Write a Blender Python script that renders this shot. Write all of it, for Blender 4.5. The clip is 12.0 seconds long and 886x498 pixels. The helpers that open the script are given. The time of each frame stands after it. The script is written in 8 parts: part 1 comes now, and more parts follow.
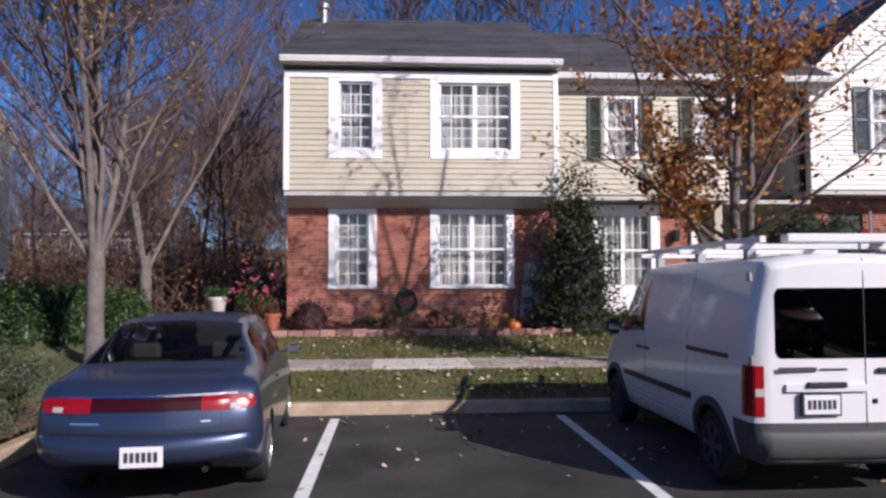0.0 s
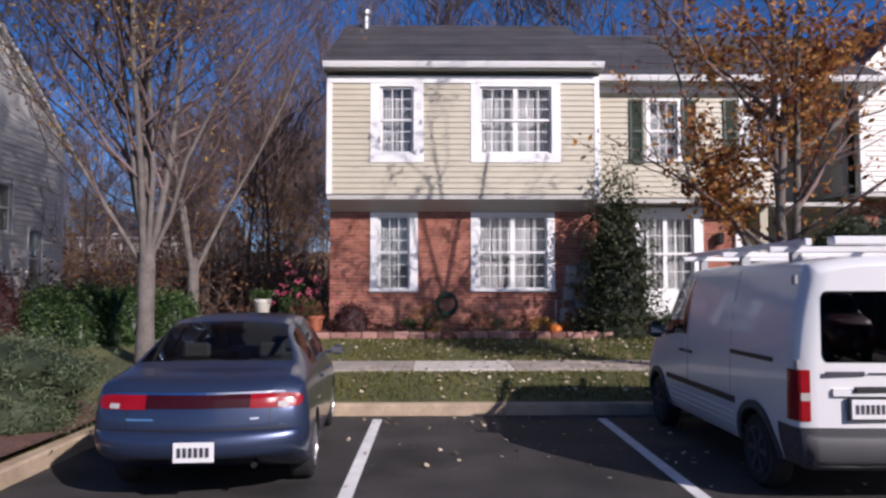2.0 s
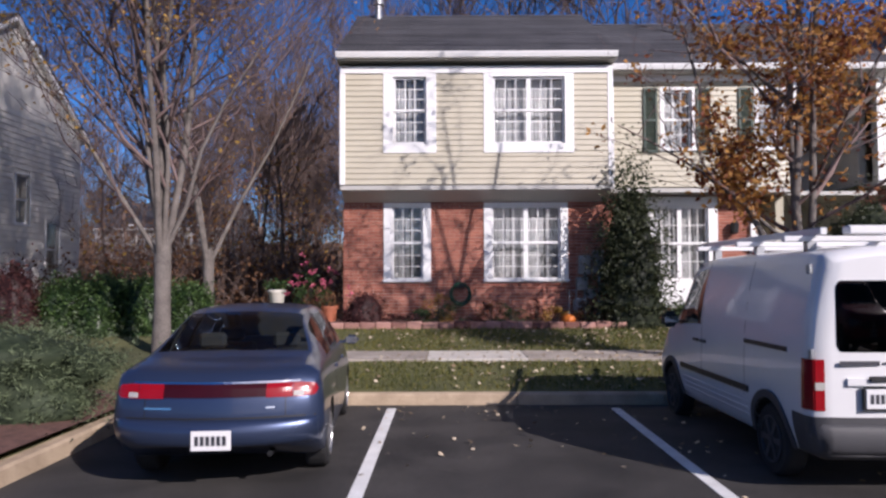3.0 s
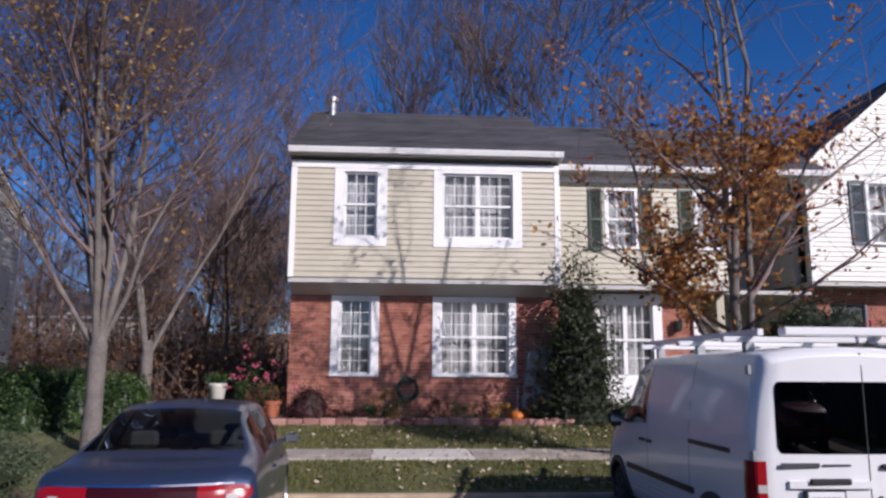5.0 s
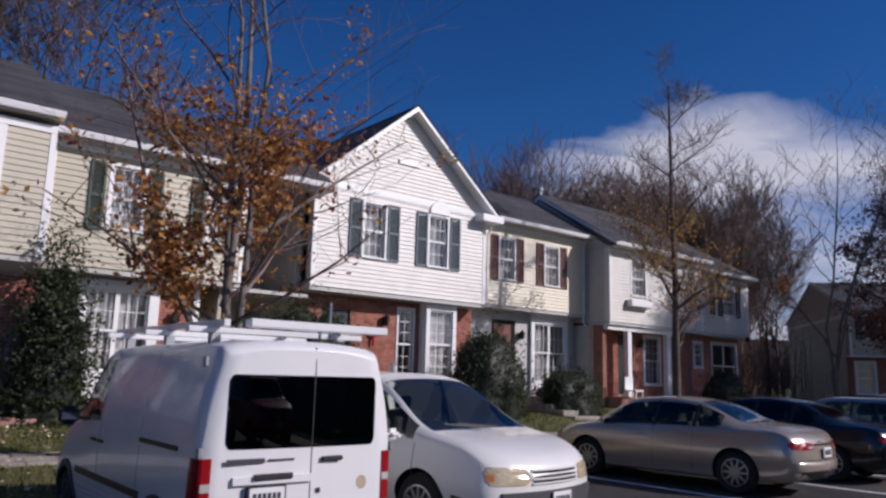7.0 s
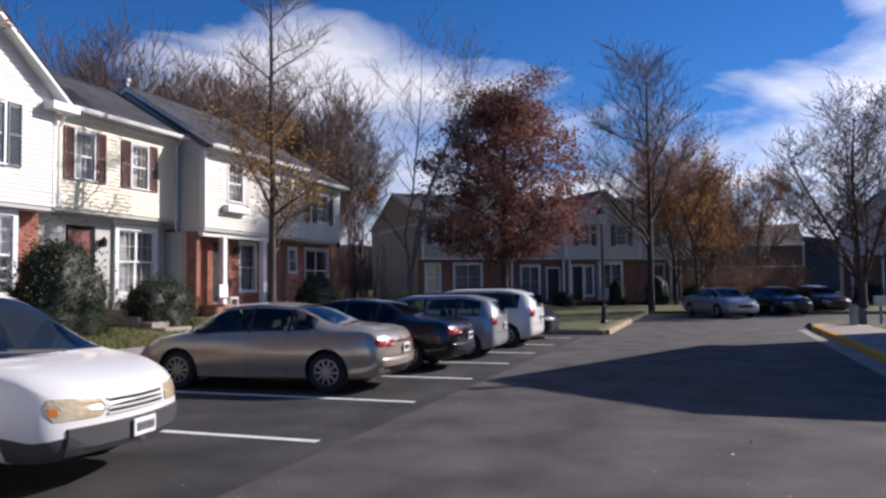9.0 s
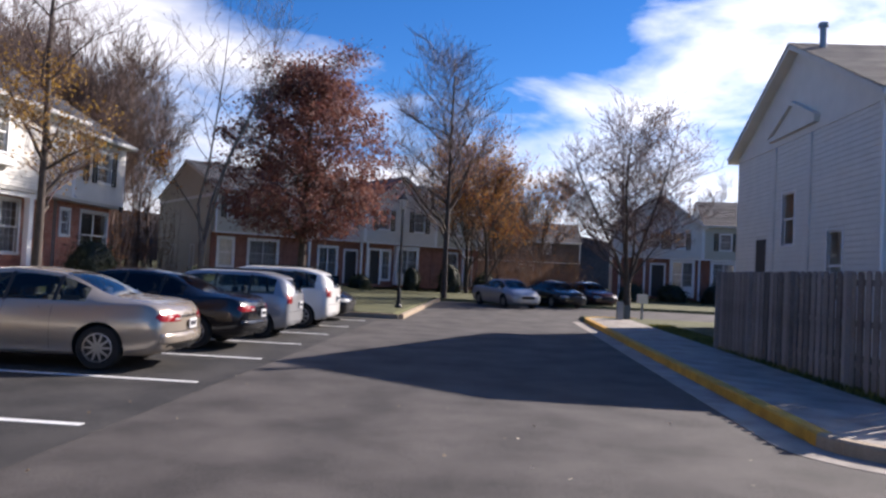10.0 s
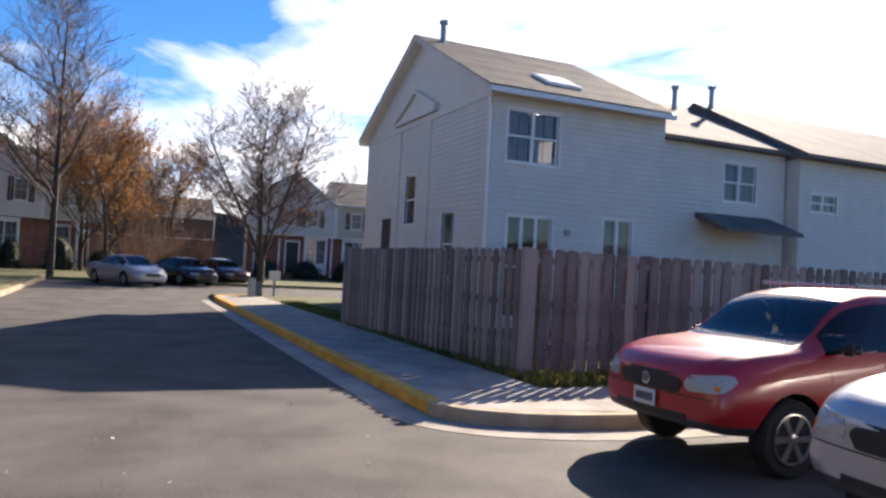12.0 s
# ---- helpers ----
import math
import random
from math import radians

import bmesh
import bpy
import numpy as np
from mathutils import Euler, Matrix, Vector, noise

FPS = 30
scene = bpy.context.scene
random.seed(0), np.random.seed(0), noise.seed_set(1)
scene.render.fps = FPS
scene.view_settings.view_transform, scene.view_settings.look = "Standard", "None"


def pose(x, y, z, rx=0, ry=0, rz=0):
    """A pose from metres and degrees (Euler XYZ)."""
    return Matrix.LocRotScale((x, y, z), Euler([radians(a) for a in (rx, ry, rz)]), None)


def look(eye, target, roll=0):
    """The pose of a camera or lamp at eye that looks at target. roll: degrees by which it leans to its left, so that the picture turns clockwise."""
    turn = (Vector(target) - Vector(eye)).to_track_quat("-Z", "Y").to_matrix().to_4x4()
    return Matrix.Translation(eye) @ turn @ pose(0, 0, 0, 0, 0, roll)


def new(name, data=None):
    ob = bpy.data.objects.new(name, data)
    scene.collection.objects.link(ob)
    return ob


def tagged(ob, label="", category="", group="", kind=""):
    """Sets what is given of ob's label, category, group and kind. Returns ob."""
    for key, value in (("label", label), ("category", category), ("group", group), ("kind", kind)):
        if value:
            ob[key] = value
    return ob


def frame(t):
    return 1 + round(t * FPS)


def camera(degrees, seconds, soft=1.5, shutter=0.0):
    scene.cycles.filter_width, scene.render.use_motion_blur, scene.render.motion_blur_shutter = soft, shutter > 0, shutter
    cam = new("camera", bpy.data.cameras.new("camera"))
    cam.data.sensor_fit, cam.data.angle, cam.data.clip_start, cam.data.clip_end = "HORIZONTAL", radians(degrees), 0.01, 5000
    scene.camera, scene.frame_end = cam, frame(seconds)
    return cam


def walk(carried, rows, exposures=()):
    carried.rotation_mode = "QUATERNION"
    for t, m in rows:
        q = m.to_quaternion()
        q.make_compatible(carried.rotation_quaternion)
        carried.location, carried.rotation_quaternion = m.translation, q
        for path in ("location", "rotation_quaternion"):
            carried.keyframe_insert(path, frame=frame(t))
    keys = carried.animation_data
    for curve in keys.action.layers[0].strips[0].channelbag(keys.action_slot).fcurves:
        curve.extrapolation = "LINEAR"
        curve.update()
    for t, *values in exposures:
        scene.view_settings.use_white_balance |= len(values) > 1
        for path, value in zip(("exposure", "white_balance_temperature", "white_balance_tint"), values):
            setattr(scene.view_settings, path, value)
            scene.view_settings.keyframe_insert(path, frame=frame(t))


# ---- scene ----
cam = camera(61.9, 12.0, soft=2.6)
PATH = [
    (0.0, pose(0.036, 0.093, 1.610, 92.69, 0.24, -3.84)),
    (0.5, pose(0.054, -0.007, 1.623, 101.69, 1.29, -2.75)),
    (1.0, pose(0.042, -0.040, 1.605, 100.88, 1.48, -1.83)),
    (1.5, pose(0.028, -0.011, 1.569, 94.83, 0.17, -1.28)),
    (2.0, pose(0.012, 0.011, 1.599, 92.97, 0.07, -0.77)),
    (2.5, pose(0.005, -0.011, 1.599, 92.22, 0.24, -0.45)),
    (4.3, pose(0.032, -0.020, 1.610, 92.21, -0.23, 2.00)),
    (4.5, pose(0.006, -0.031, 1.629, 93.14, -0.18, 0.96)),
    (5.0, pose(0.053, -0.006, 1.631, 99.37, -0.33, -3.61)),
    (5.5, pose(0.085, 0.016, 1.613, 99.85, -0.09, -8.68)),
    (6.0, pose(0.165, 0.057, 1.593, 99.97, -0.33, -18.65)),
    (6.5, pose(0.373, 0.210, 1.600, 100.02, -0.26, -29.80)),
    (7.0, pose(0.602, 0.380, 1.588, 99.83, -1.52, -39.87)),
    (7.5, pose(0.753, 0.467, 1.589, 95.51, -0.24, -50.60)),
    (7.7, pose(0.745, 0.535, 1.582, 94.34, -0.39, -54.26)),
    (9.3, pose(1.193, 0.789, 1.617, 92.65, 0.30, -76.37)),
    (9.5, pose(1.206, 0.807, 1.606, 92.40, -0.49, -81.07)),
    (10.0, pose(1.370, 0.897, 1.588, 91.74, -2.75, -86.04)),
    (10.5, pose(1.520, 0.891, 1.585, 91.51, -3.49, -94.11)),
    (11.0, pose(1.712, 0.828, 1.583, 91.91, -3.73, -101.65)),
    (11.5, pose(1.885, 0.692, 1.566, 91.85, -2.61, -107.66)),
    (12.0, pose(1.975, 0.636, 1.550, 91.43, -3.06, -113.69)),
]
walk(cam, PATH, [(0.0, 0.40, 6150, 23), (0.5, 0.32, 6000, 23), (1.0, 0.26, 6000, 22), (1.5, 0.28, 6150, 23), (2.5, 0.42, 6150, 23), (4.3, 0.45, 6100, 23), (5.0, 0.28, 5980, 22), (6.0, 0.0, 5920, 22), (7.0, -0.04, 5980, 22), (7.7, 0.02, 6050, 22), (9.3, 0.75, 6250, 18), (10.5, 1.2, 6600, 17), (12.0, 1.52, 7150, 15)])

# ---- world, sun, exposure ----
SUN_TO = Vector((0.64, -0.765, 0.565)).normalized()
world = bpy.data.worlds.new("sky")
scene.world = world
world.use_nodes = True
wn, wl = world.node_tree.nodes, world.node_tree.links
wn.clear()
w_out = wn.new("ShaderNodeOutputWorld")
w_bg = wn.new("ShaderNodeBackground")
w_sky = wn.new("ShaderNodeTexSky")
w_sky.sky_type, w_sky.sun_disc = "NISHITA", False
w_sky.sun_elevation = math.asin(SUN_TO.z)
w_sky.sun_rotation = math.atan2(SUN_TO.x, SUN_TO.y)
w_sky.air_density, w_sky.dust_density, w_sky.ozone_density = 1.0, 0.0, 6.0
w_sky.altitude = 1200
# clouds: a low bank in the east that climbs towards the sun, its top edge by compass bearing
w_tc = wn.new("ShaderNodeTexCoord")
w_xyz = wn.new("ShaderNodeSeparateXYZ")
wl.new(w_tc.outputs["Generated"], w_xyz.inputs["Vector"])


def w_math(op, a, b=0.0, c=0.0):
    n = wn.new("ShaderNodeMath")
    n.operation = op
    for k, v in enumerate((a, b, c)):
        if isinstance(v, float):
            n.inputs[k].default_value = v
        else:
            wl.new(v, n.inputs[k])
    return n.outputs["Value"]


w_turn = w_math("DIVIDE", w_math("ARCTAN2", w_xyz.outputs["X"], w_xyz.outputs["Y"]), math.pi)
w_lift = w_math("DIVIDE", w_math("ARCSINE", w_xyz.outputs["Z"]), math.pi / 2)
w_top = wn.new("ShaderNodeValToRGB")
w_top.color_ramp.interpolation = "B_SPLINE"
stops = [(0.20, 0.0), (0.26, 0.19), (0.32, 0.245), (0.38, 0.235), (0.43, 0.19), (0.48, 0.16), (0.55, 0.175), (0.60, 0.26), (0.66, 0.40), (0.75, 0.60), (0.90, 0.45)]
w_top.color_ramp.elements[0].position, w_top.color_ramp.elements[1].position = stops[0][0], stops[-1][0]
for q, v in stops[1:-1]:
    w_top.color_ramp.elements.new(q)
for el, (q, v) in zip(w_top.color_ramp.elements, stops):
    el.position, el.color = q, (v, v, v, 1)
wl.new(w_turn, w_top.inputs["Fac"])
w_map = wn.new("ShaderNodeMapping")
w_map.inputs["Scale"].default_value = (1.0, 1.2, 4.2)
w_map.inputs["Rotation"].default_value = (0.12, 0.1, 0.6)
w_noise = wn.new("ShaderNodeTexNoise")
w_noise.inputs["Scale"].default_value, w_noise.inputs["Detail"].default_value = 2.6, 8.0
w_noise.inputs["Roughness"].default_value, w_noise.inputs["Distortion"].default_value = 0.55, 0.4
wl.new(w_tc.outputs["Generated"], w_map.inputs["Vector"])
wl.new(w_map.outputs["Vector"], w_noise.inputs["Vector"])
w_over = w_math("MULTIPLY", w_math("SUBTRACT", w_top.outputs["Color"], w_lift), 9.0)
w_sum = w_math("MULTIPLY_ADD", w_math("SUBTRACT", w_noise.outputs["Fac"], 0.5), 2.9, w_math("MINIMUM", w_over, 0.55))
w_ramp = wn.new("ShaderNodeValToRGB")
w_ramp.color_ramp.elements[0].position, w_ramp.color_ramp.elements[1].position = 0.02, 0.75
wl.new(w_sum, w_ramp.inputs["Fac"])
w_mix = wn.new("ShaderNodeMixRGB")
w_dot = wn.new("ShaderNodeVectorMath")
w_dot.operation = "DOT_PRODUCT"
w_dot.inputs[1].default_value = SUN_TO
wl.new(w_tc.outputs["Generated"], w_dot.inputs[0])
w_near = w_math("POWER", w_math("MAXIMUM", w_dot.outputs["Value"], 0.0), 3.0)
w_glow = w_math("MULTIPLY_ADD", w_near, 7.6, 7.4)
w_cloud = wn.new("ShaderNodeCombineXYZ")
for w_axis, w_tint in (("X", 0.98), ("Y", 1.0), ("Z", 1.05)):
    wl.new(w_math("MULTIPLY", w_glow, w_tint), w_cloud.inputs[w_axis])
wl.new(w_cloud.outputs["Vector"], w_mix.inputs[2])
wl.new(w_ramp.outputs["Color"], w_mix.inputs["Fac"])
w_sat = wn.new("ShaderNodeHueSaturation")
w_sat.inputs["Saturation"].default_value, w_sat.inputs["Hue"].default_value = 1.2, 0.505
wl.new(w_sky.outputs["Color"], w_sat.inputs["Color"])
wl.new(w_sat.outputs["Color"], w_mix.inputs[1])
wl.new(w_mix.outputs["Color"], w_bg.inputs["Color"])
w_bg.inputs["Strength"].default_value = 0.07
wl.new(w_bg.outputs["Background"], w_out.inputs["Surface"])
sun_data = bpy.data.lights.new("sun", "SUN")
sun_data.energy, sun_data.angle, sun_data.color = 4.2, radians(0.53), (1.0, 0.93, 0.83)
sun = new("sun", sun_data)
sun.matrix_world = look(SUN_TO * 60, (0, 0, 0))


# ---- materials ----
MATS = {}


def mat(name, col, rough=0.6, metal=0.0, var=0.12, scale=6.0, fine=60.0, bump=0.15, bump_scale=80.0, col2=None, coat=0.0, island=0.0, objrand=0.0, spec=0.5, tight=0.22, through_light=0.0):
    """A principled material: colour broken by a broad and a fine noise, and a fine relief."""
    if name in MATS:
        return MATS[name]
    m = bpy.data.materials.new(name)
    m.use_nodes = True
    n, l = m.node_tree.nodes, m.node_tree.links
    b = n["Principled BSDF"]
    b.inputs["Roughness"].default_value = rough
    b.inputs["Metallic"].default_value = metal
    b.inputs["Specular IOR Level"].default_value = spec
    b.inputs["Coat Weight"].default_value = coat
    b.inputs["Coat Roughness"].default_value = 0.04
    tc = n.new("ShaderNodeTexCoord")
    a, c = n.new("ShaderNodeTexNoise"), n.new("ShaderNodeTexNoise")
    a.inputs["Scale"].default_value, a.inputs["Detail"].default_value = scale, 4
    c.inputs["Scale"].default_value, c.inputs["Detail"].default_value = fine, 3
    l.new(tc.outputs["Object"], a.inputs["Vector"])
    l.new(tc.outputs["Object"], c.inputs["Vector"])
    mixn = n.new("ShaderNodeMath")
    mixn.operation = "MULTIPLY_ADD"
    mixn.inputs[1].default_value = 0.6
    l.new(a.outputs["Fac"], mixn.inputs[0])
    half = n.new("ShaderNodeMath")
    half.operation = "MULTIPLY"
    half.inputs[1].default_value = 0.4
    l.new(c.outputs["Fac"], half.inputs[0])
    l.new(half.outputs[0], mixn.inputs[2])
    value = mixn.outputs[0]
    for weight, node, out in ((island, "ShaderNodeNewGeometry", "Random Per Island"), (objrand, "ShaderNodeObjectInfo", "Random")):
        if weight:
            src = n.new(node)
            ad = n.new("ShaderNodeMath")
            ad.operation = "MULTIPLY_ADD"
            ad.inputs[1].default_value = weight
            l.new(src.outputs[out], ad.inputs[0])
            sh = n.new("ShaderNodeMath")
            sh.operation = "ADD"
            sh.inputs[1].default_value = -weight / 2
            l.new(value, sh.inputs[0])
            l.new(sh.outputs[0], ad.inputs[2])
            value = ad.outputs[0]
    ramp = n.new("ShaderNodeValToRGB")
    ramp.color_ramp.elements[0].position, ramp.color_ramp.elements[1].position = 0.5 - tight, 0.5 + tight
    lo = [max(0, v * (1 - var)) for v in col]
    hi = [min(1, v * (1 + var)) for v in col] if col2 is None else col2
    ramp.color_ramp.elements[0].color, ramp.color_ramp.elements[1].color = (*lo, 1), (*hi, 1)
    l.new(value, ramp.inputs["Fac"])
    l.new(ramp.outputs["Color"], b.inputs["Base Color"])
    if bump:
        bn, d = n.new("ShaderNodeBump"), n.new("ShaderNodeTexNoise")
        d.inputs["Scale"].default_value, d.inputs["Detail"].default_value = bump_scale, 4
        bn.inputs["Strength"].default_value, bn.inputs["Distance"].default_value = bump, 0.01
        l.new(tc.outputs["Object"], d.inputs["Vector"])
        l.new(d.outputs["Fac"], bn.inputs["Height"])
        l.new(bn.outputs["Normal"], b.inputs["Normal"])
    if through_light:
        tl, mx = n.new("ShaderNodeBsdfTranslucent"), n.new("ShaderNodeMixShader")
        mx.inputs[0].default_value = through_light
        l.new(ramp.outputs["Color"], tl.inputs["Color"])
        l.new(b.outputs[0], mx.inputs[1])
        l.new(tl.outputs[0], mx.inputs[2])
        l.new(mx.outputs[0], n["Material Output"].inputs["Surface"])
    MATS[name] = m
    return m


def glass_mat(name, tint=(1, 1, 1), rough=0.01):
    if name in MATS:
        return MATS[name]
    m = bpy.data.materials.new(name)
    m.use_nodes = True
    b = m.node_tree.nodes["Principled BSDF"]
    b.inputs["Base Color"].default_value = (*tint, 1)
    b.inputs["Roughness"].default_value = rough
    b.inputs["Transmission Weight"].default_value = 1.0
    b.inputs["IOR"].default_value = 1.45
    MATS[name] = m
    return m


def thin_glass(name, tint):
    """A single sheet of car glass: seen through, with a gloss that grows at grazing angles."""
    m = bpy.data.materials.new(name)
    m.use_nodes = True
    n, l = m.node_tree.nodes, m.node_tree.links
    n.remove(n["Principled BSDF"])
    clear, gloss, mx, fr = n.new("ShaderNodeBsdfTransparent"), n.new("ShaderNodeBsdfGlossy"), n.new("ShaderNodeMixShader"), n.new("ShaderNodeFresnel")
    clear.inputs["Color"].default_value = (*tint, 1)
    gloss.inputs["Color"].default_value, gloss.inputs["Roughness"].default_value = (1, 1, 1, 1), 0.015
    fr.inputs["IOR"].default_value = 1.5
    l.new(fr.outputs[0], mx.inputs[0])
    l.new(clear.outputs[0], mx.inputs[1])
    l.new(gloss.outputs[0], mx.inputs[2])
    l.new(mx.outputs[0], n["Material Output"].inputs["Surface"])
    return m


ASPHALT = mat("asphalt", (0.049, 0.042, 0.039), 0.85, var=0.38, scale=1.1, fine=45, bump=0.5, bump_scale=220, col2=(0.108, 0.094, 0.086), tight=0.14)
LOT = mat("newer asphalt", (0.021, 0.0195, 0.019), 0.8, var=0.35, scale=1.2, fine=60, bump=0.5, bump_scale=220, col2=(0.058, 0.053, 0.049), tight=0.13)
LINE = mat("road paint", (0.72, 0.72, 0.70), 0.7, var=0.18, scale=5, fine=90, bump=0.3, col2=(0.86, 0.86, 0.84))
YELLOW = mat("yellow kerb paint", (0.50, 0.24, 0.02), 0.7, var=0.25, scale=4, fine=70, bump=0.3, col2=(0.82, 0.44, 0.04))
CONCRETE = mat("concrete", (0.27, 0.235, 0.20), 0.9, var=0.2, scale=2, fine=90, bump=0.35, bump_scale=150, col2=(0.44, 0.39, 0.335), tight=0.15)
KERB = mat("kerb concrete", (0.30, 0.22, 0.145), 0.9, var=0.3, scale=3, fine=90, bump=0.35, bump_scale=150, col2=(0.56, 0.44, 0.31))
WALK_PALE = mat("pale concrete slab", (0.50, 0.47, 0.42), 0.9, var=0.15, scale=3, fine=90, bump=0.3, col2=(0.62, 0.58, 0.52))
GRASS_SOIL = mat("lawn ground", (0.055, 0.068, 0.021), 0.95, var=0.4, scale=0.9, fine=30, bump=0.7, bump_scale=60, col2=(0.145, 0.14, 0.05))
BLADE = mat("grass blade", (0.068, 0.100, 0.018), 0.8, var=0.35, scale=0.8, fine=8, bump=0, col2=(0.23, 0.21, 0.055), island=0.5, through_light=0.4)
MULCH = mat("mulch", (0.085, 0.040, 0.030), 0.95, var=0.4, scale=8, fine=60, bump=0.9, bump_scale=70, col2=(0.20, 0.10, 0.075))
BRICK = mat("brick", (0.33, 0.110, 0.072), 0.85, var=0.25, scale=4, fine=60, bump=0.4, bump_scale=120, col2=(0.50, 0.205, 0.138), island=0.28, objrand=0.28)
MORTAR = mat("mortar", (0.46, 0.36, 0.30), 0.95, var=0.15, scale=8, fine=90, bump=0.3, col2=(0.58, 0.47, 0.40))
BRICK_FAR = mat("brick wall far", (0.24, 0.095, 0.065), 0.85, var=0.3, scale=3, fine=14, bump=0.3, bump_scale=30, col2=(0.36, 0.17, 0.12))
SIDING_CREAM = mat("cream siding", (0.475, 0.435, 0.335), 0.45, var=0.05, scale=2, fine=40, bump=0.06, col2=(0.54, 0.50, 0.395))
SIDING_TAN = mat("tan siding", (0.43, 0.395, 0.295), 0.45, var=0.06, scale=2, fine=40, bump=0.06, col2=(0.49, 0.455, 0.345))
SIDING_WHITE = mat("white siding", (0.60, 0.578, 0.53), 0.5, var=0.06, scale=2, fine=40, bump=0.06, col2=(0.68, 0.655, 0.605))
SIDING_YELLOW = mat("pale yellow siding", (0.68, 0.62, 0.46), 0.45, var=0.05, scale=2, fine=40, bump=0.06, col2=(0.74, 0.68, 0.52))
# grey siding, and the tone of shaded parts: there the shade is in the colour
SIDING_GREY_SHADE = mat("grey siding and shade tone", (0.45, 0.44, 0.42), 0.5, var=0.06, scale=2, fine=40, bump=0.06, col2=(0.52, 0.51, 0.48))
TRIM = mat("white trim", (0.78, 0.78, 0.78), 0.4, var=0.04, scale=3, fine=50, bump=0.05, col2=(0.84, 0.84, 0.83))
SHINGLE = mat("dark shingles", (0.050, 0.050, 0.058), 0.9, var=0.3, scale=1.2, fine=25, bump=0.6, bump_scale=40, col2=(0.095, 0.094, 0.106), island=0.25)
SHINGLE_BROWN = mat("brown shingles", (0.12, 0.102, 0.092), 0.9, var=0.3, scale=1.2, fine=25, bump=0.6, bump_scale=40, col2=(0.20, 0.172, 0.155), island=0.25)
SHUT_GREEN = mat("green shutter", (0.035, 0.06, 0.045), 0.5, var=0.15, bump=0.1)
SHUT_BLUE = mat("slate blue shutter", (0.075, 0.105, 0.125), 0.5, var=0.15, bump=0.1)
SHUT_RED = mat("maroon shutter", (0.13, 0.045, 0.045), 0.5, var=0.15, bump=0.1)
SHUT_BLACK = mat("black shutter", (0.015, 0.016, 0.02), 0.5, var=0.15, bump=0.1)
DOOR_DARK = mat("dark green door", (0.02, 0.035, 0.035), 0.4, var=0.15, bump=0.05)
DOOR_RED = mat("red brown door", (0.16, 0.05, 0.04), 0.5, var=0.15, bump=0.05)
CURTAIN = mat("curtain", (0.44, 0.44, 0.435), 0.9, var=0.12, scale=6, fine=40, bump=0.2, col2=(0.62, 0.61, 0.595), through_light=0.3)
# the dimness of the rooms, put into a dark colour
ROOM_SHADE = mat("room shade tone", (0.10, 0.095, 0.09), 0.9, var=0.3, scale=1.0, fine=6, bump=0)
BARK_GREY = mat("grey bark", (0.115, 0.098, 0.088), 0.95, var=0.35, scale=5, fine=40, bump=0.8, bump_scale=35, col2=(0.21, 0.185, 0.165))
BARK_DARK = mat("dark bark", (0.055, 0.042, 0.034), 0.95, var=0.35, scale=5, fine=40, bump=0.8, bump_scale=35, col2=(0.12, 0.095, 0.08))
BARK_FAR = mat("wood bark", (0.095, 0.063, 0.052), 0.95, var=0.35, scale=2, fine=20, bump=0, col2=(0.215, 0.15, 0.125), island=0.3)
RIDGE = mat("far wooded ridge", (0.050, 0.033, 0.026), 0.95, var=0.4, scale=0.12, fine=2.5, bump=0, col2=(0.14, 0.098, 0.078))
LEAF_RUST = mat("rust leaf", (0.25, 0.070, 0.028), 0.7, var=0.3, scale=1, fine=9, bump=0, col2=(0.50, 0.25, 0.06), island=0.9, through_light=0.4)
LEAF_RED = mat("maroon leaf", (0.165, 0.052, 0.040), 0.7, var=0.3, scale=1, fine=9, bump=0, col2=(0.31, 0.15, 0.115), island=0.9, through_light=0.4)
LEAF_GOLD = mat("yellow leaf", (0.28, 0.14, 0.028), 0.7, var=0.3, scale=1, fine=9, bump=0, col2=(0.54, 0.33, 0.07), island=0.8, through_light=0.4)
LEAF_FALLEN = mat("fallen leaf", (0.30, 0.21, 0.12), 0.8, var=0.3, scale=1, fine=9, bump=0, col2=(0.60, 0.50, 0.36), island=0.9)
LEAF_GREEN = mat("evergreen leaf", (0.026, 0.060, 0.016), 0.45, var=0.3, scale=1, fine=9, bump=0, col2=(0.085, 0.15, 0.04), island=0.8, through_light=0.4)
LEAF_HOLLY = mat("dark evergreen leaf", (0.020, 0.032, 0.014), 0.55, var=0.3, scale=1, fine=9, bump=0, col2=(0.075, 0.090, 0.040), island=0.8, through_light=0.4)
LEAF_JUNIPER = mat("juniper needle", (0.048, 0.072, 0.034), 0.75, var=0.3, scale=1.5, fine=9, bump=0, col2=(0.185, 0.235, 0.125), island=0.8, through_light=0.4)
LEAF_MAROON = mat("barberry leaf", (0.05, 0.016, 0.016), 0.6, var=0.3, scale=1, fine=9, bump=0, col2=(0.14, 0.045, 0.04), island=0.8, through_light=0.4)
FENCE_WOOD = mat("weathered fence wood", (0.165, 0.140, 0.125), 0.9, var=0.25, scale=1.5, fine=30, bump=0.4, bump_scale=50, col2=(0.32, 0.28, 0.25), objrand=0.5)
BLACK_METAL = mat("black metal", (0.012, 0.012, 0.013), 0.4, var=0.1, bump=0.05)
GREY_METAL = mat("galvanised metal", (0.30, 0.31, 0.32), 0.45, metal=0.7, var=0.12, bump=0.1)
RUBBER = mat("tyre rubber", (0.014, 0.014, 0.015), 0.8, var=0.2, bump=0.3)
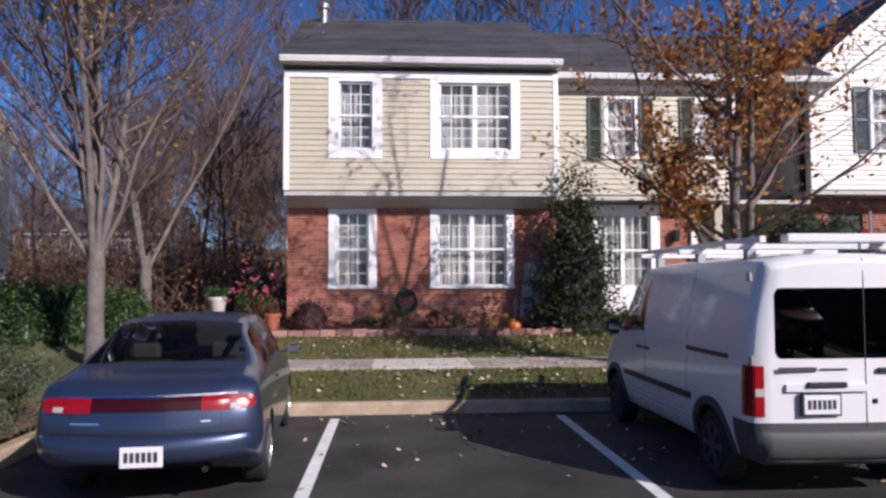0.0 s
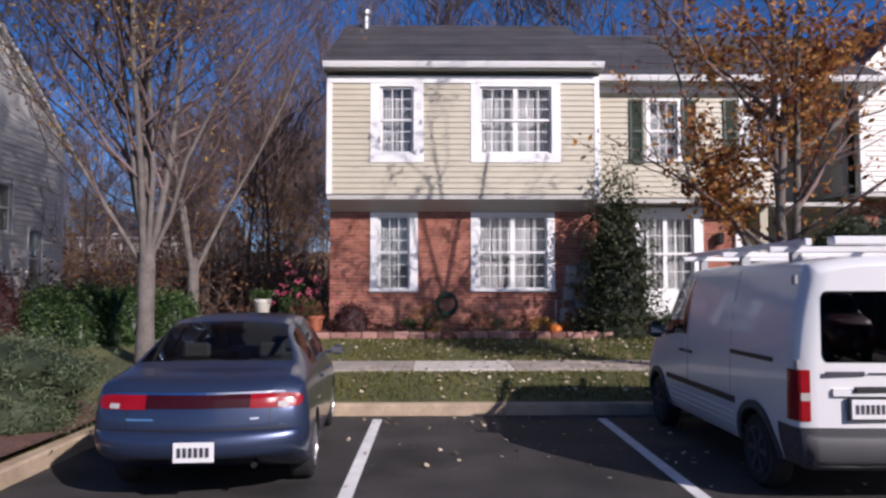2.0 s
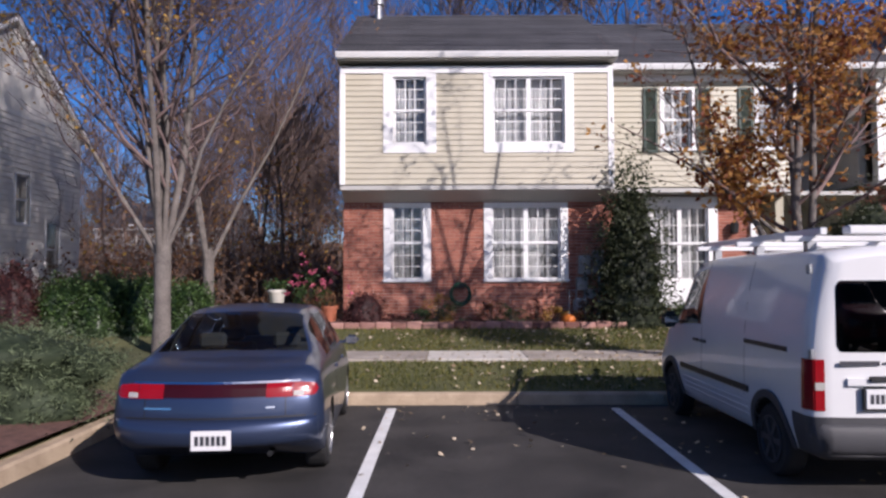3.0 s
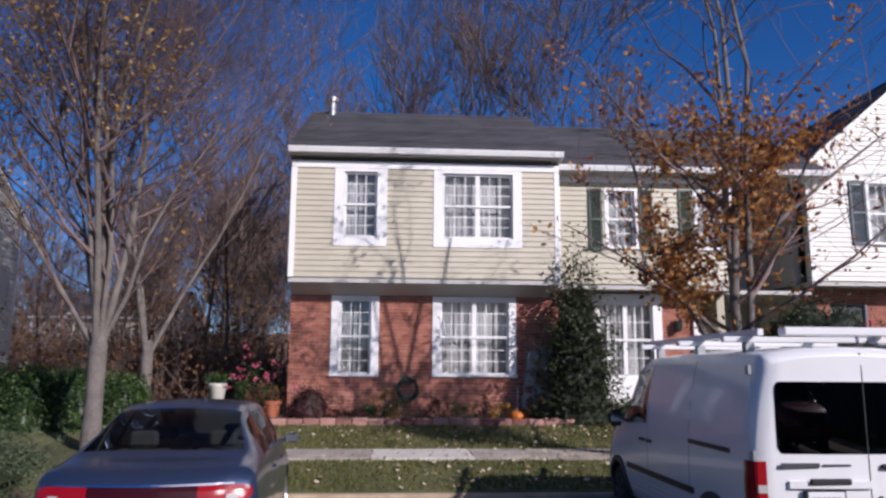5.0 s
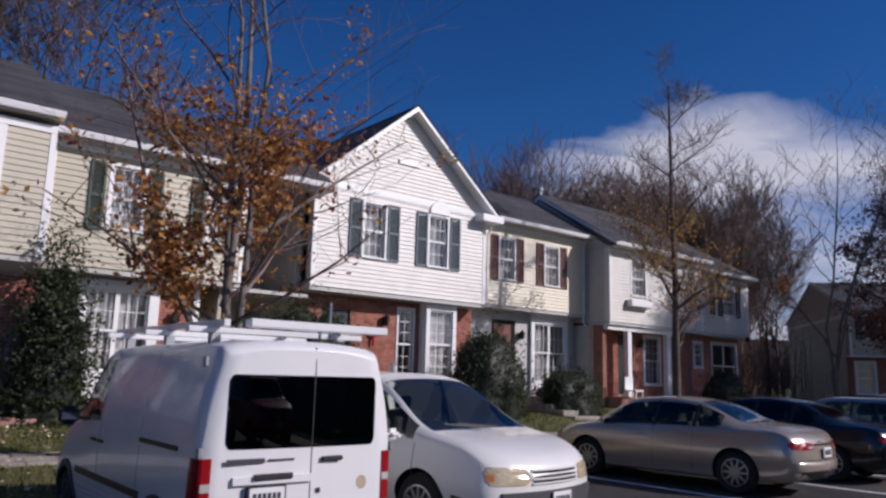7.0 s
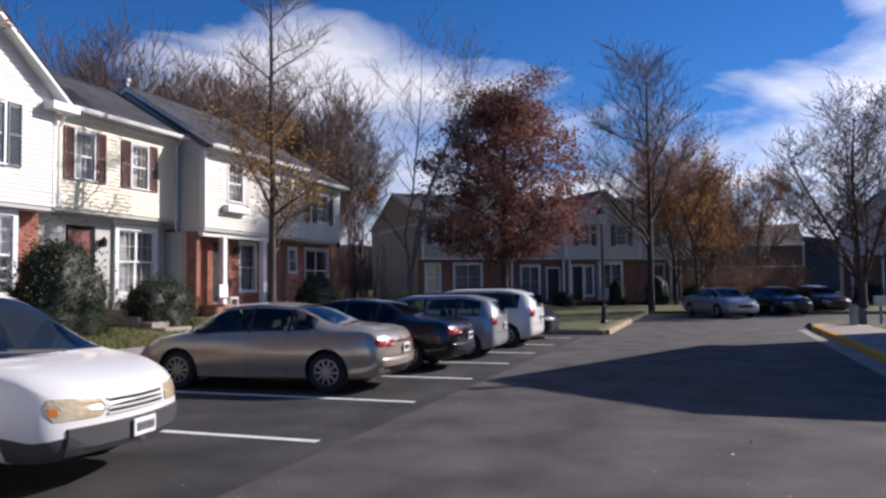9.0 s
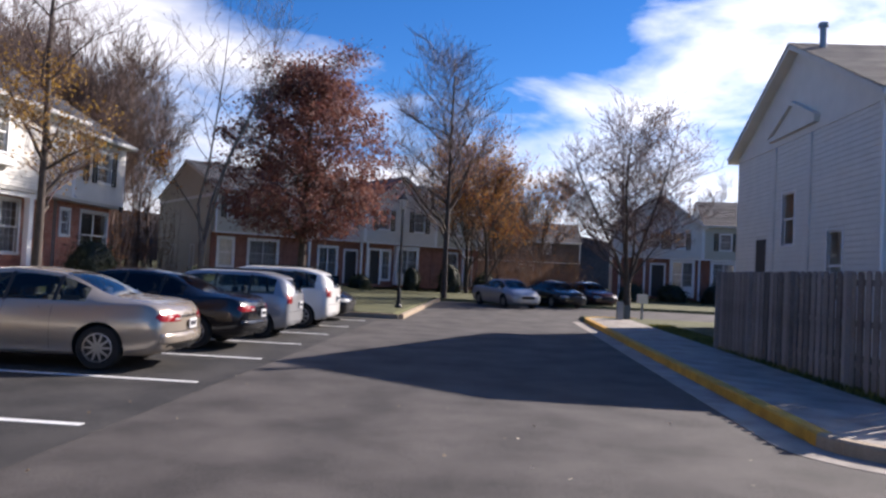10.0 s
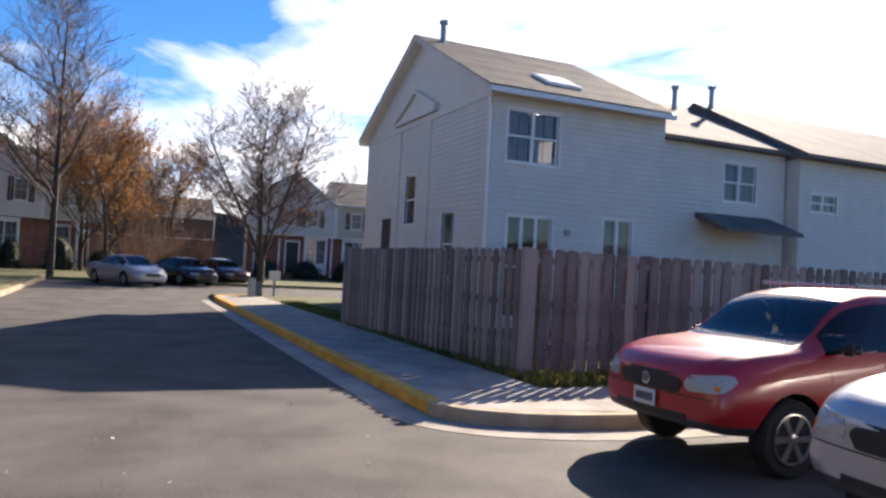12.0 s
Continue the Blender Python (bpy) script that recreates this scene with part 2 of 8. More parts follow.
PLASTIC = mat("grey bumper plastic", (0.046, 0.046, 0.050), 0.6, var=0.12, bump=0.15, bump_scale=200)
BLACK = mat("black plastic", (0.012, 0.012, 0.013), 0.5, var=0.1, bump=0.1)
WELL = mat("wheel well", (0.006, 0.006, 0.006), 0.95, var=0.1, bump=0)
ALLOY = mat("alloy", (0.42, 0.42, 0.43), 0.3, metal=0.85, var=0.06, bump=0)
CHROME = mat("chrome", (0.75, 0.75, 0.76), 0.12, metal=1.0, var=0.03, bump=0)
LAMP_RED = mat("red lens", (0.24, 0.004, 0.008), 0.2, var=0.12, bump=0, coat=0.25, spec=0.3)
LAMP_DARK = mat("dark red lens", (0.030, 0.003, 0.005), 0.25, var=0.12, bump=0, coat=0.12, spec=0.25)
LAMP_CLEAR = mat("clear lens", (0.40, 0.39, 0.36), 0.08, var=0.15, scale=20, bump=0, coat=0.9)
LAMP_AMBER = mat("amber lens", (0.65, 0.20, 0.02), 0.15, var=0.1, bump=0, coat=0.8)
PLATE = mat("number plate", (0.66, 0.66, 0.66), 0.5, var=0.04, bump=0.05)
INK = mat("dark lettering", (0.03, 0.03, 0.04), 0.6, var=0.05, bump=0)
CERAMIC = mat("pale urn", (0.60, 0.57, 0.50), 0.6, var=0.1, bump=0.1)
ORANGE = mat("pumpkin", (0.55, 0.15, 0.015), 0.5, var=0.2, bump=0.1)
TERRA = mat("terracotta", (0.38, 0.12, 0.06), 0.7, var=0.2, bump=0.1)
PINK = mat("rose petals", (0.60, 0.12, 0.20), 0.6, var=0.3, bump=0, island=0.6, through_light=0.4)
HOSE = mat("green hose", (0.01, 0.045, 0.025), 0.4, var=0.1, bump=0.05)
INTERIOR = mat("car interior", (0.022, 0.023, 0.025), 0.9, var=0.15, bump=0.1)
PANE = glass_mat("window glass", (0.80, 0.83, 0.85))
LEAF_BROWN = mat("dead brown leaf", (0.11, 0.05, 0.025), 0.8, var=0.3, scale=1, fine=9, bump=0, col2=(0.27, 0.13, 0.06), island=0.9, through_light=0.4)
AUTO = thin_glass("car glass", (0.54, 0.61, 0.58))
AUTO_DARK = thin_glass("dark car glass", (0.05, 0.055, 0.06))
BARK_TWIG = mat("pinkish brown twigs", (0.098, 0.066, 0.062), 0.9, var=0.3, scale=3, fine=20, bump=0, col2=(0.20, 0.138, 0.128), island=0.3)
DULL_BROWN = mat("dull brown wall", (0.085, 0.062, 0.055), 0.9, var=0.2, scale=2, fine=20, bump=0.1, col2=(0.13, 0.10, 0.088))

# ---- building helpers ----
OFF = [Vector((0, 0, 0))]


def thing(name, label, category, m=None, off=(0, 0, 0), group="", kind=""):
    """An empty that parents a thing's parts. off: where its base lies in the numbers the parts are given in."""
    ob = new(name)
    ob.empty_display_size = 0.2
    ob.matrix_world = m if m is not None else Matrix.Translation(off)
    OFF[0] = Vector(off)
    return tagged(ob, label, category, group, kind)


def finish(bm, name, material, smooth=False):
    me = bpy.data.meshes.new(name)
    bm.to_mesh(me)
    bm.free()
    for m in material if isinstance(material, (list, tuple)) else (material,):
        me.materials.append(m)
    if smooth:
        me.polygons.foreach_set("use_smooth", [True] * len(me.polygons))
    return me


def part(name, bm, material, parent, label="", smooth=False):
    if OFF[0].length:
        bmesh.ops.translate(bm, verts=bm.verts, vec=-OFF[0])
    ob = new(name, finish(bm, name, material, smooth))
    ob.parent = parent
    return tagged(ob, label)


def solo(name, bm, material, label, category, group="", kind="", smooth=False):
    return tagged(new(name, finish(bm, name, material, smooth)), label, category, group, kind)


def box(bm, x0, y0, z0, x1, y1, z1, idx=0):
    v = [bm.verts.new((x, y, z)) for z in (z0, z1) for y in (y0, y1) for x in (x0, x1)]
    for f in ((0, 2, 3, 1), (4, 5, 7, 6), (0, 1, 5, 4), (2, 6, 7, 3), (0, 4, 6, 2), (1, 3, 7, 5)):
        bm.faces.new([v[i] for i in f]).material_index = idx
    return v


def boxes(*rows):
    bm = bmesh.new()
    for r in rows:
        box(bm, *r)
    return bm


def bevelled(bm, w=0.01, seg=1):
    bmesh.ops.bevel(bm, geom=bm.edges[:], offset=w, segments=seg, affect="EDGES", clamp_overlap=True)
    return bm


def prism(bm, pts, a, b, axis="x", idx=0):
    """A prism: a closed outline of (p, q), drawn from a to b along an axis."""
    put = {"x": lambda p, q, s: (s, p, q), "y": lambda p, q, s: (p, s, q), "z": lambda p, q, s: (p, q, s)}[axis]
    lo = [bm.verts.new(put(p, q, a)) for p, q in pts]
    hi = [bm.verts.new(put(p, q, b)) for p, q in pts]
    n = len(pts)
    fs = [bm.faces.new(lo[::-1]), bm.faces.new(hi)]
    for i in range(n):
        fs.append(bm.faces.new((lo[i], lo[(i + 1) % n], hi[(i + 1) % n], hi[i])))
    for f in fs:
        f.material_index = idx
    return fs


def tube(bm, path, radii, sides=6, cap=True):
    """A tapered tube along a path of points."""
    rings = []
    for i, p in enumerate(path):
        p = Vector(p)
        d = (Vector(path[min(i + 1, len(path) - 1)]) - Vector(path[max(i - 1, 0)])).normalized()
        s = d.orthogonal().normalized()
        t = d.cross(s)
        r = radii[i] if isinstance(radii, (list, tuple)) else radii
        rings.append([bm.verts.new(p + (s * math.cos(k * math.tau / sides) + t * math.sin(k * math.tau / sides)) * r) for k in range(sides)])
    for a, b in zip(rings, rings[1:]):
        for k in range(sides):
            bm.faces.new((a[k], a[(k + 1) % sides], b[(k + 1) % sides], b[k]))
    if cap:
        bm.faces.new(rings[0][::-1])
        bm.faces.new(rings[-1])
    return bm


def lathe(bm, prof, centre=(0, 0, 0), sides=20, axis="z"):
    """A turned shape: (radius, height) from bottom to top."""
    cx, cy, cz = centre
    rings = []
    for r, h in prof:
        ring = []
        for k in range(sides):
            a = k * math.tau / sides
            u, v = r * math.cos(a), r * math.sin(a)
            ring.append(bm.verts.new({"z": (cx + u, cy + v, cz + h), "x": (cx + h, cy + u, cz + v), "y": (cx + u, cy + h, cz + v)}[axis]))
        rings.append(ring)
    for a, b in zip(rings, rings[1:]):
        for k in range(sides):
            bm.faces.new((a[k], a[(k + 1) % sides], b[(k + 1) % sides], b[k]))
    bm.faces.new(rings[0][::-1])
    bm.faces.new(rings[-1])
    bmesh.ops.recalc_face_normals(bm, faces=bm.faces[:])
    return bm


def holed(bm, x0, x1, z0, z1, y0, y1, holes=(), idx=0):
    """A wall from x0 to x1, its front at y0 and its back at y1, with openings (x0, x1, z0, z1) through it."""
    xs = sorted({x0, x1, *(h[i] for h in holes for i in (0, 1))})
    zs = sorted({z0, z1, *(h[i] for h in holes for i in (2, 3))})
    xs, zs = [x for x in xs if x0 <= x <= x1], [z for z in zs if z0 <= z <= z1]
    solid = {}
    for i in range(len(xs) - 1):
        for j in range(len(zs) - 1):
            cx, cz = (xs[i] + xs[i + 1]) / 2, (zs[j] + zs[j + 1]) / 2
            solid[i, j] = not any(h[0] < cx < h[1] and h[2] < cz < h[3] for h in holes)

    def q(*p):
        bm.faces.new([bm.verts.new(c) for c in p]).material_index = idx

    for (i, j), s in solid.items():
        if not s:
            continue
        a, b, c, d = xs[i], xs[i + 1], zs[j], zs[j + 1]
        q((a, y0, c), (b, y0, c), (b, y0, d), (a, y0, d))
        q((b, y1, c), (a, y1, c), (a, y1, d), (b, y1, d))
        if not solid.get((i - 1, j)):
            q((a, y1, c), (a, y0, c), (a, y0, d), (a, y1, d))
        if not solid.get((i + 1, j)):
            q((b, y0, c), (b, y1, c), (b, y1, d), (b, y0, d))
        if not solid.get((i, j - 1)):
            q((a, y1, c), (b, y1, c), (b, y0, c), (a, y0, c))
        if not solid.get((i, j + 1)):
            q((a, y0, d), (b, y0, d), (b, y1, d), (a, y1, d))
    return bm


def spans(x0, x1, z0, z1, holes):
    """The stretches of a row between z0 and z1 that no opening interrupts."""
    cuts = sorted((h[0], h[1]) for h in holes if h[2] < z1 - 0.004 and h[3] > z0 + 0.004)
    out, a = [], x0
    for c, d in cuts:
        if c > a + 0.01:
            out.append((a, min(c, x1)))
        a = max(a, d)
    if a < x1 - 0.01:
        out.append((a, x1))
    return out


def siding_board(bm, x0, x1, z, h, y):
    prism(bm, [(y, z), (y - 0.026, z), (y - 0.028, z + 0.012), (y - 0.010, z + h), (y, z + h)], x0, x1, "x")


def siding(bm, x0, x1, z0, z1, y, holes=(), course=0.112):
    """Lapped boards over a wall whose face is at y."""
    z = z0
    while z < z1 - 0.02:
        h = min(course, z1 - z)
        for a, b in spans(x0, x1, z, z + h, holes):
            siding_board(bm, a, b, z, h, y)
        z += course
    return bm


def brickwork(x0, x1, z0, z1, y, holes=(), rnd=None):
    """Bricks in running bond, each with its own edges, standing out of the mortar."""
    bm, row, z = bmesh.new(), 0, z0
    rnd = rnd or random.Random(5)
    while z < z1 - 0.03:
        for a, b in spans(x0, x1, z, z + 0.058, holes):
            x = x0 - (0.105 if row % 2 else 0.0)
            while x < b:
                p, q = max(x, a), min(x + 0.2, b)
                if q - p > 0.03:
                    d = y - 0.010 - rnd.random() * 0.003
                    box(bm, p, d, z, q, y + 0.001, min(z + 0.058, z1))
                x += 0.21
        z += 0.068
        row += 1
    return bm

# ---- ground, road, kerbs ----
def lawn_z(y):
    """Height of the ground north of the car park."""
    rows = ((-1e4, 0.15), (9.45, 0.16), (10.85, 0.37), (12.3, 0.40), (14.2, 0.64), (15.3, 0.70), (22, 0.75), (60, 1.2), (1e4, 1.2))
    for (a, za), (b, zb) in zip(rows, rows[1:]):
        if a <= y <= b:
            return za + (zb - za) * (y - a) / (b - a)
    return 0.0


def on_road(x, y):
    """Whether the asphalt lies here."""
    if -3.45 < x < 25.0 and -2.4 < y < 9.3:
        return True
    if x <= -3.45 and -30 < y < 4.4:
        return True
    if -30 < x < 8.1 and -30 < y <= -2.4:
        return True
    if 8.1 <= x < 9.2 and -4.3 < y <= -2.4:
        return True
    if 25.0 <= x < 30.45 and -2.4 < y < 3.9:
        return True
    if 30.45 <= x < 41.0 and -40 < y < 3.9:
        return True
    return False


gx = sorted({-700, -300, -120, -60, -30, -16, -10, -7, -5, -3.6, -3.45, 8.1, 8.25, 9.2, 9.35, 25.0, 25.2, 30.3, 30.45, 41.0, 41.2, 50, 60, 80, 120, 300, 700, *range(-2, 42, 2)})
gy = sorted({-700, -300, -120, -60, -40, -30.2, -30, -20, -12, -8, -4.7, -4.3, -2.55, -2.4, 3.9, 4.1, 4.4, 4.6, 9.3, 9.45, 10.1, 10.85, 11.5, 12.3, 13.2, 14.2, 15.3, 18, 22, 30, 45, 60, 120, 300, 700})
bm = bmesh.new()
gv = {}
for i, x in enumerate(gx):
    for j, y in enumerate(gy):
        edge = any(on_road(x + a, y + b) for a in (-0.02, 0.02) for b in (-0.02, 0.02))
        z = -0.05 if edge else (lawn_z(y) if y > 4 else 0.14)
        gv[i, j] = bm.verts.new((x, y, z))
for i in range(len(gx) - 1):
    for j in range(len(gy) - 1):
        bm.faces.new((gv[i, j], gv[i + 1, j], gv[i + 1, j + 1], gv[i, j + 1]))
ground = solo("ground", bm, GRASS_SOIL, "thin autumn lawn and soil sloping up from the kerb", "ground", kind="structure")

bm = bmesh.new()
for r in ((-60, -30, 25.0, 4.5), (25.0, -2.4, 30.45, 3.9), (30.45, -40, 41.0, 3.9)):
    x0, y0, x1, y1 = r
    if x0 == -60:
        for a, b, c, d in ((-60, -30, 8.1, -2.4), (8.1, -4.3, 9.15, -2.4), (-60, -2.4, 25.0, 4.4)):
            box(bm, a, b, -0.04, c, d, 0.0)
    else:
        box(bm, x0, y0, -0.04, x1, y1, 0.0)
solo("road", bm, ASPHALT, "worn grey asphalt road with fine cracks", "road", kind="structure")
bm = boxes((-3.4, 4.4, -0.04, 25.0, 9.3, 0.003))
solo("car_park", bm, LOT, "dark newer asphalt of the parking bays", "car park", kind="structure")

LINES_X = [-0.66, 2.06, 5.2, 8.05, 10.75, 13.38, 15.9, 18.3, 20.7, 23.3]
for n, x in enumerate(LINES_X):
    bm = bmesh.new()
    y1, y0 = 9.05 if n < 2 else 9.25, 4.66
    box(bm, x - 0.055, y0, 0.002, x + 0.055, y1, 0.0075)
    solo("parking_line", bm, LINE, "worn white painted parking bay line on asphalt", "road marking", group="parking bay lines")
bm = bmesh.new()
box(bm, 5.55, -8.6, 0.002, 5.66, -3.6, 0.0075)
solo("parking_line", bm, LINE, "worn white painted parking bay line on asphalt", "road marking", group="parking bay lines")


def kerb_profile(bm, pts, w=0.16, h=0.15, apron=0.0):
    """A kerb along a line of points; its road side lies to the right of the way."""
    rings = []
    for i, p in enumerate(pts):
        p = Vector((*p, 0))
        d = (Vector((*pts[min(i + 1, len(pts) - 1)], 0)) - Vector((*pts[max(i - 1, 0)], 0))).normalized()
        n = Vector((d.y, -d.x, 0))
        prof = [(-w, -0.1), (-w, h), (-0.03, h), (-0.008, h - 0.022), (0.0, -0.1)]
        if apron:
            prof = [(-w, -0.1), (-w, h), (-0.03, h), (-0.008, h - 0.022), (0.005, 0.012), (apron, 0.006), (apron, -0.1)]
        rings.append([bm.verts.new(p + n * o + Vector((0, 0, z))) for o, z in prof])
    for a, b in zip(rings, rings[1:]):
        for k in range(len(a)):
            bm.faces.new((a[k], a[(k + 1) % len(a)], b[(k + 1) % len(a)], b[k]))
    bm.faces.new(rings[0])
    bm.faces.new(rings[-1][::-1])
    bmesh.ops.recalc_face_normals(bm, faces=bm.faces[:])


def stretch(a, b, step):
    (x0, y0), (x1, y1) = a, b
    n = max(1, round(math.hypot(x1 - x0, y1 - y0) / step))
    return [((x0 + (x1 - x0) * i / n, y0 + (y1 - y0) * i / n), (x0 + (x1 - x0) * (i + 1) / n, y0 + (y1 - y0) * (i + 1) / n)) for i in range(n)]


def kerb_run(name, runs, material, label, step=1.83, w=0.16, h=0.15, apron=0.0):
    root = thing(name, label, "kerb", kind="structure")
    for run in runs:
        if len(run) == 2:
            for a, b in stretch(run[0], run[1], step):
                d = (Vector(b) - Vector(a)).normalized() * 0.004
                bm = bmesh.new()
                kerb_profile(bm, [tuple(Vector(a) + d), tuple(Vector(b) - d)], w, h, apron)
                part("kerb_stone", bm, material, root)
        else:
            bm = bmesh.new()
            kerb_profile(bm, run, w, h, apron)
            part("kerb_stone", bm, material, root)
    return root


arc_l = [(-3.4 - 1.0 + 1.0 * math.cos(a), 5.2 - 1.0 * math.sin(a)) for a in [radians(90 - k * 15) for k in range(7)]]
kerb_run("kerb_north", [[(-3.4, 9.3), (0.9, 9.3)], [(0.9, 9.3), (24.8, 9.3)]], KERB, "tan concrete kerb along the lawn, stained", step=1.83, w=0.16)
kerb_run("kerb_west", [arc_l, [(-3.4, 5.2), (-3.42, 9.14)], [(-30, 4.2), (-4.4, 4.2)]], KERB, "tan concrete kerb round the juniper bed", w=0.16)
arc_y = [(8.1 + 1.0 - 1.0 * math.sin(a), -2.4 - 1.9 + 1.9 * math.cos(a)) for a in [radians(k * 10) for k in range(10)]]
kerb_run("kerb_south", [[(28.2, -2.4), (9.1, -2.4)]], YELLOW, "yellow painted concrete kerb, paint worn", w=0.17, apron=0.0)
kerb_run("kerb_corner", [arc_y, [(8.1, -4.3), (8.1, -30)]], KERB, "tan concrete kerb at the corner", w=0.17)
arc_e = [(28.2 + 2.2 * math.sin(a), -2.4 - 2.2 + 2.2 * math.cos(a)) for a in [radians(90 - k * 10) for k in range(10)]]
kerb_run("kerb_east", [arc_e], YELLOW, "yellow painted concrete kerb round the far corner", w=0.17)
kerb_run("kerb_island", [[(25.0, 3.9), (25.0, 9.2)], [(41.0, 3.9), (25.0, 3.9)]], KERB, "tan concrete kerb at the lamp's island", w=0.16)
bm = bmesh.new()
kerb_profile(bm, [(28.2, -2.4), (9.1, -2.4), *arc_y[1:], (8.1, -12)], w=-0.02, h=0.008, apron=0.42)
solo("gutter_pan", bm, CONCRETE, "pale concrete gutter strip along the kerb", "gutter", kind="structure")

# pavement along the south kerb and across the lawn, slab by slab
pav = thing("pavement_south", "grey concrete pavement slabs beside the yellow kerb", "pavement", kind="structure")
x = 9.2
while x < 27.4:
    part("slab", bevelled(boxes((x, -4.15, 0.02, x + 1.5, -2.575, 0.152)), 0.006), CONCRETE, pav)
    x += 1.508
bm = bmesh.new()
prism(bm, [(9.192, -4.15), (9.192, -2.575), *[(9.1 - 0.83 * math.sin(a), -4.3 + 1.73 * math.cos(a)) for a in [radians(k * 10) for k in range(10)]], (8.27, -4.15)], 0.02, 0.151, "z")
bmesh.ops.recalc_face_normals(bm, faces=bm.faces[:])
part("slab", bm, CONCRETE, pav)
part("slab", boxes((8.28, -12.0, 0.02, 9.70, -4.158, 0.151)), CONCRETE, pav)
pav = thing("pavement_north", "tan concrete pavement slabs crossing the lawn", "pavement", kind="structure")
x, k = -3.3, 0
while x < 25.0:
    part("slab", bevelled(boxes((x, 10.9, 0.2, x + 1.5, 12.15, 0.402)), 0.006), WALK_PALE if k == 2 else CONCRETE, pav, "paler concrete slab" if k == 2 else "")
    x += 1.508
    k += 1

# a ring of far wooded ridge that closes the place
bm = bmesh.new()
prev = None
for k in range(241):
    a = k * math.tau / 240
    r = 118 + 8 * math.sin(a * 3)
    h = 7.5 + 2.2 * noise.noise((math.cos(a) * 5, math.sin(a) * 5, 0)) + 1.6 * noise.noise((math.cos(a) * 23, math.sin(a) * 23, 3)) + 0.9 * noise.noise((math.cos(a) * 90, math.sin(a) * 90, 5))
    c, s_ = math.cos(a), math.sin(a)
    pair = (bm.verts.new((c * r, s_ * r, -1)), bm.verts.new((c * (r + 2), s_ * (r + 2), h * 0.6)), bm.verts.new((c * (r + 6), s_ * (r + 6), h)))
    if prev:
        bm.faces.new((prev[0], pair[0], pair[1], prev[1]))
        bm.faces.new((prev[1], pair[1], pair[2], prev[2]))
    prev = pair
solo("backdrop", bm, RIDGE, "brown wooded ridge far off all round", "backdrop", kind="structure", smooth=True)

# ---- houses ----
def framed(bm, x0, x1, z0, z1, y0, y1, holes):
    """A one-piece frame round its openings."""
    holed(bm, x0, x1, z0, z1, y0, y1, holes)
    bmesh.ops.remove_doubles(bm, verts=bm.verts[:], dist=0.0002)
    return bm


def window(root, x0, x1, z0, z1, y, casing=0.1, units=1, rows=4, cols=3, curtain=True, deep=0.16, material=TRIM, name="window", back=True, sill=True, head=None, foot=None):
    """A sash window in an opening x0..x1, z0..z1 of a wall whose face is at y."""
    c, bm = casing, bmesh.new()
    framed(bm, x0 - c, x1 + c, z0 - (c * (0.8 if sill else 1) if foot is None else foot), z1 + (c if head is None else head), y - 0.037, y + 0.02, [(x0, x1, z0, z1)])
    fr = part(name, bm, material, root, "white framed sash window")
    if sill:
        part("window_sill", boxes((x0 - c - 0.02, y - 0.075, z0 - 0.03, x1 + c + 0.02, y - 0.040, z0 + 0.012)), material, fr)
    mb = bmesh.new()
    uw = (x1 - x0) / units
    for u in range(units):
        a, b = x0 + u * uw, x0 + (u + 1) * uw
        zm = (z0 + z1) / 2
        for lo, hi, yy in ((z0, zm + 0.02, y + 0.045), (zm - 0.02, z1, y + 0.015)):
            s = 0.045
            part("sash", framed(bmesh.new(), a + 0.001, b - 0.001, lo, hi, yy, yy + 0.028, [(a + s, b - s, lo + s, hi - s)]), material, fr)
            nr = rows // 2
            for k in range(1, cols):
                xx = a + s + (b - a - 2 * s) * k / cols
                box(mb, xx - 0.0075, yy + 0.006, lo + s, xx + 0.0075, yy + 0.018, hi - s)
            for k in range(1, nr):
                zz = lo + s + (hi - lo - 2 * s) * k / nr
                box(mb, a + s, yy + 0.007, zz - 0.0075, b - s, yy + 0.017, zz + 0.0075)
            pb = boxes((a + s * 0.5, yy + 0.010, lo + s * 0.5, b - s * 0.5, yy + 0.014, hi - s * 0.5))
            pane = part("pane", pb, PANE, fr)
            pane.visible_shadow = False
    if rows > 2 or cols > 1:
        part("muntin", mb, material, fr)
    else:
        mb.free()
    if curtain:
        cb = bmesh.new()
        for u in range(units):
            a, b = x0 + u * uw + 0.03, x0 + (u + 1) * uw - 0.03
            for lo, hi in ((a, a + (b - a) * 0.56), (a + (b - a) * 0.60, b)):
                n = 14
                prev = None
                for k in range(n + 1):
                    xx = lo + (hi - lo) * k / n
                    yy = y + deep + 0.06 + 0.022 * math.sin(k * 2.2 + u) + 0.01 * math.sin(k * 5.1)
                    pair = (cb.verts.new((xx, yy, z0 + 0.02)), cb.verts.new((xx, yy * 1.0 + 0.004, z1 - 0.02)))
                    if prev:
                        cb.faces.new((prev[0], pair[0], pair[1], prev[1]))
                    prev = pair
        part("curtain", cb, CURTAIN, fr, "sheer white curtain", smooth=True)
    # added dark board behind the opening, in place of an unlit room
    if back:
        part("room_back", boxes((x0 - 0.02, y + 0.60, z0 - 0.02, x1 + 0.02, y + 0.62, z1 + 0.02)), ROOM_SHADE, fr)
    return fr


